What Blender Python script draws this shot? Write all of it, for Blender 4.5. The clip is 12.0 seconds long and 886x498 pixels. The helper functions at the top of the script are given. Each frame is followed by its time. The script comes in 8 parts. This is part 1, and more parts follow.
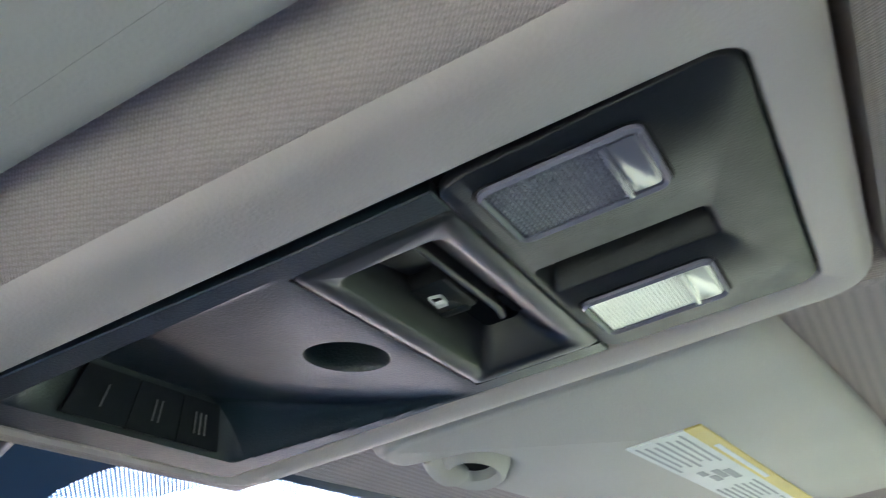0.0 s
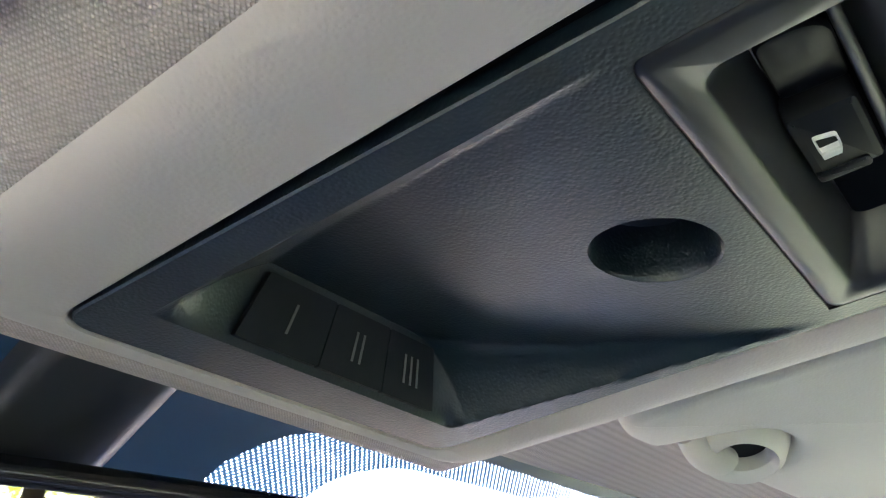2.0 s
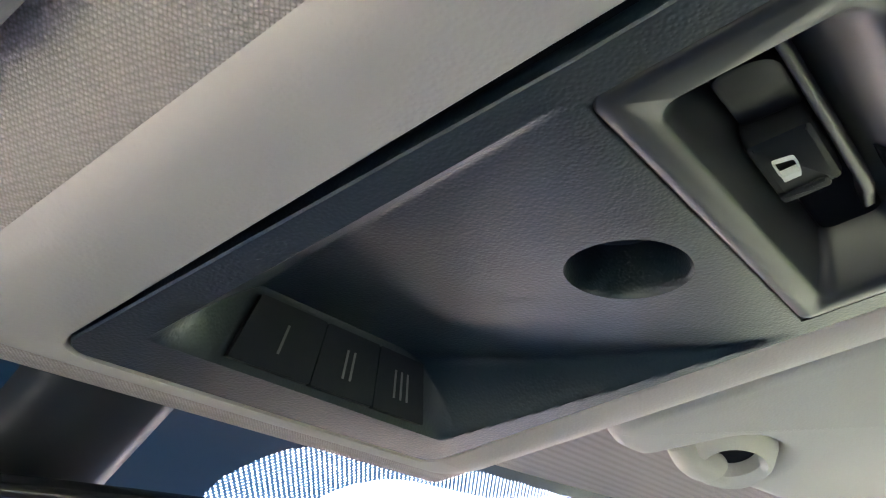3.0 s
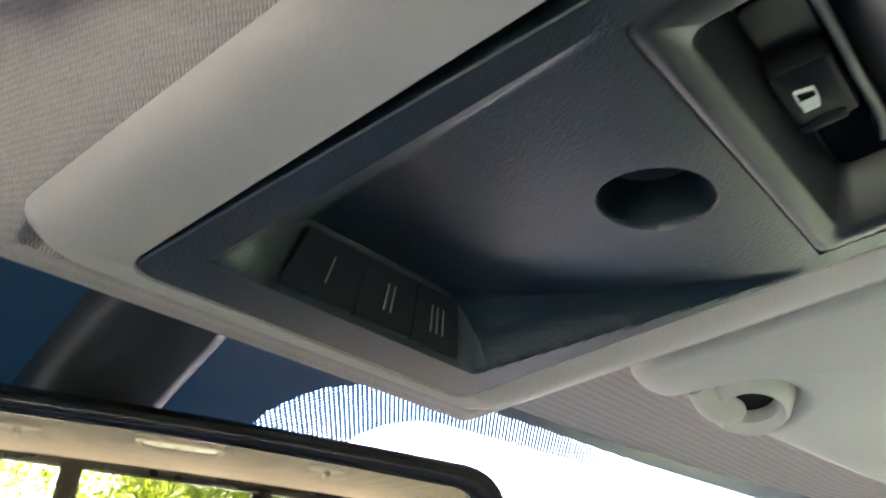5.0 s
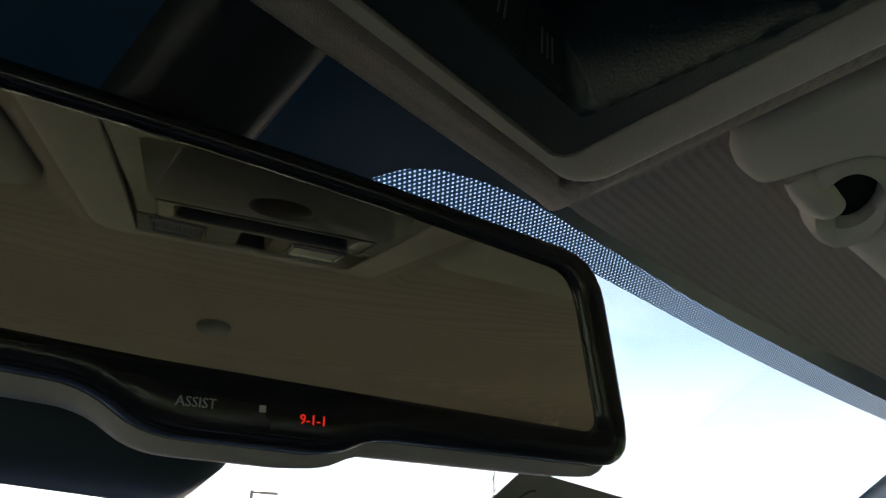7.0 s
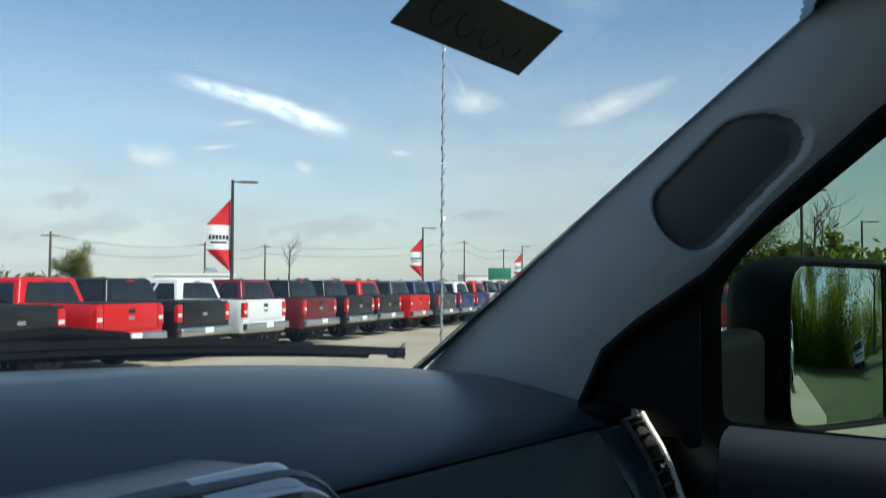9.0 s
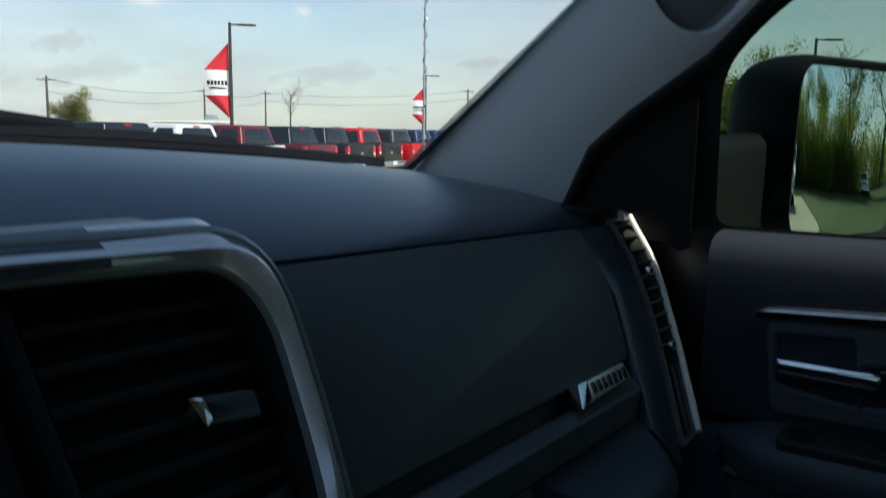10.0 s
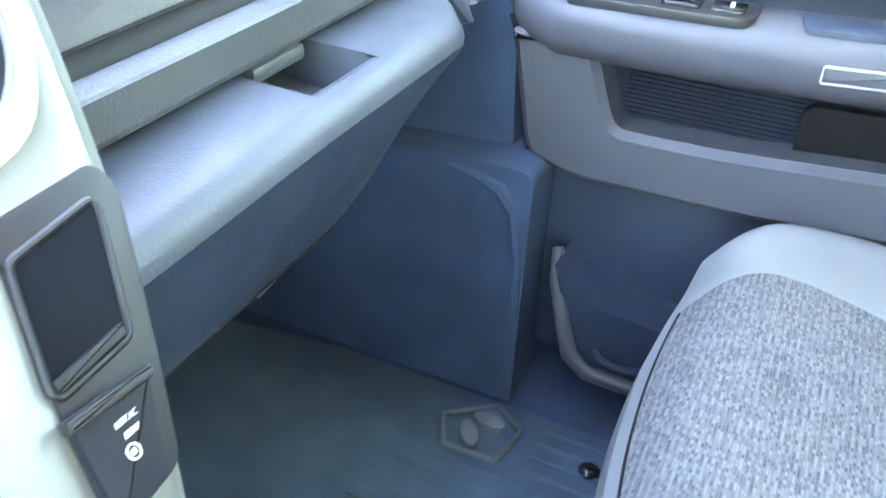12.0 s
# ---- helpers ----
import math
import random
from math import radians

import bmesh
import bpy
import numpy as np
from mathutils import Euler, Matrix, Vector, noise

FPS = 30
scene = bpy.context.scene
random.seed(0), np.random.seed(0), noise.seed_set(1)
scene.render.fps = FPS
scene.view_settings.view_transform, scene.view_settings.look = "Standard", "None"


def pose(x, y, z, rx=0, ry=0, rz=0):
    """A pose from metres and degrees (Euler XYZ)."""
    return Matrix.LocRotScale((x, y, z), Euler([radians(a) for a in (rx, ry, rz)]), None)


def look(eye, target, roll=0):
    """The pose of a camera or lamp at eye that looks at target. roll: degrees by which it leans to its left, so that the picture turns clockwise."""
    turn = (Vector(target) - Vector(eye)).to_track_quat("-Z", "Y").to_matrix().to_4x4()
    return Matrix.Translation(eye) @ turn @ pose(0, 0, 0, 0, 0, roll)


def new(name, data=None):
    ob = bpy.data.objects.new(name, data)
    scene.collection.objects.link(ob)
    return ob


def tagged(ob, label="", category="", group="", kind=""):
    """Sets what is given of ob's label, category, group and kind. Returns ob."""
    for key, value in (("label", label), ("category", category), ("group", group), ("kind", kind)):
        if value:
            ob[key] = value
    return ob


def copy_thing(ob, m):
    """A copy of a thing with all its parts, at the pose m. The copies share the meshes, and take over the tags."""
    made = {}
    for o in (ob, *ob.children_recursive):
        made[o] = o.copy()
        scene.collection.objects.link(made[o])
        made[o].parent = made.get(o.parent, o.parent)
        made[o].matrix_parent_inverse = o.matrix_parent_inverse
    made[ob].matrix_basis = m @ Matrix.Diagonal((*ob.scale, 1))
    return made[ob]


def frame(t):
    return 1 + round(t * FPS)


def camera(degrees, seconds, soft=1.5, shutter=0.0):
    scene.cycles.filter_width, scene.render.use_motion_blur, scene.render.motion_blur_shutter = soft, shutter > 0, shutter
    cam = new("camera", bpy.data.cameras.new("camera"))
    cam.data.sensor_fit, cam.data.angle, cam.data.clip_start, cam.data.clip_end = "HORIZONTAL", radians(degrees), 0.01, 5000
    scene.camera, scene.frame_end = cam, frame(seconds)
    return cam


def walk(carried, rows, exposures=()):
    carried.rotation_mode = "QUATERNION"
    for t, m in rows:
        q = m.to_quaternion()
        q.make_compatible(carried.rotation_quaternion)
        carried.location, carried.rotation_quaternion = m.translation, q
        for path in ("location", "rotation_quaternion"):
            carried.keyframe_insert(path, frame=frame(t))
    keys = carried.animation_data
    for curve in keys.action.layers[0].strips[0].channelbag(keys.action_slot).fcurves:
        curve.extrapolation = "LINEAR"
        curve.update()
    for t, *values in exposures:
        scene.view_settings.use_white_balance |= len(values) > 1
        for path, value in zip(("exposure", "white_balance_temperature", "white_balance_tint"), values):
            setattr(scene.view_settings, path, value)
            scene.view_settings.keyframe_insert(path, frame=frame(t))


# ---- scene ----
cam = camera(56.8, 12.0, soft=1.1, shutter=0.3)
PATH = [
    (0, (-0.2390, -0.2639, 1.8034), (1.1779, 0.5178, 2.5915), -0.06),
    (0.5, (-0.2118, -0.2191, 1.8067), (1.1475, 0.6666, 2.5863), 0.92),
    (1, (-0.1792, -0.1745, 1.7990), (1.1268, 0.7704, 2.6001), 1.59),
    (1.5, (-0.1703, -0.1554, 1.8052), (1.0963, 0.8555, 2.5887), 3.65),
    (2, (-0.1672, -0.1605, 1.8119), (1.0858, 0.8591, 2.6061), 3.63),
    (2.5, (-0.1687, -0.1648, 1.8142), (1.0779, 0.8559, 2.6168), 3.11),
    (3, (-0.1714, -0.1709, 1.8122), (1.0721, 0.8516, 2.6173), 2.75),
    (4.8, (-0.1841, -0.1829, 1.8002), (1.0508, 0.8781, 2.5677), 3.42),
    (5, (-0.1810, -0.1720, 1.7925), (1.0540, 0.8918, 2.5562), 3.63),
    (5.5, (-0.1751, -0.1591, 1.7638), (1.0532, 0.9037, 2.5394), 3.75),
    (6, (-0.1743, -0.1399, 1.7398), (1.0423, 0.9206, 2.5368), 3.05),
    (6.5, (-0.1641, -0.1045, 1.7240), (1.0922, 0.9589, 2.4526), 2.57),
    (6.7, (-0.1593, -0.0997, 1.7241), (1.1011, 0.9554, 2.4576), 2.51),
    (8.3, (-0.1551, -0.1532, 1.6402), (1.2149, 0.8871, 2.1701), 0.15),
    (8.4, (-0.1613, -0.1501, 1.6269), (1.2208, 0.9013, 2.1006), 0.19),
    (8.5, (-0.1596, -0.1460, 1.6146), (1.2307, 0.9203, 2.0270), 0.63),
    (8.6, (-0.1569, -0.1402, 1.6049), (1.2478, 0.9328, 1.9450), -0.17),
    (9, (-0.136, -0.139, 1.594), (1.451, 1.074, 1.68), 0.1),
    (9.5, (-0.107, -0.147, 1.584), (1.481, 1.067, 1.515), 0.4),
    (10, (-0.0581, -0.1195, 1.5286), (1.3562, 0.9657, 1.2793), 0.71),
    (10.5, (-0.0019, -0.1617, 1.4870), (1.4157, 0.8595, 1.0536), 0.35),
    (11, (0.0220, -0.1636, 1.4661), (1.4872, 0.7028, 0.8809), 1.05),
    (11.3, (0.0301, -0.1501, 1.4445), (1.4969, 0.6164, 0.7367), 1.71),
    (11.5, (0.0322, -0.1384, 1.4408), (1.4850, 0.5576, 0.6378), 2.30),
    (12, (-0.005, -0.133, 1.464), (1.512, 0.547, 0.352), 2.5),
]

EXPOSURE = [
    (0.0, 4.54, 6200, 33), (1.0, 4.72, 6350, 33), (2.0, 4.93, 6650, 33), (3.2, 4.95, 6850, 35), (4.8, 4.9, 6850, 32), (5.5, 4.42, 7000, 28), (6.0, 3.55, 7700, 27),
    (6.5, 2.75, 7600, 25), (8.3, 1.13, 6400, 8), (8.6, 0.98, 6300, 8), (9.0, 0.74, 6300, 8), (10.0, 0.82, 6500, 10), (10.5, 1.85, 6800, 8), (11.0, 5.15, 7300, 16),
    (11.5, 6.58, 8200, 26), (12.0, 7.15, 8500, 29)]
walk(cam, [(t, look(e, g, r)) for t, e, g, r in PATH], EXPOSURE)

# ---- sky, sun ----
GROUND = -0.30
SUN_EL, SUN_AZ = radians(46), radians(182.5)    # azimuth clockwise from +y: straight behind


def build_world():
    w = bpy.data.worlds.new("sky")
    scene.world = w
    w.use_nodes = True
    nt = w.node_tree
    nt.nodes.clear()
    N, L = nt.nodes.new, nt.links.new
    out, bg = N("ShaderNodeOutputWorld"), N("ShaderNodeBackground")
    sky = N("ShaderNodeTexSky")
    sky.sky_type, sky.sun_disc = "NISHITA", False
    sky.sun_elevation, sky.sun_rotation = SUN_EL, SUN_AZ
    sky.air_density, sky.dust_density, sky.ozone_density = 1.0, 0.6, 1.2
    tc, sep = N("ShaderNodeTexCoord"), N("ShaderNodeSeparateXYZ")
    L(tc.outputs["Generated"], sep.inputs[0])
    # plane-projected cloud coordinates: direction divided by its height
    add = N("ShaderNodeMath"); add.operation = "ADD"; add.inputs[1].default_value = 0.12
    L(sep.outputs[2], add.inputs[0])
    mx = N("ShaderNodeMath"); mx.operation = "MAXIMUM"; mx.inputs[1].default_value = 0.05
    L(add.outputs[0], mx.inputs[0])
    dv = N("ShaderNodeVectorMath"); dv.operation = "DIVIDE"
    L(tc.outputs["Generated"], dv.inputs[0]); L(mx.outputs[0], dv.inputs[1])
    mp = N("ShaderNodeMapping"); mp.inputs["Scale"].default_value = (0.8, 2.2, 1.0); mp.inputs["Rotation"].default_value = (0, 0, 0.9)
    L(dv.outputs[0], mp.inputs[0])
    n1 = N("ShaderNodeTexNoise"); n1.inputs["Scale"].default_value = 1.1; n1.inputs["Detail"].default_value = 9; n1.inputs["Roughness"].default_value = 0.62
    L(mp.outputs[0], n1.inputs["Vector"])
    r1 = N("ShaderNodeValToRGB"); r1.color_ramp.elements[0].position = 0.52; r1.color_ramp.elements[1].position = 0.82
    L(n1.outputs[0], r1.inputs[0])
    # low cumulus bank close to the horizon
    mp2 = N("ShaderNodeMapping"); mp2.inputs["Scale"].default_value = (2.8, 2.8, 11.0)
    L(tc.outputs["Generated"], mp2.inputs[0])
    n2 = N("ShaderNodeTexNoise"); n2.inputs["Scale"].default_value = 1.4; n2.inputs["Detail"].default_value = 8
    L(mp2.outputs[0], n2.inputs["Vector"])
    r2 = N("ShaderNodeValToRGB"); r2.color_ramp.elements[0].position = 0.36; r2.color_ramp.elements[1].position = 0.66
    L(n2.outputs[0], r2.inputs[0])
    r2.color_ramp.elements[0].color = (0.55, 0.55, 0.55, 1)
    band = N("ShaderNodeValToRGB")
    e = band.color_ramp.elements
    e[0].position, e[0].color = 0.0, (1, 1, 1, 1)
    e[1].position, e[1].color = 0.30, (0, 0, 0, 1)
    m1 = e.new(0.10); m1.color = (0.75, 0.75, 0.75, 1)
    L(sep.outputs[2], band.inputs[0])
    mul = N("ShaderNodeMath"); mul.operation = "MULTIPLY"
    L(r2.outputs[0], mul.inputs[0]); L(band.outputs[0], mul.inputs[1])
    half = N("ShaderNodeMath"); half.operation = "MULTIPLY"; half.inputs[1].default_value = 0.20
    L(r1.outputs[0], half.inputs[0])
    mix1 = N("ShaderNodeMixRGB"); mix1.inputs[2].default_value = (7.4, 7.7, 8.2, 1)
    L(sky.outputs[0], mix1.inputs[1]); L(half.outputs[0], mix1.inputs[0])
    # the bank's own light and grey parts
    n4 = N("ShaderNodeTexNoise"); n4.inputs["Scale"].default_value = 2.3; n4.inputs["Detail"].default_value = 7
    mp4 = N("ShaderNodeMapping"); mp4.inputs["Scale"].default_value = (3.0, 3.0, 14.0); mp4.inputs["Location"].default_value = (3.1, 1.7, 0.4)
    L(tc.outputs["Generated"], mp4.inputs[0]); L(mp4.outputs[0], n4.inputs["Vector"])
    r4 = N("ShaderNodeValToRGB")
    r4.color_ramp.elements[0].position, r4.color_ramp.elements[0].color = 0.34, (4.3, 4.4, 4.6, 1)
    r4.color_ramp.elements[1].position, r4.color_ramp.elements[1].color = 0.64, (5.2, 5.25, 5.35, 1)
    L(n4.outputs[0], r4.inputs[0])
    mix2 = N("ShaderNodeMixRGB"); L(r4.outputs[0], mix2.inputs[2])
    L(mix1.outputs[0], mix2.inputs[1]); L(mul.outputs[0], mix2.inputs[0])
    L(mix2.outputs[0], bg.inputs[0])
    bg.inputs[1].default_value = 0.10
    L(bg.outputs[0], out.inputs[0])


build_world()
sun = new("sun", bpy.data.lights.new("sun", "SUN"))
sun.data.energy, sun.data.angle, sun.data.color = 3.6, radians(0.6), (1.0, 0.94, 0.85)
sd = Vector((math.sin(SUN_AZ) * math.cos(SUN_EL), math.cos(SUN_AZ) * math.cos(SUN_EL), math.sin(SUN_EL)))
sun.matrix_world = look(sd * 40, (0, 0, 0))


# ---- materials ----
def rgba(c):
    return (c[0], c[1], c[2], 1.0)


def mat(name, col, rough=0.5, metal=0.0, grain=0.0, grain_scale=900.0, vary=0.12, vary_scale=9.0, kind="noise", coat=0.0, spec=0.5, rvary=0.1, rand=0.0):
    """Principled surface: two scales of colour variation, a fine relief (noise, leather cells or weave) and uneven gloss."""
    m = bpy.data.materials.new(name)
    m.use_nodes = True
    nt = m.node_tree
    N, L = nt.nodes.new, nt.links.new
    b = nt.nodes["Principled BSDF"]
    b.inputs["Roughness"].default_value, b.inputs["Metallic"].default_value = rough, metal
    b.inputs["Specular IOR Level"].default_value = spec
    b.inputs["Coat Weight"].default_value = coat
    b.inputs["Coat Roughness"].default_value = 0.05
    tc = N("ShaderNodeTexCoord")
    n = N("ShaderNodeTexNoise"); n.inputs["Scale"].default_value, n.inputs["Detail"].default_value = vary_scale, 7
    L(tc.outputs["Object"], n.inputs["Vector"])
    r = N("ShaderNodeMapRange")
    r.inputs["From Min"].default_value, r.inputs["From Max"].default_value = 0.3, 0.7
    r.inputs["To Min"].default_value, r.inputs["To Max"].default_value = 1 - vary, 1 + vary
    L(n.outputs[0], r.inputs[0])
    mul = N("ShaderNodeVectorMath"); mul.operation = "SCALE"
    mul.inputs[0].default_value = col
    L(r.outputs[0], mul.inputs["Scale"])
    last = mul.outputs[0]
    if rand:
        oi = N("ShaderNodeObjectInfo")
        rr = N("ShaderNodeMapRange"); rr.inputs["To Min"].default_value, rr.inputs["To Max"].default_value = 1 - rand, 1 + rand
        L(oi.outputs["Random"], rr.inputs[0])
        m2 = N("ShaderNodeVectorMath"); m2.operation = "SCALE"
        L(last, m2.inputs[0]); L(rr.outputs[0], m2.inputs["Scale"])
        last = m2.outputs[0]
    L(last, b.inputs["Base Color"])
    rr = N("ShaderNodeMapRange")
    rr.inputs["To Min"].default_value, rr.inputs["To Max"].default_value = max(0.02, rough - rvary), min(1, rough + rvary)
    n3 = N("ShaderNodeTexNoise"); n3.inputs["Scale"].default_value = vary_scale * 4
    L(tc.outputs["Object"], n3.inputs["Vector"]); L(n3.outputs[0], rr.inputs[0]); L(rr.outputs[0], b.inputs["Roughness"])
    if grain:
        bump = N("ShaderNodeBump"); bump.inputs["Strength"].default_value = grain; bump.inputs["Distance"].default_value = 0.0006
        if kind == "leather":
            g = N("ShaderNodeTexVoronoi"); g.inputs["Scale"].default_value = grain_scale
            g.feature = "SMOOTH_F1"
            L(tc.outputs["Object"], g.inputs["Vector"]); L(g.outputs["Distance"], bump.inputs["Height"])
        elif kind == "weave":
            mp = N("ShaderNodeMapping"); mp.inputs["Rotation"].default_value = (0, 0, 0.785)
            L(tc.outputs["Object"], mp.inputs[0])
            g = N("ShaderNodeTexVoronoi"); g.inputs["Scale"].default_value = grain_scale; g.inputs["Randomness"].default_value = 0.25
            L(mp.outputs[0], g.inputs["Vector"]); L(g.outputs["Distance"], bump.inputs["Height"])
            dk = N("ShaderNodeMapRange"); dk.inputs["From Max"].default_value = 0.7
            dk.inputs["To Min"].default_value, dk.inputs["To Max"].default_value = 1.13, 0.70
            L(g.outputs["Distance"], dk.inputs[0])
            m3 = N("ShaderNodeVectorMath"); m3.operation = "SCALE"
            L(last, m3.inputs[0]); L(dk.outputs[0], m3.inputs["Scale"]); L(m3.outputs[0], b.inputs["Base Color"])
        else:
            g = N("ShaderNodeTexNoise"); g.inputs["Scale"].default_value, g.inputs["Detail"].default_value = grain_scale, 3
            L(tc.outputs["Object"], g.inputs["Vector"]); L(g.outputs[0], bump.inputs["Height"])
        L(bump.outputs[0], b.inputs["Normal"])
    return m


def woven(name, dark, light):
    """Seat cloth: rows of short light and dark threads along the seat."""
    m = bpy.data.materials.new(name)
    m.use_nodes = True
    nt = m.node_tree
    N, L = nt.nodes.new, nt.links.new
    b = nt.nodes["Principled BSDF"]
    b.inputs["Roughness"].default_value, b.inputs["Specular IOR Level"].default_value = 0.95, 0.15
    tc, mp, br = N("ShaderNodeTexCoord"), N("ShaderNodeMapping"), N("ShaderNodeTexBrick")
    mp.inputs["Rotation"].default_value = (0, 0, 0.02)
    wob = N("ShaderNodeTexNoise"); wob.inputs["Scale"].default_value = 60
    ws_ = N("ShaderNodeVectorMath"); ws_.operation = "SCALE"; ws_.inputs["Scale"].default_value = 0.0007
    ad = N("ShaderNodeVectorMath"); ad.operation = "ADD"
    L(tc.outputs["Object"], wob.inputs["Vector"]); L(wob.outputs["Color"], ws_.inputs[0])
    L(tc.outputs["Object"], ad.inputs[0]); L(ws_.outputs[0], ad.inputs[1]); L(ad.outputs[0], mp.inputs[0]); L(mp.outputs[0], br.inputs["Vector"])
    br.offset, br.squash = 0.5, 1.0
    br.inputs["Scale"].default_value = 1.0
    br.inputs["Color1"].default_value, br.inputs["Color2"].default_value = rgba(dark), rgba(light)
    br.inputs["Mortar"].default_value = rgba([(p + q) * 0.55 for p, q in zip(dark, light)])
    br.inputs["Mortar Size"].default_value, br.inputs["Mortar Smooth"].default_value = 0.00045, 0.6
    br.inputs["Bias"].default_value = 0.1
    br.inputs["Brick Width"].default_value, br.inputs["Row Height"].default_value = 0.0038, 0.0023
    n = N("ShaderNodeTexNoise"); n.inputs["Scale"].default_value, n.inputs["Detail"].default_value = 24, 5
    L(tc.outputs["Object"], n.inputs["Vector"])
    r = N("ShaderNodeMapRange"); r.inputs["To Min"].default_value, r.inputs["To Max"].default_value = 0.78, 1.22
    L(n.outputs[0], r.inputs[0])
    # every second column of threads is lighter
    wv = N("ShaderNodeTexWave"); wv.inputs["Scale"].default_value = 2 * math.pi / 0.0054 / 20
    wv.bands_direction = "Y"
    L(ad.outputs[0], wv.inputs["Vector"])
    rw = N("ShaderNodeMapRange"); rw.inputs["To Min"].default_value, rw.inputs["To Max"].default_value = 0.88, 1.12
    L(wv.outputs["Fac"], rw.inputs[0])
    mm = N("ShaderNodeMath"); mm.operation = "MULTIPLY"
    L(r.outputs[0], mm.inputs[0]); L(rw.outputs[0], mm.inputs[1])
    r = mm
    mu = N("ShaderNodeVectorMath"); mu.operation = "SCALE"
    L(br.outputs["Color"], mu.inputs[0]); L(r.outputs[0], mu.inputs["Scale"]); L(mu.outputs[0], b.inputs["Base Color"])
    bump = N("ShaderNodeBump"); bump.inputs["Strength"].default_value, bump.inputs["Distance"].default_value = 0.5, 0.0006
    L(br.outputs["Color"], bump.inputs["Height"]); L(bump.outputs[0], b.inputs["Normal"])
    return m


def glass(name, tint, gloss=0.025, rough=0.0):
    """Clear pane: straight-through tint with a mirror sheen by Fresnel."""
    m = bpy.data.materials.new(name)
    m.use_nodes = True
    nt = m.node_tree
    nt.nodes.clear()
    N, L = nt.nodes.new, nt.links.new
    out, mix, tr, gl, lw = N("ShaderNodeOutputMaterial"), N("ShaderNodeMixShader"), N("ShaderNodeBsdfTransparent"), N("ShaderNodeBsdfGlossy"), N("ShaderNodeLayerWeight")
    tr.inputs[0].default_value = rgba(tint)
    gl.inputs["Roughness"].default_value = rough
    lw.inputs[0].default_value = 0.5
    pw, fr = N("ShaderNodeMath"), N("ShaderNodeMapRange")
    pw.operation, pw.inputs[1].default_value = "POWER", 4.0
    fr.inputs["To Min"].default_value, fr.inputs["To Max"].default_value = gloss, 0.6
    L(lw.outputs["Facing"], pw.inputs[0]); L(pw.outputs[0], fr.inputs[0])
    L(fr.outputs[0], mix.inputs[0]); L(tr.outputs[0], mix.inputs[1]); L(gl.outputs[0], mix.inputs[2]); L(mix.outputs[0], out.inputs[0])
    return m


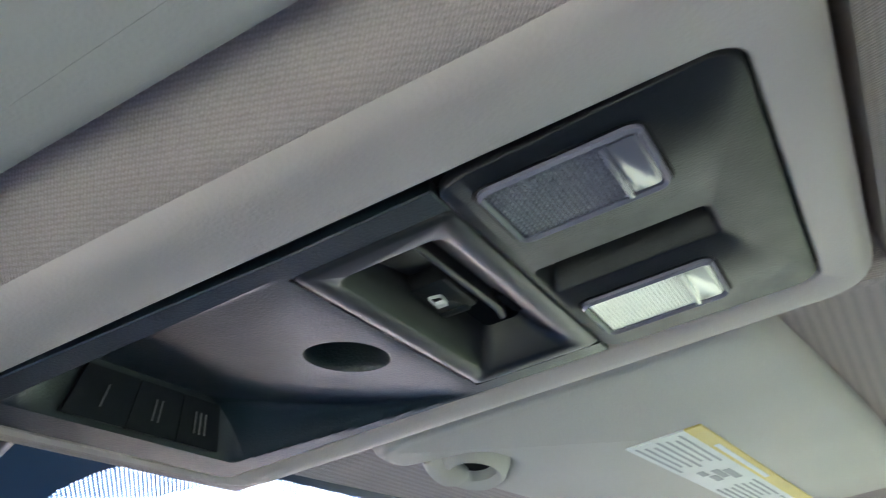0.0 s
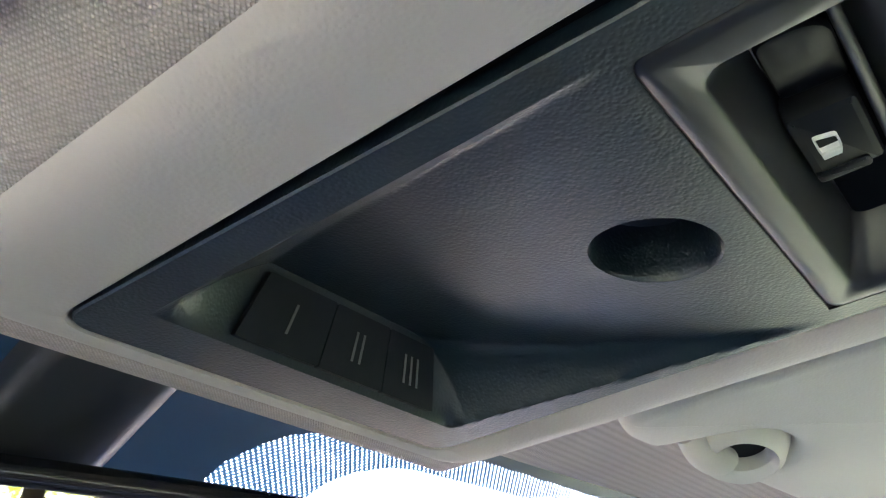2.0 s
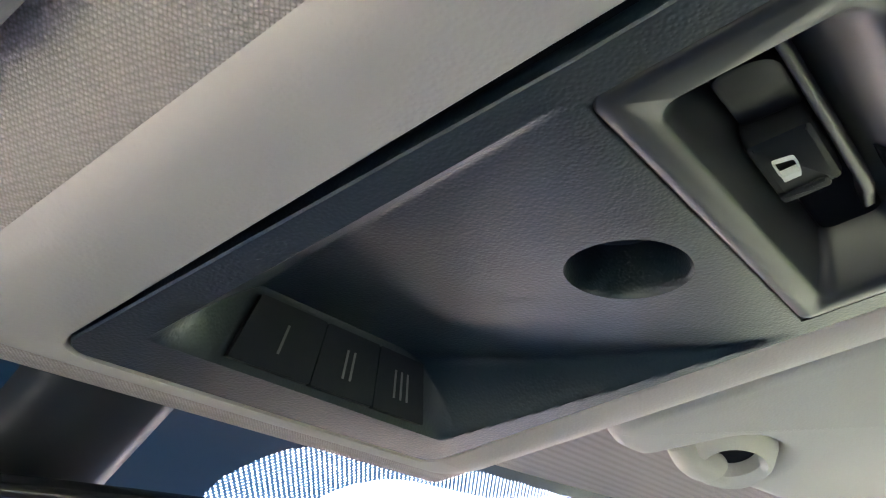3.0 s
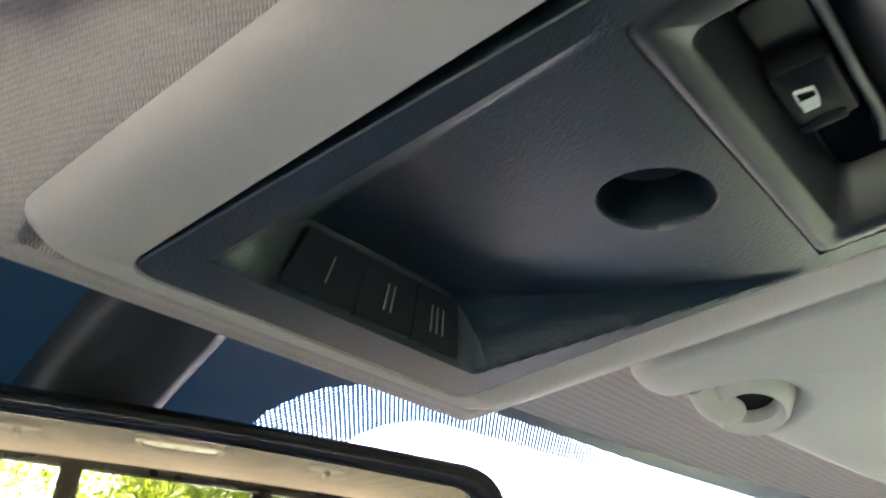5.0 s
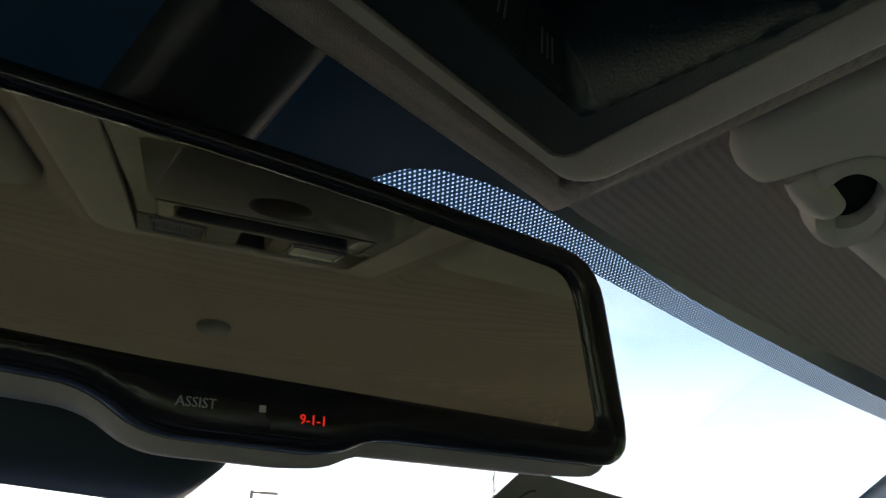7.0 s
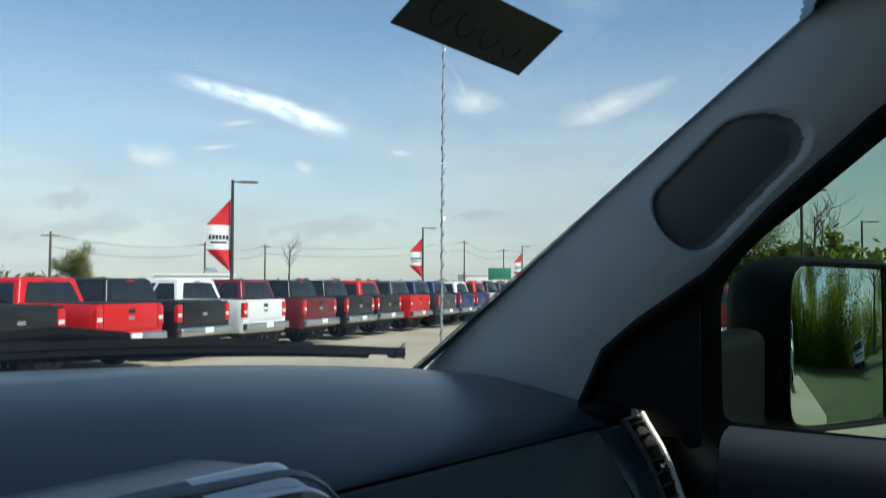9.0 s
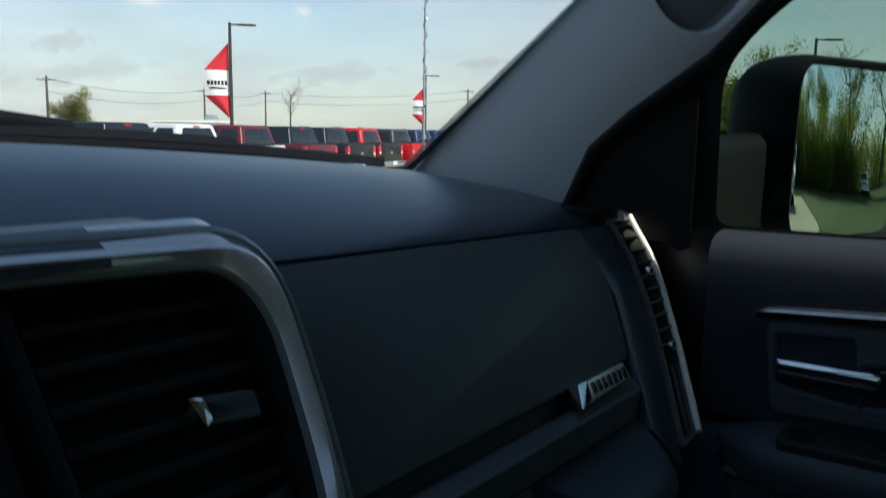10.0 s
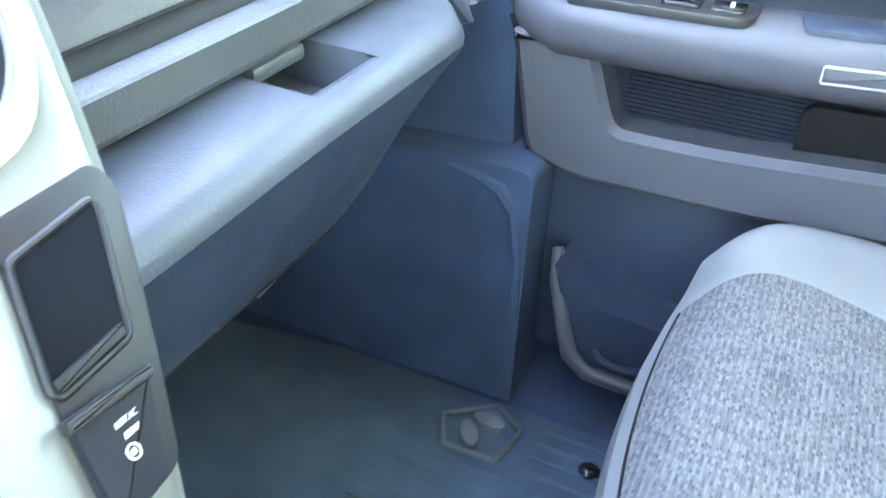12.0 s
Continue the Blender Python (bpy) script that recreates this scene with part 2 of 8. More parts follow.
def frit_material():
    """Black ceramic print on the glass: solid, then a lattice of dots, then clear (Fade x and y: beyond the solid and the dotted edge where positive)."""
    m = bpy.data.materials.new("frit_print")
    m.use_nodes = True
    nt = m.node_tree
    N, L = nt.nodes.new, nt.links.new
    b = nt.nodes["Principled BSDF"]
    b.inputs["Base Color"].default_value, b.inputs["Roughness"].default_value = (0.010, 0.016, 0.023, 1), 0.35
    out = nt.nodes["Material Output"]
    uv = N("ShaderNodeUVMap"); uv.uv_map = "UVMap"
    uv2 = N("ShaderNodeUVMap"); uv2.uv_map = "Fade"
    mp = N("ShaderNodeMapping"); mp.inputs["Rotation"].default_value = (0, 0, 0.785); mp.inputs["Scale"].default_value = (1 / 0.0022, 1 / 0.0022, 1)
    L(uv.outputs[0], mp.inputs[0])
    fr = N("ShaderNodeVectorMath"); fr.operation = "FRACTION"
    L(mp.outputs[0], fr.inputs[0])
    sb = N("ShaderNodeVectorMath"); sb.operation = "SUBTRACT"; sb.inputs[1].default_value = (0.5, 0.5, 0)
    L(fr.outputs[0], sb.inputs[0])
    sp = N("ShaderNodeSeparateXYZ"); L(sb.outputs[0], sp.inputs[0])
    cb = N("ShaderNodeCombineXYZ"); L(sp.outputs[0], cb.inputs[0]); L(sp.outputs[1], cb.inputs[1])
    ln = N("ShaderNodeVectorMath"); ln.operation = "LENGTH"; L(cb.outputs[0], ln.inputs[0])
    s2 = N("ShaderNodeSeparateXYZ"); L(uv2.outputs[0], s2.inputs[0])
    lt = N("ShaderNodeMath"); lt.operation = "LESS_THAN"; lt.inputs[1].default_value = 0.26; L(ln.outputs[1], lt.inputs[0])
    on = N("ShaderNodeMath"); on.operation = "GREATER_THAN"; on.inputs[1].default_value = 0.0; L(s2.outputs[0], on.inputs[0])
    clear = N("ShaderNodeMath"); clear.operation = "GREATER_THAN"; clear.inputs[1].default_value = 0.0; L(s2.outputs[1], clear.inputs[0])
    either = N("ShaderNodeMath"); either.operation = "MAXIMUM"; L(lt.outputs[0], either.inputs[0]); L(clear.outputs[0], either.inputs[1])
    hole = N("ShaderNodeMath"); hole.operation = "MULTIPLY"; L(either.outputs[0], hole.inputs[0]); L(on.outputs[0], hole.inputs[1])
    # teal translucency put in for daylight glare over the print, stronger among the dots
    tl, plus, tint = N("ShaderNodeBsdfTranslucent"), N("ShaderNodeAddShader"), N("ShaderNodeMixRGB")
    tint.inputs[1].default_value, tint.inputs[2].default_value = (0.0010, 0.0042, 0.0060, 1), (0.010, 0.040, 0.056, 1)
    L(on.outputs[0], tint.inputs[0]); L(tint.outputs[0], tl.inputs[0])
    L(b.outputs[0], plus.inputs[0]); L(tl.outputs[0], plus.inputs[1])
    mix, tr = N("ShaderNodeMixShader"), N("ShaderNodeBsdfTransparent")
    L(hole.outputs[0], mix.inputs[0]); L(plus.outputs[0], mix.inputs[1]); L(tr.outputs[0], mix.inputs[2]); L(mix.outputs[0], out.inputs[0])
    return m


def glow(name, col, strength):
    m = bpy.data.materials.new(name)
    m.use_nodes = True
    b = m.node_tree.nodes["Principled BSDF"]
    b.inputs["Base Color"].default_value = rgba(col)
    b.inputs["Emission Color"].default_value, b.inputs["Emission Strength"].default_value = rgba(col), strength
    return m


M_liner = mat("headliner_cloth", (0.54, 0.465, 0.43), 0.9, grain=1.0, grain_scale=1150, kind="weave", vary=0.06, vary_scale=6, spec=0.2)
M_beige = mat("grey_beige_plastic", (0.48, 0.43, 0.40), 0.55, grain=0.18, grain_scale=900, kind="leather", vary=0.05, vary_scale=12)
M_visor = mat("visor_vinyl", (0.50, 0.48, 0.43), 0.65, grain=0.2, grain_scale=800, kind="leather", vary=0.06)
M_black = mat("black_console_plastic", (0.0085, 0.0105, 0.0125), 0.46, grain=0.16, grain_scale=1500, kind="leather", vary=0.15, vary_scale=25, rvary=0.08, spec=0.42)
M_button = mat("matt_black_button", (0.009, 0.012, 0.017), 0.6, grain=0.1, grain_scale=1500, vary=0.1, vary_scale=40, spec=0.25)
M_dull = mat("dull_black_switch_plastic", (0.006, 0.0075, 0.010), 0.55, vary=0.1, vary_scale=40, spec=0.2)
M_bin = mat("black_bin_plastic", (0.007, 0.017, 0.024), 0.38, grain=0.2, grain_scale=1100, kind="leather", vary=0.12, vary_scale=25, rvary=0.05, spec=0.58)
M_gloss = mat("gloss_black_plastic", (0.012, 0.013, 0.015), 0.18, vary=0.1, rvary=0.05)
M_satin = mat("satin_black_plastic", (0.02, 0.022, 0.024), 0.35, vary=0.1, rvary=0.06)
# black cover plastic, lifted blue to put the sky sheen into its colour
M_cover_sheen = mat("sky_sheen_cover_plastic", (0.042, 0.062, 0.078), 0.42, grain=0.1, grain_scale=1200, vary=0.1, rvary=0.06)
M_dash = mat("dash_vinyl", (0.026, 0.038, 0.058), 0.31, spec=0.65, grain=0.14, grain_scale=620, kind="leather", vary=0.05, vary_scale=7, rvary=0.015)
M_glove = mat("glovebox_vinyl", (0.060, 0.070, 0.075), 0.5, grain=0.5, grain_scale=480, kind="leather", vary=0.10, vary_scale=7)
M_groove = mat("dark_band_plastic", (0.022, 0.038, 0.062), 0.5, grain=0.3, grain_scale=600, kind="leather")
M_doorup = mat("dark_upper_door_vinyl", (0.019, 0.026, 0.036), 0.65, grain=0.3, grain_scale=520, kind="leather", vary=0.08, vary_scale=8, spec=0.3)
M_door = mat("door_panel_plastic", (0.070, 0.077, 0.090), 0.52, grain=0.2, grain_scale=520, kind="leather", vary=0.08, vary_scale=8)
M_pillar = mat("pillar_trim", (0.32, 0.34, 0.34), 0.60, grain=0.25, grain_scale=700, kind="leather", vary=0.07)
# darker copy of the pillar trim, carries the pocket's shade as colour
M_scoop_shade = mat("shaded_pillar_pocket", (0.085, 0.088, 0.088), 0.65, grain=0.25, grain_scale=700, kind="leather", vary=0.07, spec=0.3)
M_rubber = mat("black_rubber", (0.008, 0.008, 0.009), 0.7, grain=0.2, grain_scale=300, spec=0.18)
M_silver = mat("satin_silver_paint", (0.72, 0.69, 0.66), 0.30, metal=0.60, vary=0.03, vary_scale=60, rvary=0.02)
M_champ = mat("bezel_silver_green", (0.105, 0.106, 0.098), 0.45, metal=0.1, spec=0.3, vary=0.03, vary_scale=40, rvary=0.03)
M_chrome = mat("chrome", (0.82, 0.82, 0.82), 0.08, metal=1.0, vary=0.02, rvary=0.03)
M_mirror = mat("mirror_glass", (0.80, 0.73, 0.60), 0.015, metal=1.0, vary=0.0, rvary=0.005)
M_mirror_out = mat("door_mirror_glass", (0.86, 0.87, 0.84), 0.012, metal=1.0, vary=0.0, rvary=0.005)
M_cloth = woven("seat_cloth", (0.048, 0.052, 0.056), (0.150, 0.155, 0.160))
M_bolster = mat("seat_vinyl", (0.16, 0.175, 0.175), 0.6, grain=0.4, grain_scale=600, kind="leather", vary=0.06)
M_mat = mat("rubber_floor_mat", (0.045, 0.090, 0.128), 0.6, grain=0.4, grain_scale=300, vary=0.2, vary_scale=18)
M_carpet = mat("floor_carpet", (0.035, 0.071, 0.130), 0.95, grain=0.9, grain_scale=500, vary=0.2, vary_scale=14)
M_rim = mat("bright_warm_chrome", (0.72, 0.69, 0.61), 0.30, metal=0.35, vary=0.02, rvary=0.03)
# matt near-black that paints the shade of hollows
M_hollow_shade = mat("hollow_shade_black", (0.006, 0.008, 0.011), 0.9, spec=0.1)
M_wiper = mat("dull_wiper_rubber", (0.009, 0.009, 0.010), 0.95, vary=0.1, spec=0.04)
M_band = mat("dark_grey_band_plastic", (0.020, 0.024, 0.029), 0.65, grain=0.2, grain_scale=600, vary=0.08, spec=0.25)
# shelf vinyl darkened to carry the shade under the ledge
M_knee_shade = mat("shaded_knee_vinyl", (0.023, 0.038, 0.060), 0.5, grain=0.4, grain_scale=520, kind="leather", vary=0.10, vary_scale=7, spec=0.35)
M_shelf = mat("shelf_vinyl", (0.039, 0.052, 0.066), 0.45, grain=0.4, grain_scale=520, kind="leather", vary=0.10, vary_scale=7)
M_slat = mat("dull_black_slat_plastic", (0.007, 0.008, 0.010), 0.6, vary=0.1, spec=0.2)
# navy darkened to paint the shade inside the door pocket
M_pocket_shade = mat("pocket_shade_navy", (0.012, 0.019, 0.032), 0.7, grain=0.3, grain_scale=500, spec=0.25)
M_rimgreen = mat("pale_green_grey_paint", (0.155, 0.170, 0.155), 0.40, metal=0.1, vary=0.03, vary_scale=40, rvary=0.03)
M_dome = mat("milky_grey_lens", (0.42, 0.42, 0.38), 0.3, vary=0.05)
M_emblem = mat("worn_grey_rubber", (0.11, 0.125, 0.14), 0.5, grain=0.4, grain_scale=300, vary=0.2, vary_scale=30)
M_white = mat("white_print", (0.75, 0.75, 0.73), 0.6, vary=0.03)
M_grey_print = mat("grey_print", (0.35, 0.37, 0.38), 0.6, vary=0.05)
M_mark = mat("dim_grey_print", (0.13, 0.135, 0.14), 0.6, vary=0.1)
M_label = mat("white_paper_label", (0.74, 0.76, 0.74), 0.55, vary=0.05, vary_scale=30)
M_yellow = mat("yellow_label", (0.72, 0.58, 0.16), 0.55, vary=0.06, vary_scale=40)
M_card = mat("grey_paper", (0.34, 0.31, 0.26), 0.85, vary=0.07, vary_scale=30, grain=0.2, grain_scale=200)
M_ink = mat("faint_ink", (0.16, 0.15, 0.14), 0.9, vary=0.1)
M_glass = glass("windshield_glass", (0.90, 0.94, 0.93))
M_sideglass = glass("tinted_side_glass", (0.56, 0.67, 0.61))
M_rearglass = glass("clear_rear_glass", (0.66, 0.74, 0.68))
M_frit = frit_material()
M_lens = mat("clear_ribbed_lens", (0.17, 0.17, 0.22), 0.17, vary=0.05, rvary=0.04, spec=0.7, coat=0.25)
M_lens2 = mat("milky_green_lens", (0.74, 0.78, 0.66), 0.2, vary=0.05, rvary=0.04, coat=0.5)
M_red_glow = glow("red_display", (1.0, 0.04, 0.02), 0.08)


# ---- mesh helpers ----
def build(name, vf, material, parent=None, label="", angle=38, uv=None):
    """One mesh object out of (vertices, faces), normals outward, soft edges below the angle."""
    v, f = vf
    me = bpy.data.meshes.new(name)
    me.from_pydata([tuple(p) for p in v], [], f)
    bm = bmesh.new()
    bm.from_mesh(me)
    bmesh.ops.recalc_face_normals(bm, faces=bm.faces)
    bm.to_mesh(me)
    bm.free()
    me.shade_smooth()
    me.set_sharp_from_angle(angle=radians(angle))
    me.materials.append(material)
    ob = new(name, me)
    if parent is not None:
        ob.parent = parent
    if label:
        ob["label"] = label
    return ob


def part(name, vf, material, parent, label="", angle=38):
    return build(name, vf, material, parent, label, angle)


def thing(name, label, category, group="", kind="", at=(0, 0, 0)):
    """An empty at the base of a thing; its parts become children."""
    e = tagged(new(name), label, category, group, kind)
    e.empty_display_size = 0.05
    e.location = at
    return e


def join(*many):
    v, f = [], []
    for vv, ff in many:
        o = len(v)
        v += list(vv)
        f += [tuple(i + o for i in q) for q in ff]
    return v, f


def moved(vf, m):
    return [m @ Vector(p) for p in vf[0]], vf[1]


def mapped(vf, fn):
    return [fn(*p) for p in vf[0]], vf[1]


def box(c, s, r=0.0, seg=2):
    """A box with rounded edges, centre c and full size s."""
    bm = bmesh.new()
    bmesh.ops.create_cube(bm, size=1)
    bmesh.ops.scale(bm, vec=s, verts=bm.verts)
    if r:
        bmesh.ops.bevel(bm, geom=bm.edges[:], offset=min(r, min(s) * 0.45), segments=seg, affect="EDGES", profile=0.5)
    bmesh.ops.translate(bm, vec=c, verts=bm.verts)
    bm.verts.index_update()
    out = [v.co.copy() for v in bm.verts], [tuple(v.index for v in f.verts) for f in bm.faces]
    bm.free()
    return out


def loft(rings, closed=True, cap=(True, True)):
    """Skins a list of rings with equal counts."""
    n = len(rings[0])
    v = [Vector(p) for r in rings for p in r]
    f = []
    m = n if closed else n - 1
    for k in range(len(rings) - 1):
        for i in range(m):
            j = (i + 1) % n
            f.append((k * n + i, k * n + j, (k + 1) * n + j, (k + 1) * n + i))
    if cap[0]:
        f.append(tuple(range(n - 1, -1, -1)))
    if cap[1]:
        f.append(tuple((len(rings) - 1) * n + i for i in range(n)))
    return v, f


def rrect(x0, y0, x1, y1, r, n=5):
    """A rounded rectangle's outline."""
    pts = []
    for cx, cy, a0 in ((x1 - r, y1 - r, 0), (x0 + r, y1 - r, 90), (x0 + r, y0 + r, 180), (x1 - r, y0 + r, 270)):
        for k in range(n + 1):
            a = radians(a0 + 90 * k / n)
            pts.append((cx + r * math.cos(a), cy + r * math.sin(a)))
    return pts


def rpoly(pts, r, n=4):
    """A polygon with rounded corners."""
    out, m = [], len(pts)
    for i in range(m):
        p0, p1, p2 = (Vector(pts[(i + k - 1) % m]) for k in range(3))
        rr = r[i] if isinstance(r, (list, tuple)) else r
        a, b = (p0 - p1), (p2 - p1)
        rr_a, rr_b = min(rr, a.length * 0.48), min(rr, b.length * 0.48)
        q0, q2 = p1 + a.normalized() * rr_a, p1 + b.normalized() * rr_b
        for k in range(n + 1):
            t = k / n
            out.append(tuple((1 - t) ** 2 * q0 + 2 * t * (1 - t) * p1 + t * t * q2))
    return out


def inset(pts, d):
    """Moves a convex-ish outline inwards by about d."""
    m = len(pts)
    area = sum(pts[i][0] * pts[(i + 1) % m][1] - pts[(i + 1) % m][0] * pts[i][1] for i in range(m))
    s = 1 if area > 0 else -1
    out = []
    for i in range(m):
        a, b = Vector(pts[i - 1]), Vector(pts[(i + 1) % m])
        t = b - a
        if t.length < 1e-9:
            out.append(tuple(pts[i]))
            continue
        t.normalize()
        out.append((pts[i][0] - s * t.y * d, pts[i][1] + s * t.x * d))
    return out


def plate(pts, fn, h0, h1, r=0.001):
    """A plate with a rounded top rim: outline pts, between the heights h0 and h1 of the map fn(x, y, h)."""
    sg = 1 if h1 > h0 else -1
    rings = [[fn(*p, h0) for p in pts], [fn(*p, h1 - sg * r) for p in pts]]
    for k in (0.5, 1.0):
        a = k * math.pi / 2
        q = inset(pts, r * (1 - math.cos(a)))
        rings.append([fn(*p, h1 - sg * r * (1 - math.sin(a))) for p in q])
    return loft(rings)


def ring_frame(outer, inner, fn, h0, h1, r=0.001):
    """A frame between two outlines of equal count, with rounded rims and closed sides."""
    sg = 1 if h1 > h0 else -1
    o2, i2 = inset(outer, r), inset(inner, -r)
    rings = [[fn(*p, h0) for p in outer], [fn(*p, h1 - sg * r) for p in outer], [fn(*p, h1) for p in o2],
             [fn(*p, h1) for p in i2], [fn(*p, h1 - sg * r) for p in inner], [fn(*p, h0) for p in inner]]
    return loft(rings, cap=(False, False))


def grid(fn, us, vs):
    v = [fn(u, w) for w in vs for u in us]
    n = len(us)
    f = [(j * n + i, j * n + i + 1, (j + 1) * n + i + 1, (j + 1) * n + i) for j in range(len(vs) - 1) for i in range(n - 1)]
    return v, f


def slab(fn, us, vs, off):
    """A sheet with thickness: the grid and its copy moved by off (a vector or a function of the point)."""
    a = grid(fn, us, vs)
    n, m = len(us), len(vs)
    k = len(a[0])
    mv = off if callable(off) else (lambda p: Vector(off))
    v = [Vector(p) for p in a[0]] + [Vector(p) + mv(Vector(p)) for p in a[0]]
    f = list(a[1]) + [tuple(i + k for i in reversed(q)) for q in a[1]]
    rim = [i for i in range(n)] + [j * n + n - 1 for j in range(1, m)] + [(m - 1) * n + i for i in range(n - 2, -1, -1)] + [j * n for j in range(m - 2, 0, -1)]
    for i in range(len(rim)):
        p, q = rim[i], rim[(i + 1) % len(rim)]
        f.append((p, q, q + k, p + k))
    return v, f


def tube(pts, r, n=10, cap=True):
    """A pipe along points; r: one radius or one for each point."""
    P = [Vector(p) for p in pts]
    rings = []
    side = None
    for i, p in enumerate(P):
        d = (P[min(i + 1, len(P) - 1)] - P[max(i - 1, 0)]).normalized()
        if side is None:
            side = d.orthogonal().normalized()
        side = (side - d * side.dot(d)).normalized()
        up = d.cross(side)
        rr = r[i] if isinstance(r, (list, tuple)) else r
        rings.append([p + rr * (math.cos(2 * math.pi * k / n) * side + math.sin(2 * math.pi * k / n) * up) for k in range(n)])
    return loft(rings, cap=(cap, cap))


def lerp(a, b, t):
    return a + (b - a) * t


def smooth(a, b, x):
    t = min(1, max(0, (x - a) / (b - a)))
    return t * t * (3 - 2 * t)


def span(a, b, n):
    return [a + (b - a) * i / n for i in range(n + 1)]


def table(xs, ys, x):
    """Linear look-up."""
    return float(np.interp(x, xs, ys))


def text_mesh(body, size, fn, depth=0.0003):
    """Built-in lettering as a mesh, laid by the map fn(x, y, h), centred."""
    cu = bpy.data.curves.new("letters", "FONT")
    cu.body, cu.size, cu.align_x, cu.align_y, cu.extrude, cu.resolution_u = body, size, "CENTER", "CENTER", depth, 2
    ob = bpy.data.objects.new("letters", cu)
    me = bpy.data.meshes.new_from_object(ob)
    vf = [fn(*v.co) for v in me.vertices], [tuple(p.vertices) for p in me.polygons]
    bpy.data.objects.remove(ob)
    bpy.data.curves.remove(cu)
    bpy.data.meshes.remove(me)
    return vf


# ---- the cab: windshield, headliner, pillars, walls ----
def ws(x, s, out=0.0):
    """The windshield's inner face: x across, s down the slope; out: outwards."""
    return Vector((x, s - 0.12 * x * x + out * 0.55, 1.955 - 0.655 * s + out * 0.84))


def ws_edge(s):
    return 0.742 + 0.155 * (s - 0.1)


S_TOP, S_LOW = 0.06, 0.78


def header_y(x):
    """Front edge of the headliner: along the glass, drawn back round the overhead console."""
    return lerp(0.0800 - 0.12 * x * x, 0.0605, smooth(0.165, 0.10, abs(x)))


def liner(x, y):
    """Height of the headliner's lower face."""
    ax = abs(x)
    z = 1.9135 - 0.167 * y
    z = lerp(z, 1.958 - 0.010 * (x / 0.6) ** 2, smooth(-0.20, -0.42, y))
    # the pod that carries the console: it swells downwards, with a soft flank
    z -= 0.024 * smooth(0.150, 0.106, ax) * smooth(-0.36, -0.285, y)
    z -= 0.055 * smooth(0.50, 0.74, ax) * smooth(0.06, -0.1, y)
    # hollow above the console
    z += 0.05 * smooth(0.1035, 0.0960, abs(x + 0.001)) * smooth(0.044, 0.036, y) * smooth(-0.278, -0.268, y)
    z += 0.010 * smooth(-0.72, -0.95, y) - 0.018 * smooth(-0.42, -0.70, y)
    return z - 0.006 * smooth(-1.30, -1.72, y)


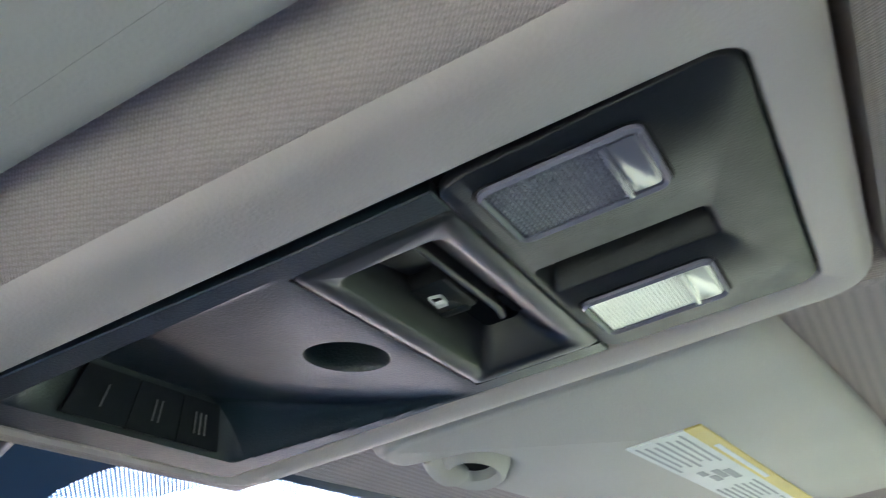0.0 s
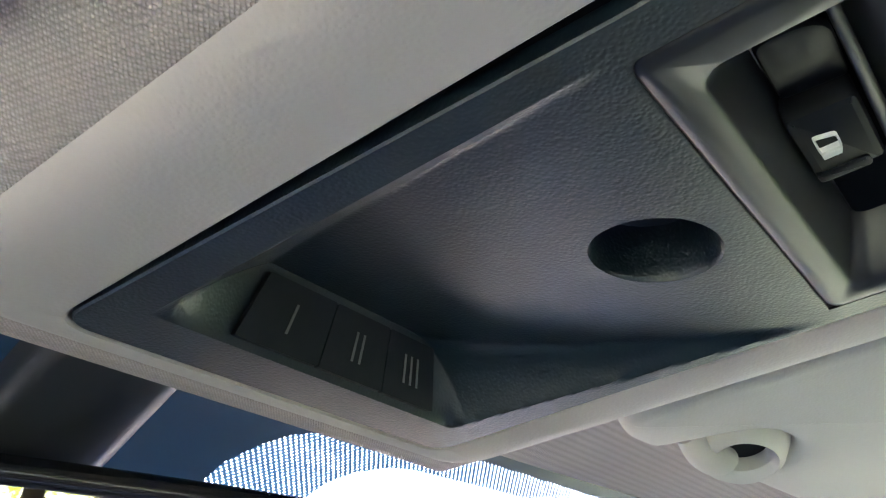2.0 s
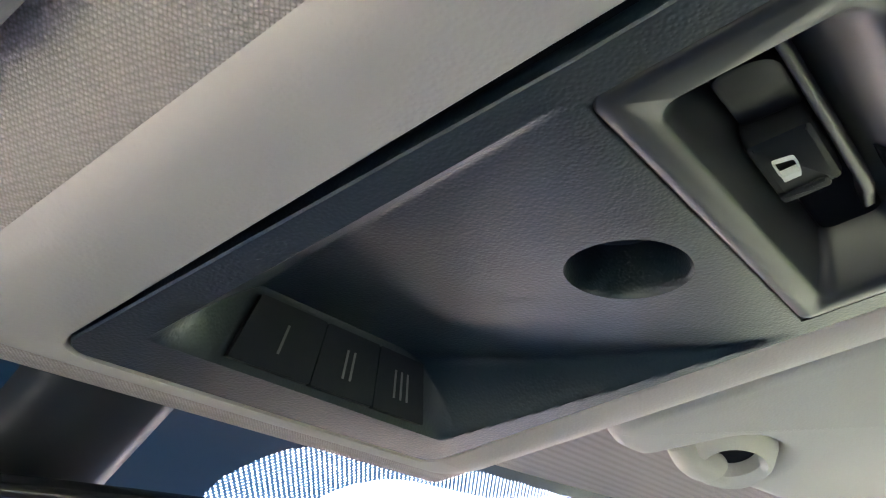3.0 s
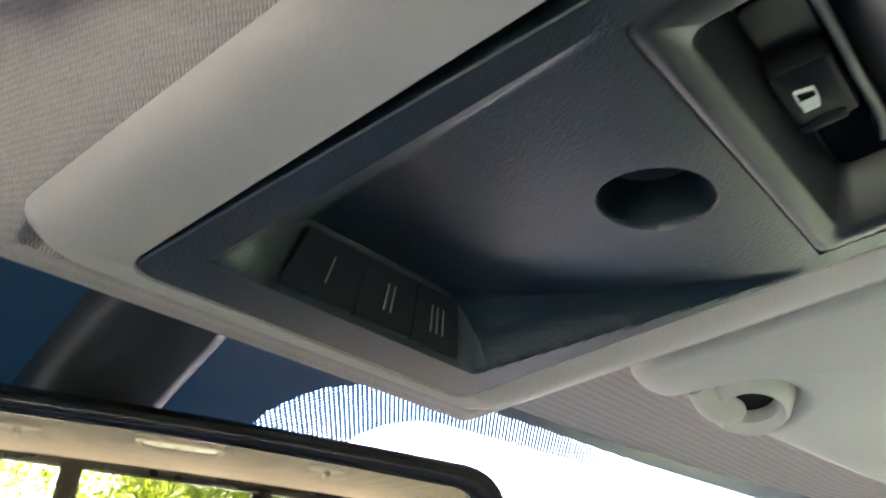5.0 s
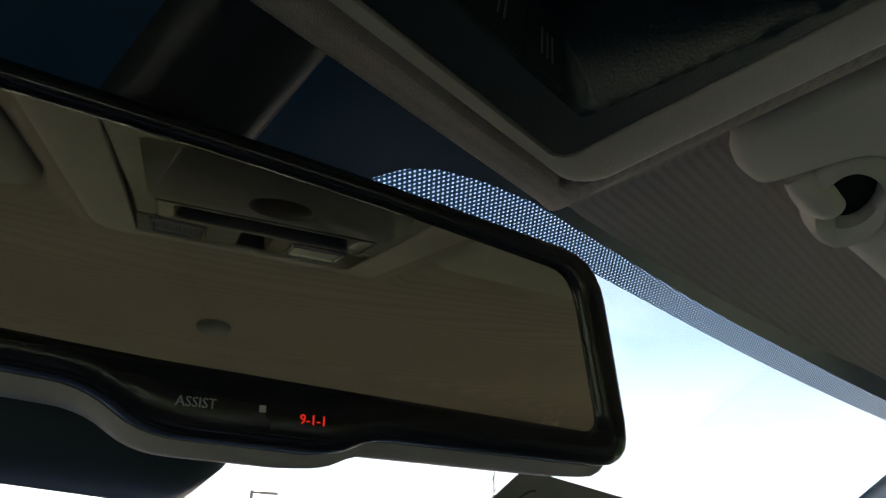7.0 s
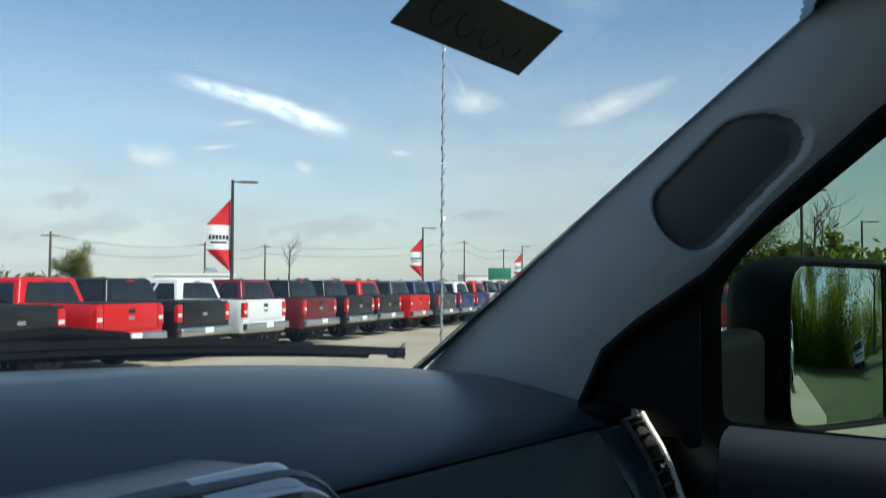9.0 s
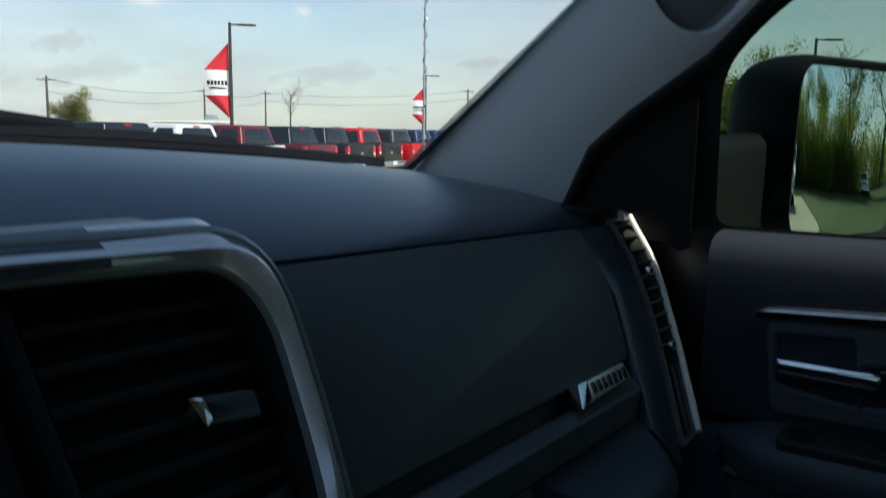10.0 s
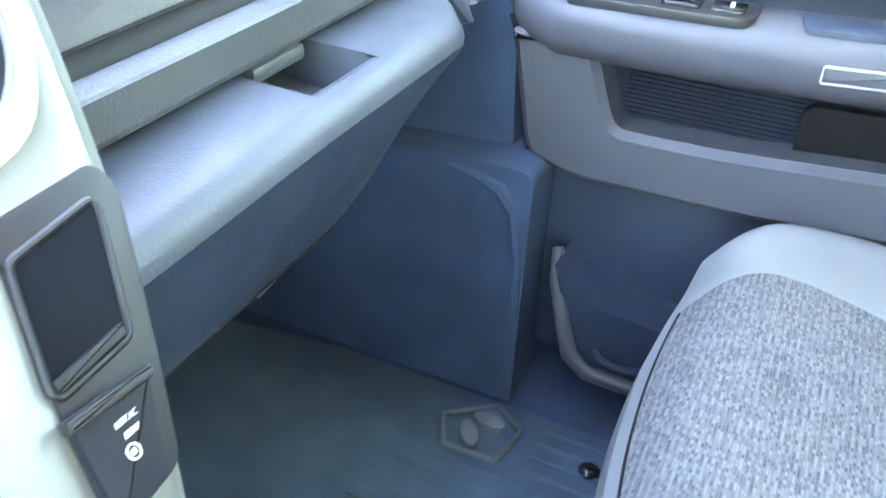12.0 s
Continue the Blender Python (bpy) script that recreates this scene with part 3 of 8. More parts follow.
def build_shell():
    g = tagged(build("windshield", slab(lambda u, s: ws(u * ws_edge(s), s), span(-1, 1, 48), span(S_TOP - 0.03, S_LOW + 0.03, 20),
                                        lambda p: Vector((0, 0.003, 0.005))), M_glass), "clear laminated windshield glass of the cab", "windshield", kind="structure")
    g.visible_shadow = False

    # ceramic print along the rim: solid at the edge, dots towards the clear glass
    def print_strip(name, fn, us, vs, fade):
        vf = grid(lambda u, w: fn(u, w), us, vs)
        ob = build(name, vf, M_frit)
        me = ob.data
        uv, fd = me.uv_layers.new(name="UVMap"), me.uv_layers.new(name="Fade")
        n = len(us)
        for lp in me.loops:
            i = lp.vertex_index
            u, w = us[i % n], vs[i // n]
            p = fn(u, w)
            uv.data[lp.index].uv = (p.x, p.y * 1.16)
            fd.data[lp.index].uv = fade(u, w)
        return ob

    def fade_top(x, s):
        """A band along the header that flares into a patch round the mirror foot: distance beyond its solid and its dotted edge."""
        ax = x if x > 0 else -x - 0.19
        s -= 0.05 * smooth(0.60, 0.76, abs(x)) ** 2
        a = table((0.0805, 0.0830, 0.0870, 0.092, 0.098, 0.107, 0.118, 0.20, 0.215), (0.9, 0.135, 0.096, 0.072, 0.058, 0.048, 0.041, 0.037, 0.0), s)
        b = table((0.0945, 0.0965, 0.100, 0.107, 0.116, 0.20, 0.23), (0.9, 0.145, 0.120, 0.105, 0.096, 0.080, 0.0), s)
        return (min(0.08, max(-0.08, ax - a)), min(0.08, max(-0.08, ax - b)))

    xs = span(-0.75, -0.38, 40) + span(-0.375, 0.175, 150) + span(0.18, 0.75, 60)
    top = print_strip("windshield_print", lambda x, s: ws(x, s, -0.003), xs, span(0.03, 0.076, 6) + span(0.078, 0.16, 58), fade_top)
    tagged(top, "black dotted ceramic print along the windshield top", "windshield print", kind="structure")
    pat = print_strip("windshield_print_foot", lambda x, s: ws(x, s, -0.003), span(-0.31, 0.11, 110), span(0.16, 0.24, 24), fade_top)
    tagged(pat, "black print patch round the mirror foot", "windshield print", kind="structure")
    for sgn, nm in ((1, "windshield_print_right"), (-1, "windshield_print_left")):
        f_side = lambda u, w, sgn=sgn: ws(sgn * (ws_edge(w) + 0.014 - u * 0.028), w, -0.003)
        ob = print_strip(nm, f_side, span(0, 1, 6), span(S_TOP, S_LOW, 60), lambda u, w: (u - 0.60, u - 0.97))
        tagged(ob, "narrow black print along the windshield side", "windshield print", kind="structure")
    ob = print_strip("windshield_print_low", lambda u, w: ws(u * 0.86, 0.668 + 0.088 * u * u + w * 0.06, -0.003), span(-1, 1, 160), span(0, 1, 8), lambda u, w: (0.28 - w, 0.02 - w))
    tagged(ob, "black dotted print along the windshield base", "windshield print", kind="structure")

    # headliner
    ws_list = [0.0, 0.0015, 0.004, 0.008, 0.013, 0.02, 0.028] + span(0.036, 0.36, 42) + span(0.40, 1.80, 36)
    def f(x, w):
        y = header_y(x) * (1 - smooth(0.0, 0.5, w)) + 0.0605 * smooth(0.0, 0.5, w) - w
        lip = 0.0020 * (1 - math.sqrt(max(0, 1 - (1 - min(1, w / 0.008)) ** 2)))
        return Vector((x, y, liner(x, y) + lip))
    lx = span(-0.75, -0.19, 26) + span(-0.18, -0.122, 12) + span(-0.117, -0.091, 16) + span(-0.085, 0.085, 12) + span(0.091, 0.117, 16) + span(0.122, 0.18, 12) + span(0.19, 0.75, 26)
    tagged(build("ceiling", slab(f, lx, ws_list, (0, 0.0, 0.05)), M_liner, angle=60), "light grey-beige woven cloth headliner", "headliner", kind="structure")
    # roof skin above it
    tagged(build("roof", slab(lambda x, y: Vector((x, y, 2.04 - 0.05 * (x / 0.75) ** 2 - 0.04 * smooth(-0.3, 0.08, y))), span(-0.76, 0.76, 12), span(0.07, -1.85, 12), (0, 0, 0.02)), M_satin),
           "dark painted roof skin over the cab", "roof", kind="structure")
    tagged(build("floor", box((0, -0.50, 0.735), (1.74, 2.7, 0.03)), M_carpet), "dark carpeted cab floor", "floor", kind="structure")
    # firewall
    tagged(build("wall_front", box((0, 0.80, 1.07), (1.84, 0.04, 0.70), 0.005), M_carpet), "dark carpeted firewall below the dashboard", "firewall", kind="structure")
    # rear wall with the window opening: four pieces round it
    yb = -1.78
    for nm, c, s in (("wall_south_low", (0, yb, 1.13), (1.66, 0.06, 0.76)), ("wall_south_top", (0, yb, 1.985), (1.5, 0.06, 0.07)),
                     ("wall_south_left", (-0.73, yb, 1.73), (0.20, 0.06, 0.44)), ("wall_south_right", (0.73, yb, 1.73), (0.20, 0.06, 0.44))):
        tagged(build(nm, box(c, s, 0.01), M_liner), "grey-beige lined rear cab wall", "wall", kind="structure")
    rw = tagged(new("window_1"), "black-framed three-pane sliding rear cab window", "window", kind="structure")
    fr = rrect(-0.63, 1.51, 0.63, 1.955, 0.05)
    part("window_frame", ring_frame(fr, inset(fr, 0.035), lambda x, z, h: Vector((x, yb + 0.035 + h, z)), -0.01, 0.02, 0.006), M_gloss, rw)
    for x in (-0.22, 0.22):
        part("window_bar", box((x, yb + 0.04, 1.7325), (0.05, 0.025, 0.40), 0.006), M_gloss, rw)
    for x0, x1 in ((-0.60, -0.245), (-0.195, 0.195), (0.245, 0.60)):
        p = part("pane", box(((x0 + x1) / 2, yb + 0.035, 1.7325), (x1 - x0, 0.005, 0.385)), M_rearglass, rw)
        p.visible_shadow = False


def side_x(z):
    return 0.815 - 0.27 * max(0, z - 1.42)


def build_sides():
    """Each side above the belt: rail, B-pillar, C-pillar and the tinted panes in the openings."""
    front = [(0.197, 1.425), (0.182, 1.597), (0.145, 1.640), (0.083, 1.685), (-0.006, 1.752), (-0.10, 1.820), (-0.18, 1.852), (-0.82, 1.868), (-0.86, 1.84), (-0.88, 1.425)]
    rear = [(-1.02, 1.425), (-1.01, 1.84), (-1.05, 1.865), (-1.45, 1.86), (-1.56, 1.80), (-1.60, 1.425)]
    for sgn, side in ((1, "right"), (-1, "left")):
        def P(y, z, h, sgn=sgn):
            return Vector((sgn * (side_x(z) + h), y, z))
        # skin with two openings, cut as bands round them
        def band(poly, name, label, material, w=0.05, d0=-0.004, d1=0.03):
            op = rpoly(poly, 0.03, 4)
            ou = inset(op, -w)
            return tagged(build(name, ring_frame(op, ou, P, d1, d0, 0.01), material), label, "pillar", kind="structure")
        band(front, "front_door_frame_" + side, "black window frame of the front door", M_satin, 0.028, 0.016, 0.034)
        band(rear, "rear_door_frame_" + side, "black window frame of the rear door", M_satin, 0.028)
        up = [(-1.75, 2.0), (0.04, 2.0), (0.04, 1.91), (-0.19, 1.875), (-1.10, 1.885), (-1.50, 1.88), (-1.65, 1.82), (-1.65, 1.42), (-1.75, 1.42)]
        tagged(build("roof_rail_" + side, loft([[P(y, z, 0.02) for y, z in up], [P(y, z, 0.05) for y, z in up]]), M_liner), "roof rail and rear pillar of the cab", "pillar", kind="structure")
        b = rpoly([(-0.84, 1.40), (-0.84, 1.90), (-1.04, 1.90), (-1.06, 1.40)], 0.01)
        tagged(build("centre_pillar_" + side, loft([[P(y, z, -0.03) for y, z in b], [P(y, z, 0.03) for y, z in b]]), M_pillar), "grey trimmed pillar between the doors", "pillar", kind="structure")
        for poly, nm in ((front, "front_side_glass_"), (rear, "rear_side_glass_")):
            q = rpoly(poly, 0.03, 4)
            o = tagged(build(nm + side, loft([[P(y, z, 0.018) for y, z in q], [P(y, z, 0.022) for y, z in q]]), M_sideglass), "lightly tinted side window glass", "window", kind="structure")
            o.visible_shadow = False
        # lower walls behind the door panels
        tagged(build("wall_east" if sgn > 0 else "wall_west", box((sgn * 0.845, -0.48, 1.08), (0.03, 2.56, 0.70), 0.01), M_satin), "outer door skin seen from inside", "wall", kind="structure")


def pocket_across(t, w):
    return (w - 0.545 + ((t * 8 - 1) / 7 - 0.55) * 0.25) / 0.335


def pocket_dist(t, w):
    """Distance from the middle of the pillar's lozenge-shaped pocket, 1 at its rim."""
    cu = ((t * 8 - 1) / 7 - 0.535) / 0.130
    return math.hypot(max(0, abs(cu) - 0.55) / 0.45, pocket_across(t, w))


def pillar_point(t, w, sgn=1):
    """The front pillar's trim: t from dash to roof, w from windshield to door opening."""
    E = [(0.890, 0.740, 1.385), (0.862, 0.675, 1.455), (0.815, 0.478, 1.590), (0.794, 0.376, 1.660), (0.777, 0.290, 1.718), (0.765, 0.213, 1.769), (0.753, 0.145, 1.815), (0.746, 0.078, 1.859), (0.728, 0.020, 1.898)]
    W = [(0.775, 0.345, 1.370), (0.765, 0.335, 1.455), (0.758, 0.300, 1.516), (0.752, 0.248, 1.550), (0.752, 0.172, 1.606), (0.737, 0.083, 1.690), (0.72, -0.006, 1.757), (0.70, -0.10, 1.824), (0.685, -0.20, 1.862)]
    k = np.arange(9)
    def along(Q):
        """Smoothed place on a polyline of nine points."""
        q = [min(8, max(0, t * 8 + dt)) for dt in (-0.8, -0.4, 0.0, 0.4, 0.8)]
        w5 = [w_ * (1 if abs(t * 8 + dt - qq) < 1e-9 else 0.0001) for w_, dt, qq in zip((1, 2, 2.4, 2, 1), (-0.8, -0.4, 0.0, 0.4, 0.8), q)]
        return Vector([sum(w_ * float(np.interp(qq, k, [p[i] for p in Q])) for w_, qq in zip(w5, q)) / sum(w5) for i in range(3)])
    e, d = along(E), along(W)
    p = e.lerp(d, w)
    n = Vector((-0.72, -0.62, 0.1))
    p += n * (0.030 * math.sin(math.pi * w) ** 0.8 - 0.004)
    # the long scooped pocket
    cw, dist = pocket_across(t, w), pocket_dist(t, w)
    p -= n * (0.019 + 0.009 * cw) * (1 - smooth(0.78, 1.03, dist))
    return Vector((sgn * p.x, p.y, p.z))


def build_pillars():
    for sgn, nm in ((1, "right"), (-1, "left")):
        us, ts = span(0, 1, 110), span(0, 0.40, 50) + span(0.403, 0.74, 230) + span(0.745, 1, 36)
        vf = grid(lambda w, t: pillar_point(t, w, sgn), us, ts)
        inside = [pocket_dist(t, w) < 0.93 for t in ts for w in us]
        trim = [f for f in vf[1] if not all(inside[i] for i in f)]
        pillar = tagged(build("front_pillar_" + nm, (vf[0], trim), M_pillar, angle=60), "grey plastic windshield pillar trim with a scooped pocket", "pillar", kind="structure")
        # faces inside the scoop get the grey with their shade painted in
        part("pocket", (vf[0], [f for f in vf[1] if all(inside[i] for i in f)]), M_scoop_shade, pillar, "scooped pocket, its shade put into a darker grey", 60)
        tagged(build("corner_trim_" + nm, tube([(sgn * 0.775, 0.055, 1.880), (sgn * 0.766, 0.02, 1.897), (sgn * 0.752, -0.03, 1.906), (sgn * 0.73, -0.10, 1.900)], [0.008, 0.016, 0.022, 0.016], 12), M_pillar), "grey trim between pillar and headliner", "pillar", kind="structure")
        # black door seal and corner panel between pillar trim and window
        tri = [(0.36, 1.448), (0.33, 1.50), (0.29, 1.56), (0.23, 1.605), (0.194, 1.63), (0.194, 1.41), (0.212, 1.41), (0.222, 1.448)]
        q = rpoly(tri, 0.01, 2)
        tagged(build("corner_panel_" + nm, loft([[(sgn * 0.772, y, z) for y, z in q], [(sgn * 0.780, y, z) for y, z in q]]), M_rubber), "black corner panel and door seal before the window", "door seal", kind="structure")
        pts = [(sgn * 0.765, 0.34, 1.10), (sgn * 0.765, 0.335, 1.45), (sgn * 0.76, 0.302, 1.514), (sgn * 0.755, 0.255, 1.551), (sgn * 0.752, 0.172, 1.606)] + [tuple(pillar_point(t, 1.0, sgn)) for t in (0.605, 0.74, 0.87, 1.0)]
        tagged(build("door_seal_" + nm, tube(pts, 0.007, 8), M_rubber), "black rubber door seal along the pillar", "door seal", kind="structure")


build_shell()
build_sides()
build_pillars()


# ---- overhead console ----
def K(a, v, h=0.0):
    """Console face: a across, v rearwards from its front edge, h downwards out of the face."""
    return Vector((-0.001 + a, 0.031 - v / 1.0144 - 0.165 * h, 1.88 + 0.17 * v / 1.0144 - h * 0.986))


BIN_DEEP = 0.0255


def bin_depth(a, v):
    """Depth of the bin door's hollow: steep front wall, floor rising rearwards until it is flush, slanted flanks with a crease on top."""
    t = min(1, max(0, (v - 0.0235) / 0.119))
    floor = BIN_DEEP * (1 - t) ** 1.3 * (1 - 0.12 * math.sin(math.pi * t))
    front = min(1, max(0, (v - 0.0160) / 0.0070))
    left = min(1, max(0, (a + 0.0632) / (0.0012 + 1.20 * floor)))
    crease = lerp(0.0600, 0.0735, min(1, max(0, (v - 0.018) / 0.115)))
    right = min(1, max(0, (crease - a) / (0.003 + 1.15 * floor)))
    return floor * front * (1 - (1 - left) ** 1.15) * (1 - (1 - right) ** 2.6)


def overhead_console():
    c = thing("overhead_console", "grey-beige overhead console with a black insert panel", "overhead console", at=(0, -0.1, 1.9))
    def P(a, v, h=0.0):
        # the left flank draws in towards the rear
        a += table((0, 0.15, 0.202, 0.29), (0, 0.0052, 0.0050, 0.0012), v) * min(1.0, max(0, (-a - 0.0635) / 0.0131))
        return K(a, v, h) - c.location
    n = 8
    # surround: flat flange, rounded lip, side rising into the headliner
    o = lambda d, r: rrect(-0.0772 - d * 1.02, -0.0035 - d * 0.20, 0.0778 + d * 0.87, 0.2882 + d * 0.58, r, n)
    rings = []
    for d, h, r in ((0, -0.006, 0.009), (0, -0.001, 0.009), (0.0012, 0.0, 0.010), (0.017, 0.0006, 0.013), (0.0235, 0.0004, 0.015), (0.0275, -0.0012, 0.016), (0.0310, -0.0038, 0.017), (0.0338, -0.0072, 0.018), (0.0355, -0.0105, 0.019), (0.0362, -0.016, 0.020), (0.037, -0.036, 0.021)):
        rings.append([P(*p, h) for p in o(d, r)])
    part("surround", loft(rings, cap=(False, False)), M_beige, c, "grey-beige grained plastic surround", 50)
    groove = rrect(-0.0778, -0.0035, 0.0778, 0.2882, 0.009, n)
    part("gap", loft([[P(*p, -0.0045) for p in groove], [P(*p, -0.004) for p in inset(groove, 0.010)]], cap=(False, False)), M_rubber, c)

    # sunglasses bin door: a plate with a moulded hollow and an oval finger hole
    x0, x1, v0, v1, rc = -0.0766, 0.0766, -0.0022, 0.2022, 0.008
    ha, hb, hv0, hv1 = -0.0180, 0.0290, 0.0990, 0.1425
    As = sorted(set([x0, x0 + 0.0006] + span(-0.0755, -0.0645, 5) + span(-0.0640, -0.0624, 4) + [-0.0606] + span(-0.0598, ha, 40) + span(ha, hb, 30) + span(hb, 0.0660, 36) + [0.0668] + span(0.0690, 0.0755, 4) + [x1 - 0.0006, x1]))
    Vs = sorted(set([v0, v0 + 0.0006] + span(0.0, 0.014, 7) + span(0.0150, 0.0252, 22) + span(0.0265, hv0, 52) + span(hv0, hv1, 28) + [0.1452] + span(0.150, 0.200, 6) + [v1 - 0.0006, v1]))
    As = [a for k, a in enumerate(As) if k == 0 or a - As[k - 1] > 1e-6]
    Vs = [v for k, v in enumerate(Vs) if k == 0 or v - Vs[k - 1] > 1e-6]
    def rim(a, v):
        """Rounded corners at the front and a fine rounded edge all round."""
        if v < v0 + rc and abs(a) > x1 - rc:
            dx, dv = abs(a) - (x1 - rc), v0 + rc - v
            k = max(dx, dv) / max(1e-9, math.hypot(dx, dv))
            a = math.copysign(x1 - rc + dx * k, a)
            v = v0 + rc - dv * k
        return a, v
    def sheet(a, v):
        edge = min(a - x0, x1 - a, v - v0, v1 - v)
        q = rim(a, v)
        return P(q[0], q[1], -bin_depth(a, v) - (0.0006 if edge < 1e-6 else 0.0))
    vf = grid(sheet, As, Vs)
    na = len(As)
    faces = [f for f in vf[1] if not all(ha - 1e-6 < As[i % na] < hb + 1e-6 and hv0 - 1e-6 < Vs[i // na] < hv1 + 1e-6 for i in f)]
    faces = [f for f in faces if not all(-0.0607 < As[i % na] < 0.0669 and Vs[i // na] > 0.1451 for i in f)]
    # the patch between the cut-out and the oval hole, and the hole's rounded well
    border = [(a, hv0) for a in span(ha, hb, 30)] + [(hb, v) for v in span(hv0, hv1, 28)][1:] + [(a, hv1) for a in span(hb, ha, 30)][1:] + [(ha, v) for v in span(hv1, hv0, 28)][1:-1]
    ec = Vector((0.0060, 0.1208))
    E = []
    for p in border:
        d = Vector(p) - ec
        g = math.atan2(d.y / 0.0156, d.x / 0.0176)
        E.append((ec.x + 0.0176 * math.cos(g), ec.y + 0.0156 * math.sin(g)))
    rings = []
    for k in span(0, 0.965, 8):
        rings.append([P(lerp(p[0], e[0], k), lerp(p[1], e[1], k), -bin_depth(lerp(p[0], e[0], k), lerp(p[1], e[1], k))) for p, e in zip(border, E)])
    for k, d in ((1.0, 0.0004), (0.975, 0.0014), (0.955, 0.004), (0.93, 0.010), (0.86, 0.016), (0.6, 0.0195), (0.02, 0.0205)):
        rings.append([P(lerp(ec.x, e[0], k), lerp(ec.y, e[1], k), -bin_depth(e[0], e[1]) - d) for e in E])
    skirt = [P(*p, -0.0006) for p in [rim(a, v0) for a in As] + [rim(x1, v) for v in Vs[1:]] + [rim(a, v1) for a in reversed(As[:-1])] + [rim(x0, v) for v in reversed(Vs[1:-1])]]
    side = loft([skirt, [p - Vector((0, 0.165, 0.986)) * -0.004 for p in skirt]], cap=(False, False))
    part("bin_door", join((vf[0], faces), loft(rings, cap=(False, True)), side), M_bin, c, "black grained bin door with an oval finger hole", 32)

    # three marked buttons on the steep front wall of the hollow
    def F(q, s, h):
        """q across -1..1, s up the wall 0..1, h out of the wall (rearwards)."""
        return P(lerp(0.0038, 0.0058, s) + q * lerp(0.0428, 0.0372, s), lerp(0.0172, 0.0226, s) + h * 0.97, -lerp(0.0022, 0.0232, s) + h * 0.25)
    for i in range(3):
        q0 = -1 + (0, 0.735, 1.395)[i]
        q1 = -1 + (0.722, 1.382, 2.0)[i]
        b = part("button", plate(rpoly([(q0, 0.0), (q1, 0.0), (q1, 0.98), (q0, 0.98)], 0.03, 3), F, -0.003, 0.0016, 0.0004), M_button, c)
        for j in range(i + 1):
            qm = (q0 + q1) / 2 + (j - i / 2) * 0.080
            part("mark", plate([(qm - 0.010, 0.26), (qm + 0.010, 0.26), (qm + 0.010, 0.70), (qm - 0.010, 0.70)], F, 0.0010, 0.0019, 0.0001), M_mark, b, "pale printed bar")

    # switch bezel round a deep tray: broad sloped front wall, concave rear wall
    ob = rrect(-0.0602, 0.1456, 0.0664, 0.2019, 0.0042, n)
    def well(k, h):
        """Outline of the tray from its mouth (k 0) to its floor (k 1)."""
        return [P(p[0], p[1], h) for p in rrect(lerp(-0.0500, -0.0435, k), lerp(0.1535, 0.1612, k), lerp(0.0580, 0.0500, k), lerp(0.1945, 0.1785, k), lerp(0.0060, 0.0045, k), n)]
    rings = [[P(*p, -0.004) for p in ob], [P(*p, -0.0006) for p in ob], [P(*p, 0.0003) for p in inset(ob, 0.0008)], [P(*p, 0.0006) for p in inset(ob, 0.0035)], well(0, 0.0002), well(0.12, -0.0010), well(0.35, -0.0040), well(0.62, -0.0085), well(0.82, -0.0120), well(1.0, -0.0165)]
    part("switch_bezel", loft(rings, cap=(False, True)), M_satin, c, "satin black switch bezel with a sloped inner rim", 50)
    # black floor plate paints in the tray's depth shade
    part("tray_floor", plate(rrect(-0.0430, 0.1618, 0.0492, 0.1782, 0.004, n), P, -0.0175, -0.0155, 0.0004), M_hollow_shade, c, "tray floor painted black for its deep shade")
    ridge = [(-0.0440, 0.1790), (-0.0425, 0.1765), (0.0250, 0.1762), (0.0330, 0.1745), (0.0330, 0.1775), (0.0250, 0.1795)]
    part("divider", plate(ridge, P, -0.0165, -0.0085, 0.0010), M_satin, c, "narrow divider ridge in the tray", 50)
    # flat black plate, the notch's shade as colour
    part("finger_notch", plate(rpoly([(0.008, 0.1830), (0.026, 0.1835), (0.027, 0.1875), (0.012, 0.1880)], 0.0018, 4), P, -0.011, -0.0058, 0.0008), M_hollow_shade, c, "black plate painting the shade of a finger notch")
    dish = rpoly([(-0.0400, 0.1625), (-0.0130, 0.1615), (-0.0110, 0.1755), (-0.0370, 0.1765)], [0.006, 0.002, 0.002, 0.008], 5)
    part("finger_dish", plate(dish, lambda a, v, h: P(a, v, h + 0.20 * max(0, -0.012 - a)), -0.0165, -0.0142, 0.0012), M_dull, c)
    sw = rpoly([(-0.0125, 0.1600), (0.0125, 0.1600), (0.0135, 0.1752), (-0.0120, 0.1752)], 0.002, 3)
    top = lambda a, v, h: P(a, v, h - 6.0 * max(0, a) ** 2 + 0.0020 * smooth(-0.012, 0.004, a))
    rocker = part("rocker_switch", plate(sw, top, -0.0155, -0.0085, 0.0020), M_dull, c)
    part("rocker_lip", plate(rpoly([(0.0085, 0.1603), (0.0130, 0.1603), (0.0134, 0.1722), (0.0085, 0.1722)], 0.0015, 3), P, -0.012, -0.0066, 0.0012), M_dull, rocker)
    wn = rpoly([(-0.0050, 0.1635), (0.0004, 0.1635), (0.0004, 0.1684), (-0.0038, 0.1684)], 0.0008, 2)
    part("window_mark", ring_frame(wn, inset(wn, 0.00042), top, -0.0095, -0.0080, 0.0001), M_white, rocker, "white printed window symbol")
    part("window_mark_fill", plate([(0.0006, 0.1637), (0.0026, 0.1637), (0.0026, 0.1676), (0.0006, 0.1682)], top, -0.0095, -0.0080, 0.0001), M_white, rocker)
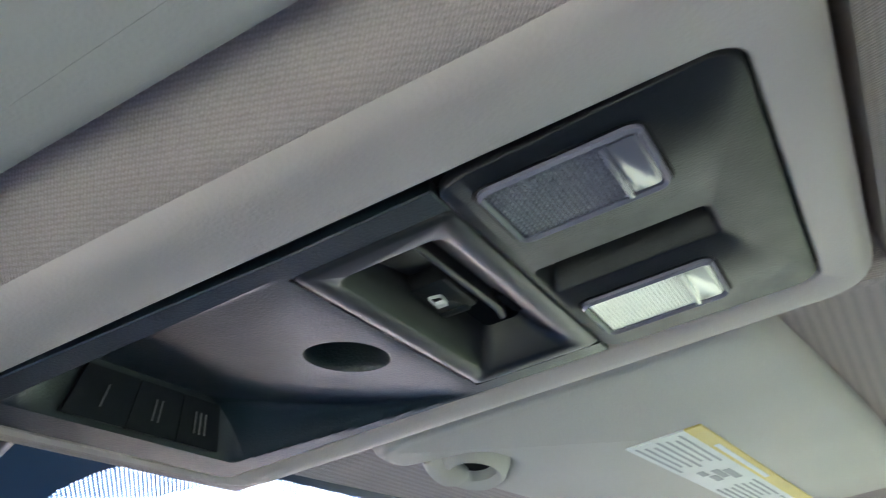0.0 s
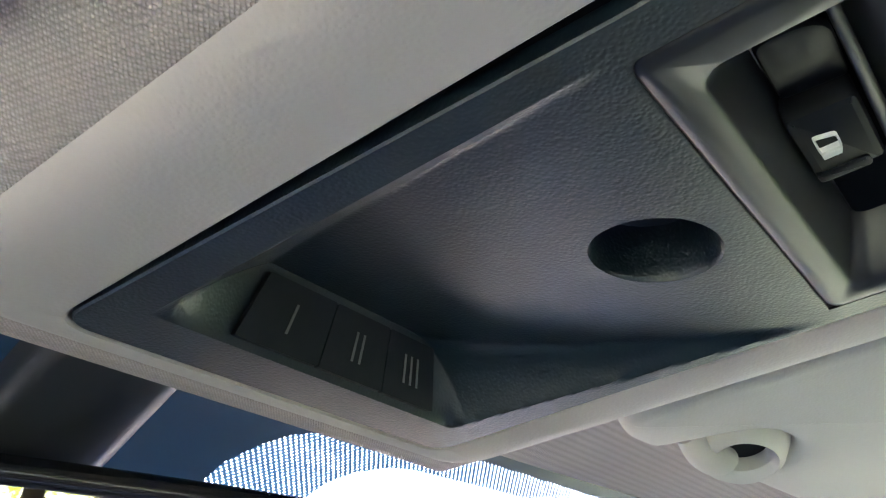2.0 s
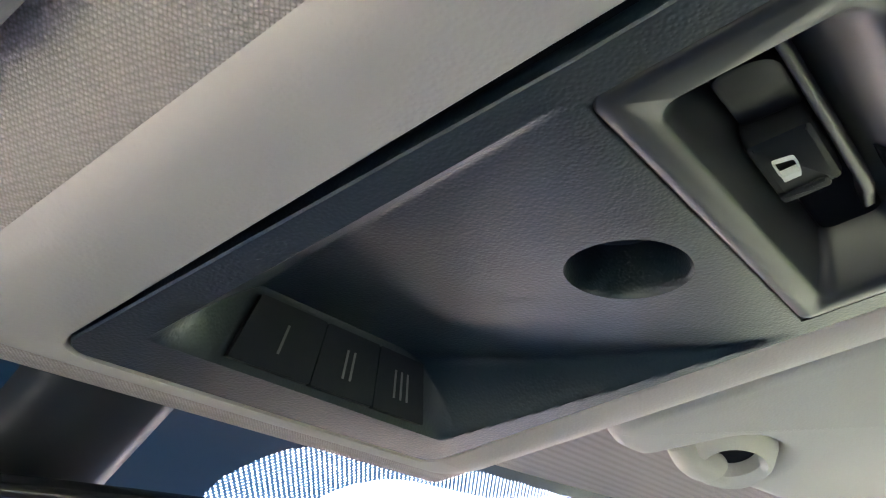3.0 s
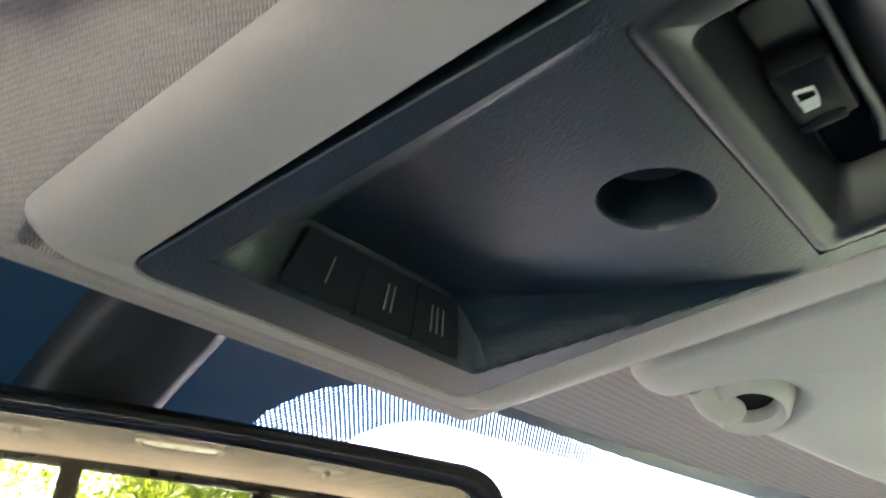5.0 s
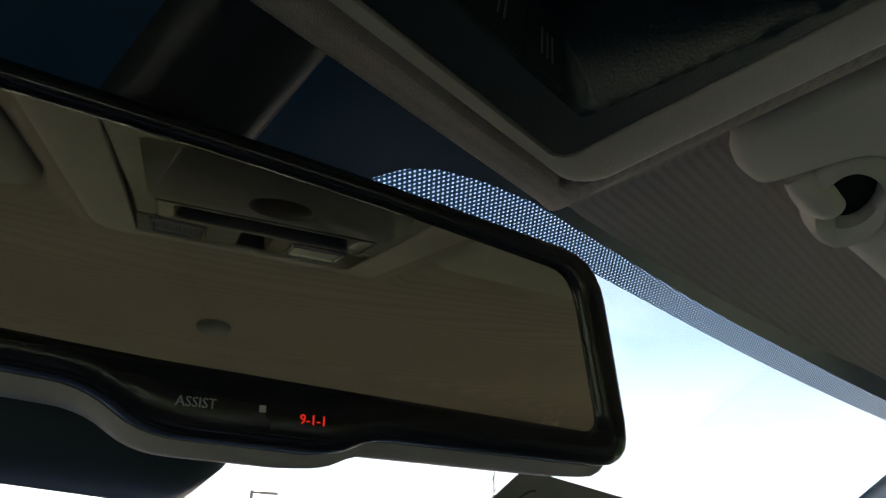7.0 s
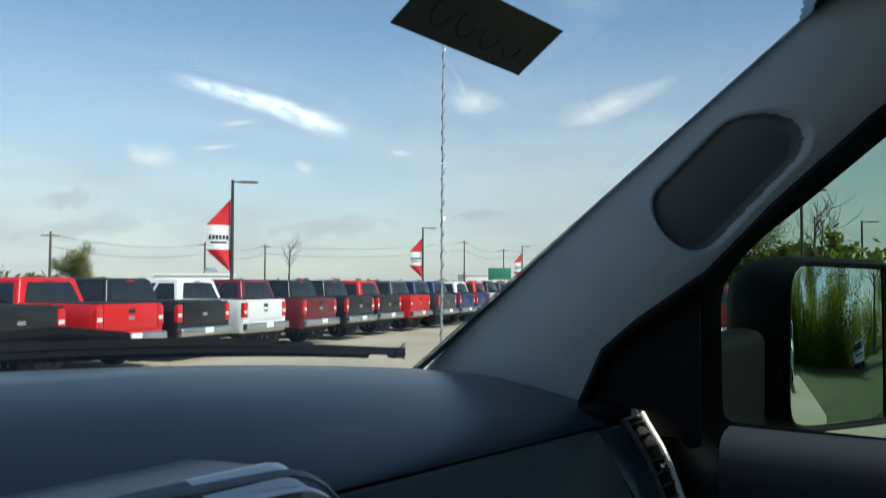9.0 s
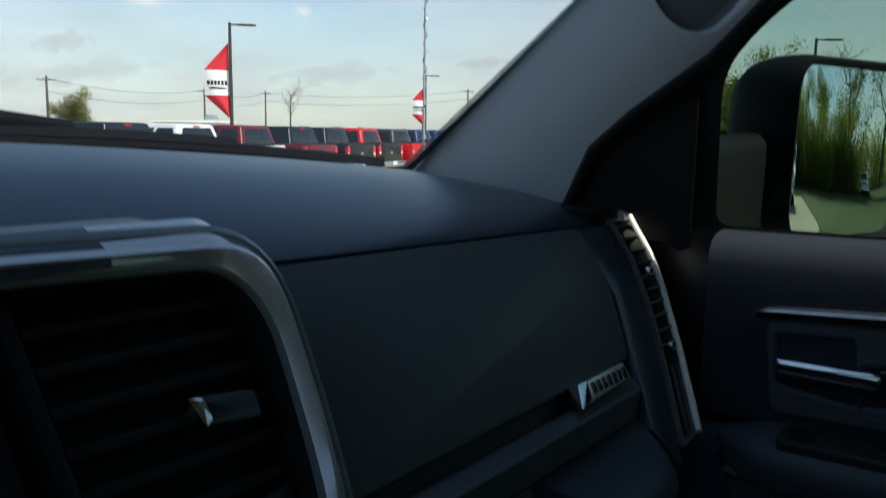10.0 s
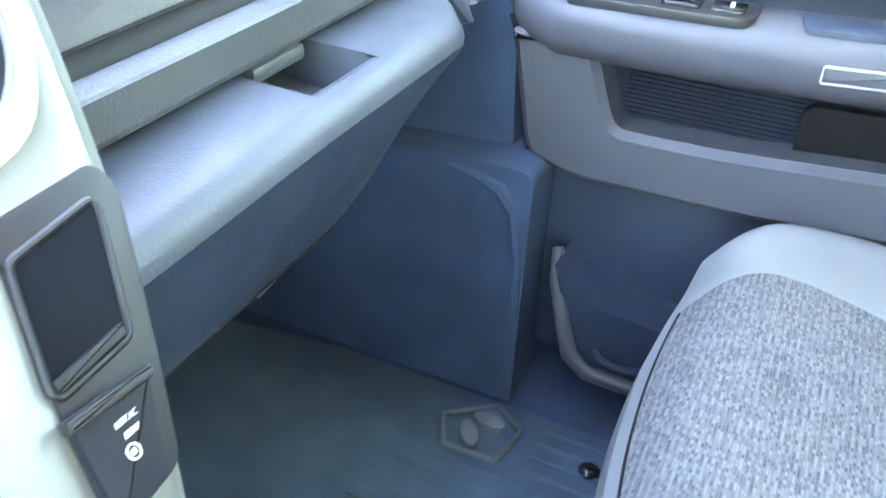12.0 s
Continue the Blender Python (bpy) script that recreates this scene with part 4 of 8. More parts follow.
    part("bezel_seat", ring_frame(rrect(-0.0612, 0.1446, 0.0674, 0.2024, 0.001, n), inset(ob, 0.002), P, -0.0030, -0.0009, 0.0001), M_bin, c)
    # the rear panel with its slot
    outp = rrect(-0.0766, 0.2024, 0.0766, 0.2870, 0.010, 8)
    slot = rrect(-0.0085, 0.2052, 0.0120, 0.2640, 0.0030, 8)
    rings = [[P(*p, -0.004) for p in outp], [P(*p, -0.0006) for p in outp], [P(*p, 0) for p in inset(outp, 0.0007)], [P(*p, 0) for p in inset(slot, -0.0008)],
             [P(*p, -0.0008) for p in slot], [P(p[0], p[1], -0.011) for p in inset(slot, 0.0025)], [P(*p, -0.0115) for p in inset(slot, 0.006)]]
    part("rear_panel", loft(rings, cap=(False, True)), M_black, c, "black grained panel with a finger slot", 50)
    for a0, a1, vv, ml, lab in ((-0.0640, -0.0302, 0.2106, M_lens, "clear ribbed map lamp"), (0.0250, 0.0596, 0.2082, M_lens2, "milky greenish map lamp")):
        fr = rrect(a0, vv, a1, vv + 0.0486, 0.0045, n)
        seat_ = inset(fr, -0.0012)
        part("lamp_gap", ring_frame(seat_, inset(fr, 0.0004), P, -0.002, 0.0003, 0.0001), M_rubber, c)
        lamp = part("map_lamp", ring_frame(fr, inset(fr, 0.0020), P, -0.003, 0.0024, 0.0009), M_lens, c, lab)
        body = inset(fr, 0.0022)
        part("lens", plate(body, P, -0.002, 0.0010, 0.0005), ml, lamp, lab)
        va, vb = vv + 0.0024, vv + 0.0352
        part("lens_rib", plate(rrect(a0 + 0.0022, vb, a1 - 0.0022, vb + 0.0022, 0.0006, 2), P, 0.0009, 0.0026, 0.0007), ml, lamp)
        part("lens_end", plate(rrect(a0 + 0.0032, vb + 0.0028, a1 - 0.0032, vv + 0.0458, 0.0015, 3), P, 0.0009, 0.0017, 0.0006), ml, lamp)
        prisms = []
        if ml is M_lens:
            for i in range(18):
                for j in range(15):
                    q0, p0 = lerp(va, vb, i / 18), lerp(a0 + 0.0026, a1 - 0.0026, j / 15)
                    dv, dx = (vb - va) / 18, (a1 - a0 - 0.0052) / 15
                    q = [P(p0, q0, 0.0010), P(p0 + dx, q0, 0.0010), P(p0 + dx, q0 + dv, 0.0010), P(p0, q0 + dv, 0.0010), P(p0 + dx / 2, q0 + dv / 2, 0.0019)]
                    prisms.append((q, [(0, 1, 4), (1, 2, 4), (2, 3, 4), (3, 0, 4)]))
        else:
            for j in range(22):
                q0, dv = lerp(va, vb, j / 22), (vb - va) / 22
                q = [P(a0 + 0.003, q0, 0.0010), P(a1 - 0.003, q0, 0.0010), P(a1 - 0.003, q0 + dv, 0.0010), P(a0 + 0.003, q0 + dv, 0.0010), P(a0 + 0.003, q0 + dv / 2, 0.0014), P(a1 - 0.003, q0 + dv / 2, 0.0014)]
                prisms.append((q, [(0, 1, 5, 4), (3, 2, 5, 4), (0, 4, 3), (1, 5, 2)]))
        tagged(part("lens_ribbing", join(*prisms), ml, lamp, angle=5), kind="stuff")
    return c


overhead_console()


# ---- inside mirror ----
MIR_O, MIR_U = Vector((0.0002, 0.0833, 1.8063)), Vector((0.9597, -0.2746, 0.0593)).normalized()
MIR_N = Vector((-0.2721, -0.9611, -0.0468)).normalized()
MIR_W = MIR_U.cross(MIR_N) * -1


def inside_mirror():
    c = thing("rear_view_mirror", "black framed rear-view mirror with an assist button strip", "rear-view mirror", at=MIR_O)
    P = lambda u, w, h=0.0: MIR_U * u + MIR_W * w + MIR_N * h
    out = rpoly([(0.1455, -0.0385), (0.1310, 0.0455), (0.0, 0.0535), (-0.140, 0.0570), (-0.160, -0.022), (-0.085, -0.0275), (-0.058, -0.0295), (-0.042, -0.0410), (0.0155, -0.0428), (0.0285, -0.0365)],
                [0.018, 0.020, 0.06, 0.020, 0.018, 0.004, 0.010, 0.012, 0.012, 0.010], 5)
    inn = rpoly([(0.1280, -0.0265), (0.1165, 0.0358), (0.0, 0.0445), (-0.130, 0.0475), (-0.146, -0.0132), (-0.085, -0.0180), (-0.058, -0.0198), (-0.042, -0.0208), (0.0155, -0.0228), (0.0285, -0.0232)],
                [0.009, 0.012, 0.06, 0.012, 0.009, 0.001, 0.001, 0.001, 0.001, 0.001], 5)
    rings = []
    for pts, h in ((out, -0.006), (out, -0.001), (inset(out, 0.0015), 0.0018), (inset(out, 0.004), 0.003), (inset(inn, -0.002), 0.003), (inn, 0.0008), (inn, -0.001)):
        rings.append([P(*p, h) for p in pts])
    part("frame", loft(rings, cap=(False, False)), M_gloss, c, "black rounded frame", 50)
    part("mirror_glass", loft([[P(*p, 0.0) for p in inn], [P(*p, -0.002) for p in inn]]), M_mirror, c, "tinted silver mirror glass")
    back = [[P(*p, -0.005) for p in inset(out, 0.0012)]]
    for s, h in ((0.99, -0.010), (0.93, -0.022), (0.80, -0.030), (0.5, -0.034)):
        back.append([P(p[0] * s - 0.01 * (1 - s), p[1] * s - 0.006 * min(1, (1 - s) * 30 + 0.4), h) for p in out])
    part("back_shell", loft(back), M_beige, c, "grey-beige back shell", 60)
    part("assist_letters", text_mesh("ASSIST", 0.0040, lambda x, y, h: P(-0.0303 + x, -0.0318 + y, 0.0031 + h)), M_grey_print, c, "pale printed letters")
    part("emergency_letters", text_mesh("9-1-1", 0.0042, lambda x, y, h: P(0.0055 + x, -0.0334 + y, 0.0031 + h)), M_red_glow, c, "dim red lit digits")
    part("sensor_mark", plate([(-0.0118, -0.0325), (-0.0098, -0.0325), (-0.0098, -0.0305), (-0.0118, -0.0305)], P, 0.0028, 0.0033, 0.0001), M_grey_print, c)
    # stem to the glass
    stem = [MIR_N * -0.03, MIR_N * -0.05 + Vector((0, 0.02, 0.005)), Vector((0, 0.095, 0.004)), Vector((0, 0.115, -0.002))]
    part("stem", tube(stem, [0.016, 0.013, 0.014, 0.020], 14), M_satin, c)
    return c


inside_mirror()


def sensor_housing():
    """The tall black cover behind the mirror, on the windshield."""
    c = thing("sensor_housing", "black plastic sensor housing on the windshield", "sensor housing", at=(0, 0.17, 1.80))
    rings = []
    for y, x, z0, z1, r in ((0.136, 0.034, 1.776, 1.800, 0.011), (0.142, 0.040, 1.764, 1.812, 0.020), (0.160, 0.043, 1.757, 1.820, 0.022), (0.185, 0.044, 1.768, 1.815, 0.02), (0.215, 0.042, 1.785, 1.803, 0.008)):
        rings.append([Vector((px, y - 0.17, pz - 1.80)) for px, pz in rrect(-x - 0.042, z0 - 0.004, x - 0.012, z1, r, 6)])
    part("cover", loft(rings), M_cover_sheen, c, "black cover with rounded edges", 50)
    # narrow channel from the cover up to the header
    sec = [(-0.060, 0.0), (-0.058, 0.010), (-0.053, 0.016), (-0.044, 0.018), (-0.021, 0.018), (-0.014, 0.015), (-0.010, 0.009), (-0.008, 0.0)]
    part("channel", loft([[ws(x, s, -0.003 - h) - c.location for x, h in sec] for s in span(0.055, 0.20, 8)]), M_satin, c, "black channel between cover and header", 60)
    return c


sensor_housing()


# ---- sun visors ----
def visor(sgn=1):
    side = "passenger" if sgn > 0 else "driver"
    c = thing("sun_visor", "grey-beige vinyl sun visor folded up, with a warning label" if sgn > 0 else "grey-beige vinyl sun visor folded up", "sun visor", group="sun visors", at=(sgn * 0.38, -0.12, 1.91))
    off = 0.0 if sgn > 0 else 0.010
    def P(x, y, h):
        return Vector((sgn * (x + off), y, 1.9055 - 0.167 * y - 0.010 * (x - 0.16) - h)) - c.location
    pts = rpoly([(0.124, -0.020), (0.146, -0.004), (0.175, -0.006), (0.180, -0.026), (0.186, -0.052), (0.222, -0.057), (0.246, -0.042), (0.258, -0.018), (0.32, -0.023), (0.43, -0.033), (0.645, -0.075), (0.665, -0.275), (0.41, -0.258), (0.226, -0.236), (0.124, -0.222)],
                [0.014, 0.014, 0.010, 0.008, 0.012, 0.016, 0.012, 0.012, 0.03, 0.05, 0.03, 0.03, 0.05, 0.05, 0.03], 5)
    r = 0.011
    rings = []
    for k in range(-4, 5):
        a = k * math.pi / 8
        rings.append([P(*p, r * math.sin(a)) for p in inset(pts, r * (1 - math.cos(a)))])
    part("body", loft(rings), M_visor, c, "", 60)
    if sgn > 0:
        edge = lambda x, d: (x + 0.15 * (0.048 - d), -0.118 - 0.073 * (x - 0.25) - d)
        part("label", plate([edge(0.25, 0), edge(0.62, 0), edge(0.62, 0.0375), edge(0.25, 0.0375)], P, 0.0105, 0.0122, 0.0002), M_label, c, "white printed warning label")
        part("label_band", plate([edge(0.25, 0.0375), edge(0.62, 0.0375), edge(0.62, 0.048), edge(0.25, 0.048)], P, 0.0105, 0.0122, 0.0002), M_yellow, c, "yellow heading band of the label")
        def bar(x0, x1, d, wd, ml=M_grey_print):
            part("print_bar", plate([edge(x0, d), edge(x1, d), edge(x1, d + wd), edge(x0, d + wd)], P, 0.0112, 0.0125, 0.0001), ml, c)
        for i in range(7):
            d = 0.0035 + i * 0.0047
            for x0, x1 in ((0.256, 0.342), (0.425, 0.505), (0.515, 0.608)):
                bar(x0 + 0.004 * (i % 3), x1 - 0.007 * ((i * 2) % 3), d, 0.0016)
        bar(0.30, 0.43, 0.0405, 0.0035, M_label)
        for x0, x1, d in ((0.356, 0.372, 0.010), (0.378, 0.398, 0.013), (0.362, 0.392, 0.019), (0.370, 0.405, 0.025)):
            bar(x0, x1, d, 0.005)
    # retaining clip at the inner front corner
    k = thing("visor_clip", "light grey plastic visor retaining clip", "visor clip", group="visor clips", at=(sgn * (0.217 + off), -0.034, 1.91))
    Q = lambda x, y, h: Vector((sgn * (x + off), y, 1.9058 - 0.167 * y - h)) - k.location
    oo = [(0.218 + 0.040 * math.cos(a) + 0.006 * math.sin(a), -0.034 + 0.0225 * math.sin(a) + 0.004 * math.cos(a)) for a in [2 * math.pi * i / 40 for i in range(40)]]
    ii = [(0.2105 + 0.0265 * math.cos(a) + 0.006 * math.sin(a), -0.0365 + 0.0148 * math.sin(a) + 0.002 * math.cos(a)) for a in [2 * math.pi * i / 40 for i in range(40)]]
    rings = [[Q(*p, -0.012) for p in oo], [Q(*p, 0.006) for p in oo], [Q(*p, 0.013) for p in inset(oo, 0.003)], [Q(*p, 0.0145) for p in inset(oo, 0.006)], [Q(*p, 0.012) for p in ii], [Q(*p, -0.006) for p in inset(ii, 0.002)], [Q(*p, -0.0075) for p in inset(ii, 0.006)]]
    part("cup", loft(rings, cap=(False, True)), M_visor, k, "", 60)
    # black plate paints the shade inside the cup
    part("cup_hollow", plate(inset(ii, 0.0015), Q, -0.006, 0.0060, 0.0005), M_hollow_shade, k, "black plate painting the shade in the clip hollow")
    part("hook", tube([Q(0.184 + 0.026 * t, -0.022 - 0.008 * t, 0.004 + 0.009 * math.sin(2.2 * t)) for t in span(0, 1, 10)], [0.0035 + 0.0052 * math.sin(math.pi * min(1, 0.2 + 0.72 * t)) for t in span(0, 1, 10)], 16), M_visor, k, "", 70)


visor(1)
visor(-1)


# ---- sticky note on the windshield ----
def note():
    c = thing("paper_card", "grey paper card with faint handwriting stuck on the windshield", "paper card", at=ws(0.38, 0.24))
    o = c.location
    Q = lambda x, s, h: ws(x, s, -0.004 - h) - o
    pts = [(0.302, 0.2145), (0.464, 0.2213), (0.466, 0.2672), (0.303, 0.2585)]
    part("sheet", plate(pts, Q, 0.0, 0.0006, 0.0001), M_card, c)
    for i in range(4):
        x, s0 = 0.336 + i * 0.031, 0.228 + i * 0.0020
        loop = [(x + 0.010 * math.cos(a) + 0.004 * math.sin(a), s0 + 0.011 + 0.011 * math.sin(a)) for a in [2 * math.pi * k / 20 for k in range(16 - i * 2)]]
        part("ink_stroke", tube([Q(*p, 0.0012) for p in loop], 0.0009, 5), M_ink, c)


note()


# ---- dashboard ----
def dash():
    c = thing("dashboard", "dark slate grained dashboard", "dashboard", at=(0, 0.4, 1.40))
    o = c.location
    # top pad: profile in (y, z) swept across; the rear lip rolls over
    prof = [(0.80, 1.428), (0.74, 1.440), (0.68, 1.447), (0.62, 1.452), (0.55, 1.4545), (0.48, 1.455), (0.40, 1.4540), (0.36, 1.4518), (0.332, 1.4488), (0.312, 1.4450), (0.298, 1.4405), (0.288, 1.4355), (0.2815, 1.4310), (0.2788, 1.4280), (0.2800, 1.4255), (0.285, 1.4240), (0.30, 1.4235)]
    def f(i, x):
        y, z = prof[int(i)]
        drop = 0.010 * smooth(0.66, 0.82, abs(x)) * smooth(0.6, 0.35, y)
        back = 0.008 * smooth(0.60, 0.80, abs(x)) * smooth(0.5, 0.28, y)
        z += (0.0666 - 0.078 * x * x) * smooth(0.265, 0.535, y) + table((0.28, 0.67, 0.8), (0.019, 0.0095, 0.006), abs(x)) * smooth(0.6, 0.3, y)
        return Vector((x, y + back - 0.03 * (abs(x) / 0.8) ** 2 * smooth(0.5, 0.8, y), z - drop)) - o
    part("top_pad", grid(f, list(range(len(prof))), span(-0.875, 0.875, 70)), M_dash, c, "dark blue-grey soft top pad", 60)
    # dark fillers between the pad's ends and the door seals
    for sx in (-1, 1):
        fill = rpoly([(0.705, 0.300), (0.735, 0.281), (0.870, 0.281), (0.870, 0.42), (0.765, 0.42)], 0.012, 3)
        part("end_filler", plate(fill, lambda x, y, h, sx=sx: Vector((sx * x, y, 1.430 + h)) - o, 0.0, 0.0225, 0.006), M_rubber, c, "black filler beside the pad")
    # lower body under glovebox and behind everything
    low = [(0.292, 1.430), (0.23, 1.34), (0.215, 1.26), (0.21, 1.255), (0.28, 1.14), (0.40, 1.11), (0.80, 1.09), (0.80, 1.43)]
    part("body", loft([[Vector((x, y, z)) - o for y, z in low] for x in (-0.76, 0.76)]), M_groove, c)
    # glovebox door: face leans back, two raised strips below it
    gp = lambda z: 0.277 - 0.60 * (1.440 - z)
    def G(x, z, h):
        return Vector((x, gp(z) - h * 0.86, z + h * 0.51)) - o
    pts = rpoly([(0.262, 1.4450), (0.678, 1.4360), (0.680, 1.384), (0.659, 1.3180), (0.246, 1.3115)], [0.004, 0.010, 0.02, 0.006, 0.003], 4)
    def Gc(x, z, h):
        return G(x, z, h + 0.0015 + 0.004 * max(0, math.sin(math.pi * (1.446 - z) / 0.124)))
    gl = part("glovebox_door", plate(pts, Gc, -0.02, 0.0, 0.003), M_glove, c, "grey-green grained glovebox door")
    part("dark_band", plate([(0.246, 1.318), (0.654, 1.324), (0.648, 1.298), (0.246, 1.294)], G, -0.025, -0.012, 0.001), M_band, c, "dark recessed band below the glovebox")
    # bevelled strip: a narrow facet that faces up, a broad one below it
    def right_end(z):
        return table((1.270, 1.282, 1.293, 1.303), (0.623, 0.635, 0.646, 0.650), z)
    lines = [(1.3030, -0.016), (1.3030, -0.0030), (1.3012, 0.0000), (1.2942, 0.0072), (1.2920, 0.0080), (1.2755, -0.0050), (1.2735, -0.0085), (1.2725, -0.024)]
    part("lower_strip", loft([[G(lerp(0.244, right_end(z), u), z - 0.003 * (1 - u), h * (1 if u < 0.995 else 0.55)) for z, h in lines] for u in span(0, 0.985, 10) + [0.996, 1.0]]), M_glove, c, "bevelled strip below the glovebox", 22)
    # badge on the strip: plain chrome shapes
    B = lambda x, z, h: G(x - 0.009, z - 0.003, h)
    b = part("badge", plate(rpoly([(0.546, 1.3195), (0.634, 1.3205), (0.636, 1.3075), (0.548, 1.3045)], 0.002, 3), B, 0.0, 0.0105, 0.001), M_silver, c, "silver badge plate with dark shapes")
    part("badge_emblem", plate(rpoly([(0.535, 1.3025), (0.545, 1.3205), (0.560, 1.3205), (0.555, 1.3035)], 0.002, 3), B, 0.002, 0.0135, 0.002), M_chrome, b)
    for i in range(7):
        x = 0.5655 + i * 0.0098
        part("badge_bar", plate(rpoly([(x, 1.3085), (x + 0.0062, 1.3088), (x + 0.0067, 1.3175), (x + 0.0005, 1.3172)], 0.001, 2), B, 0.008, 0.0115, 0.0004), M_gloss, b)
    # shelf with an open tray, rolled front edge, knee panel
    sp = [(0.215, 1.262), (0.200, 1.2625), (0.150, 1.2615), (0.130, 1.2605), (0.120, 1.2565), (0.1145, 1.248), (0.1125, 1.241), (0.1160, 1.229), (0.128, 1.202), (0.147, 1.160), (0.160, 1.131), (0.167, 1.119), (0.180, 1.121), (0.30, 1.140)]
    def sf(i, x):
        y, z = sp[int(i)]
        e = smooth(0.56, 0.69, x)
        if z < 1.235:
            z = lerp(z, 1.236, smooth(0.40, 0.67, x) ** 1.9)
        return Vector((x, y + 0.088 * e * (1 if i > 1 else 0.25), z + 0.010 * e - 0.004 * smooth(0.40, 0.2, x))) - o
    def shelf(x0, x1, n):
        return grid(sf, list(range(7)), span(x0, x1, n))
    part("shelf", join(shelf(0.18, 0.385, 12), shelf(0.464, 0.70, 14)), M_shelf, c, "dark grained ledge below the glovebox", 60)
    # same skin as the shelf, its falling shade painted as darker navy
    part("knee_panel", grid(sf, list(range(6, len(sp))), span(0.18, 0.70, 32)), M_knee_shade, c, "knee panel, shade below the ledge put into its navy", 60)
    tp = [(0.215, 1.240), (0.20, 1.236), (0.165, 1.232), (0.148, 1.238), (0.140, 1.254), (0.136, 1.2595), (0.130, 1.2605), (0.120, 1.2565), (0.1145, 1.248), (0.1125, 1.241)]
    part("tray", grid(lambda i, x: Vector((x, tp[int(i)][0], tp[int(i)][1] - 0.004 * smooth(0.40, 0.2, x))) - o, list(range(len(tp))), span(0.385, 0.464, 8)), M_shelf, c, "open tray in the ledge", 60)
    for x, xx in ((0.385, 0.395), (0.464, 0.454)):
        part("tray_side", ([Vector(q) - o for q in ((x, 0.215, 1.2625), (x, 0.150, 1.2615), (x, 0.136, 1.259), (xx, 0.142, 1.238), (xx, 0.165, 1.232), (xx, 0.215, 1.238))], [(0, 1, 2, 3, 4, 5)]), M_shelf, c)
    part("release_handle", box(Vector((0.425, 0.196, 1.258)) - o, (0.060, 0.024, 0.012), 0.004), M_glove, c)
    # paler tube paints the light caught along the panel's bottom edge
    part("hush_panel_edge", tube([Vector(q) - o for q in ((0.358, 0.172, 1.112), (0.392, 0.171, 1.117), (0.43, 0.172, 1.122))], 0.0028, 6), M_door, c, "pale line standing in for light caught along the knee edge")
    part("knee_seam", tube([Vector(q) - o for q in ((0.24, 0.1655, 1.120), (0.45, 0.1655, 1.120))], 0.0012, 5), M_rubber, c)
    # right end: column, vent with slats, bright rim
    def V(x, z, h):
        return Vector((x, gp(z) - 0.004 + 0.007 * smooth(1.395, 1.440, z) - h * 0.86, z + h * 0.3)) - o
    def xs(z):
        return table((1.222, 1.245, 1.30, 1.349, 1.40, 1.441), (0.655, 0.671, 0.705, 0.732, 0.748, 0.753), z)
    def xr(z):
        return table((1.222, 1.246, 1.308, 1.37, 1.435), (0.694, 0.711, 0.751, 0.783, 0.800), z) - 0.004
    col = [(0.684, 1.434), (xs(1.434), 1.434)] + [(xs(z), z) for z in span(1.42, 1.235, 8)] + [(0.662, 1.226), (0.652, 1.228), (0.634, 1.262), (0.652, 1.30), (0.682, 1.37)]
    part("end_column", plate(col, V, -0.05, 0.001, 0.003), M_dash, c, "dark end column of the dashboard")
    col = [(xr(z) + 0.002, z) for z in span(1.445, 1.24, 8)] + [(0.722, 1.232), (0.762, 1.30), (0.795, 1.37), (0.812, 1.445)]
    part("end_trim", plate(col, V, -0.05, 0.001, 0.003), M_dash, c, "dark trim outside the vent")
    oo = [(xs(1.438), 1.438), (xr(1.438), 1.438)] + [(xr(z), z) for z in span(1.42, 1.25, 8)] + [(xr(1.24) - 0.004, 1.240), (xs(1.240) + 0.004, 1.238)] + [(xs(z), z) for z in span(1.25, 1.42, 8)]
    vent = part("side_vent", ring_frame(oo, inset(oo, 0.0035), V, -0.01, 0.006, 0.0015), M_champ, c, "tall side air vent with a silver rim")
    rim = [V(xr(z) + 0.001, z, 0.006) for z in span(1.438, 1.242, 16)]
    part("bright_rim", tube(rim, 0.0046, 10), M_rim, vent, "bright silver edge")
    for i in range(10):
        z = 1.430 - i * 0.0125
        part("slat", box((0, 0, 0), (0.040, 0.014, 0.0026), 0.0008, 1), M_door, vent).matrix_local = Matrix.Translation(V((xs(z) + xr(z)) / 2, z, 0.0)) @ pose(0, 0, 0, -25, 0, 0)
    # shade behind the slats, painted as a black plate
    part("vent_back", plate(inset(oo, 0.003), V, -0.03, -0.012, 0.001), M_hollow_shade, vent)
    part("blank_cover", plate([(xs(1.30) + 0.004, 1.300), (xr(1.30) - 0.004, 1.300), (xr(1.245) - 0.004, 1.245), (xs(1.245) + 0.004, 1.245)], V, -0.01, 0.002, 0.002), M_gloss, vent)
    for zz in (1.385, 1.316):
        part("vent_tab", box(V((xs(zz) + xr(zz)) / 2, zz, 0.006), (0.010, 0.012, 0.008), 0.002), M_chrome, vent)
    return c


dash()


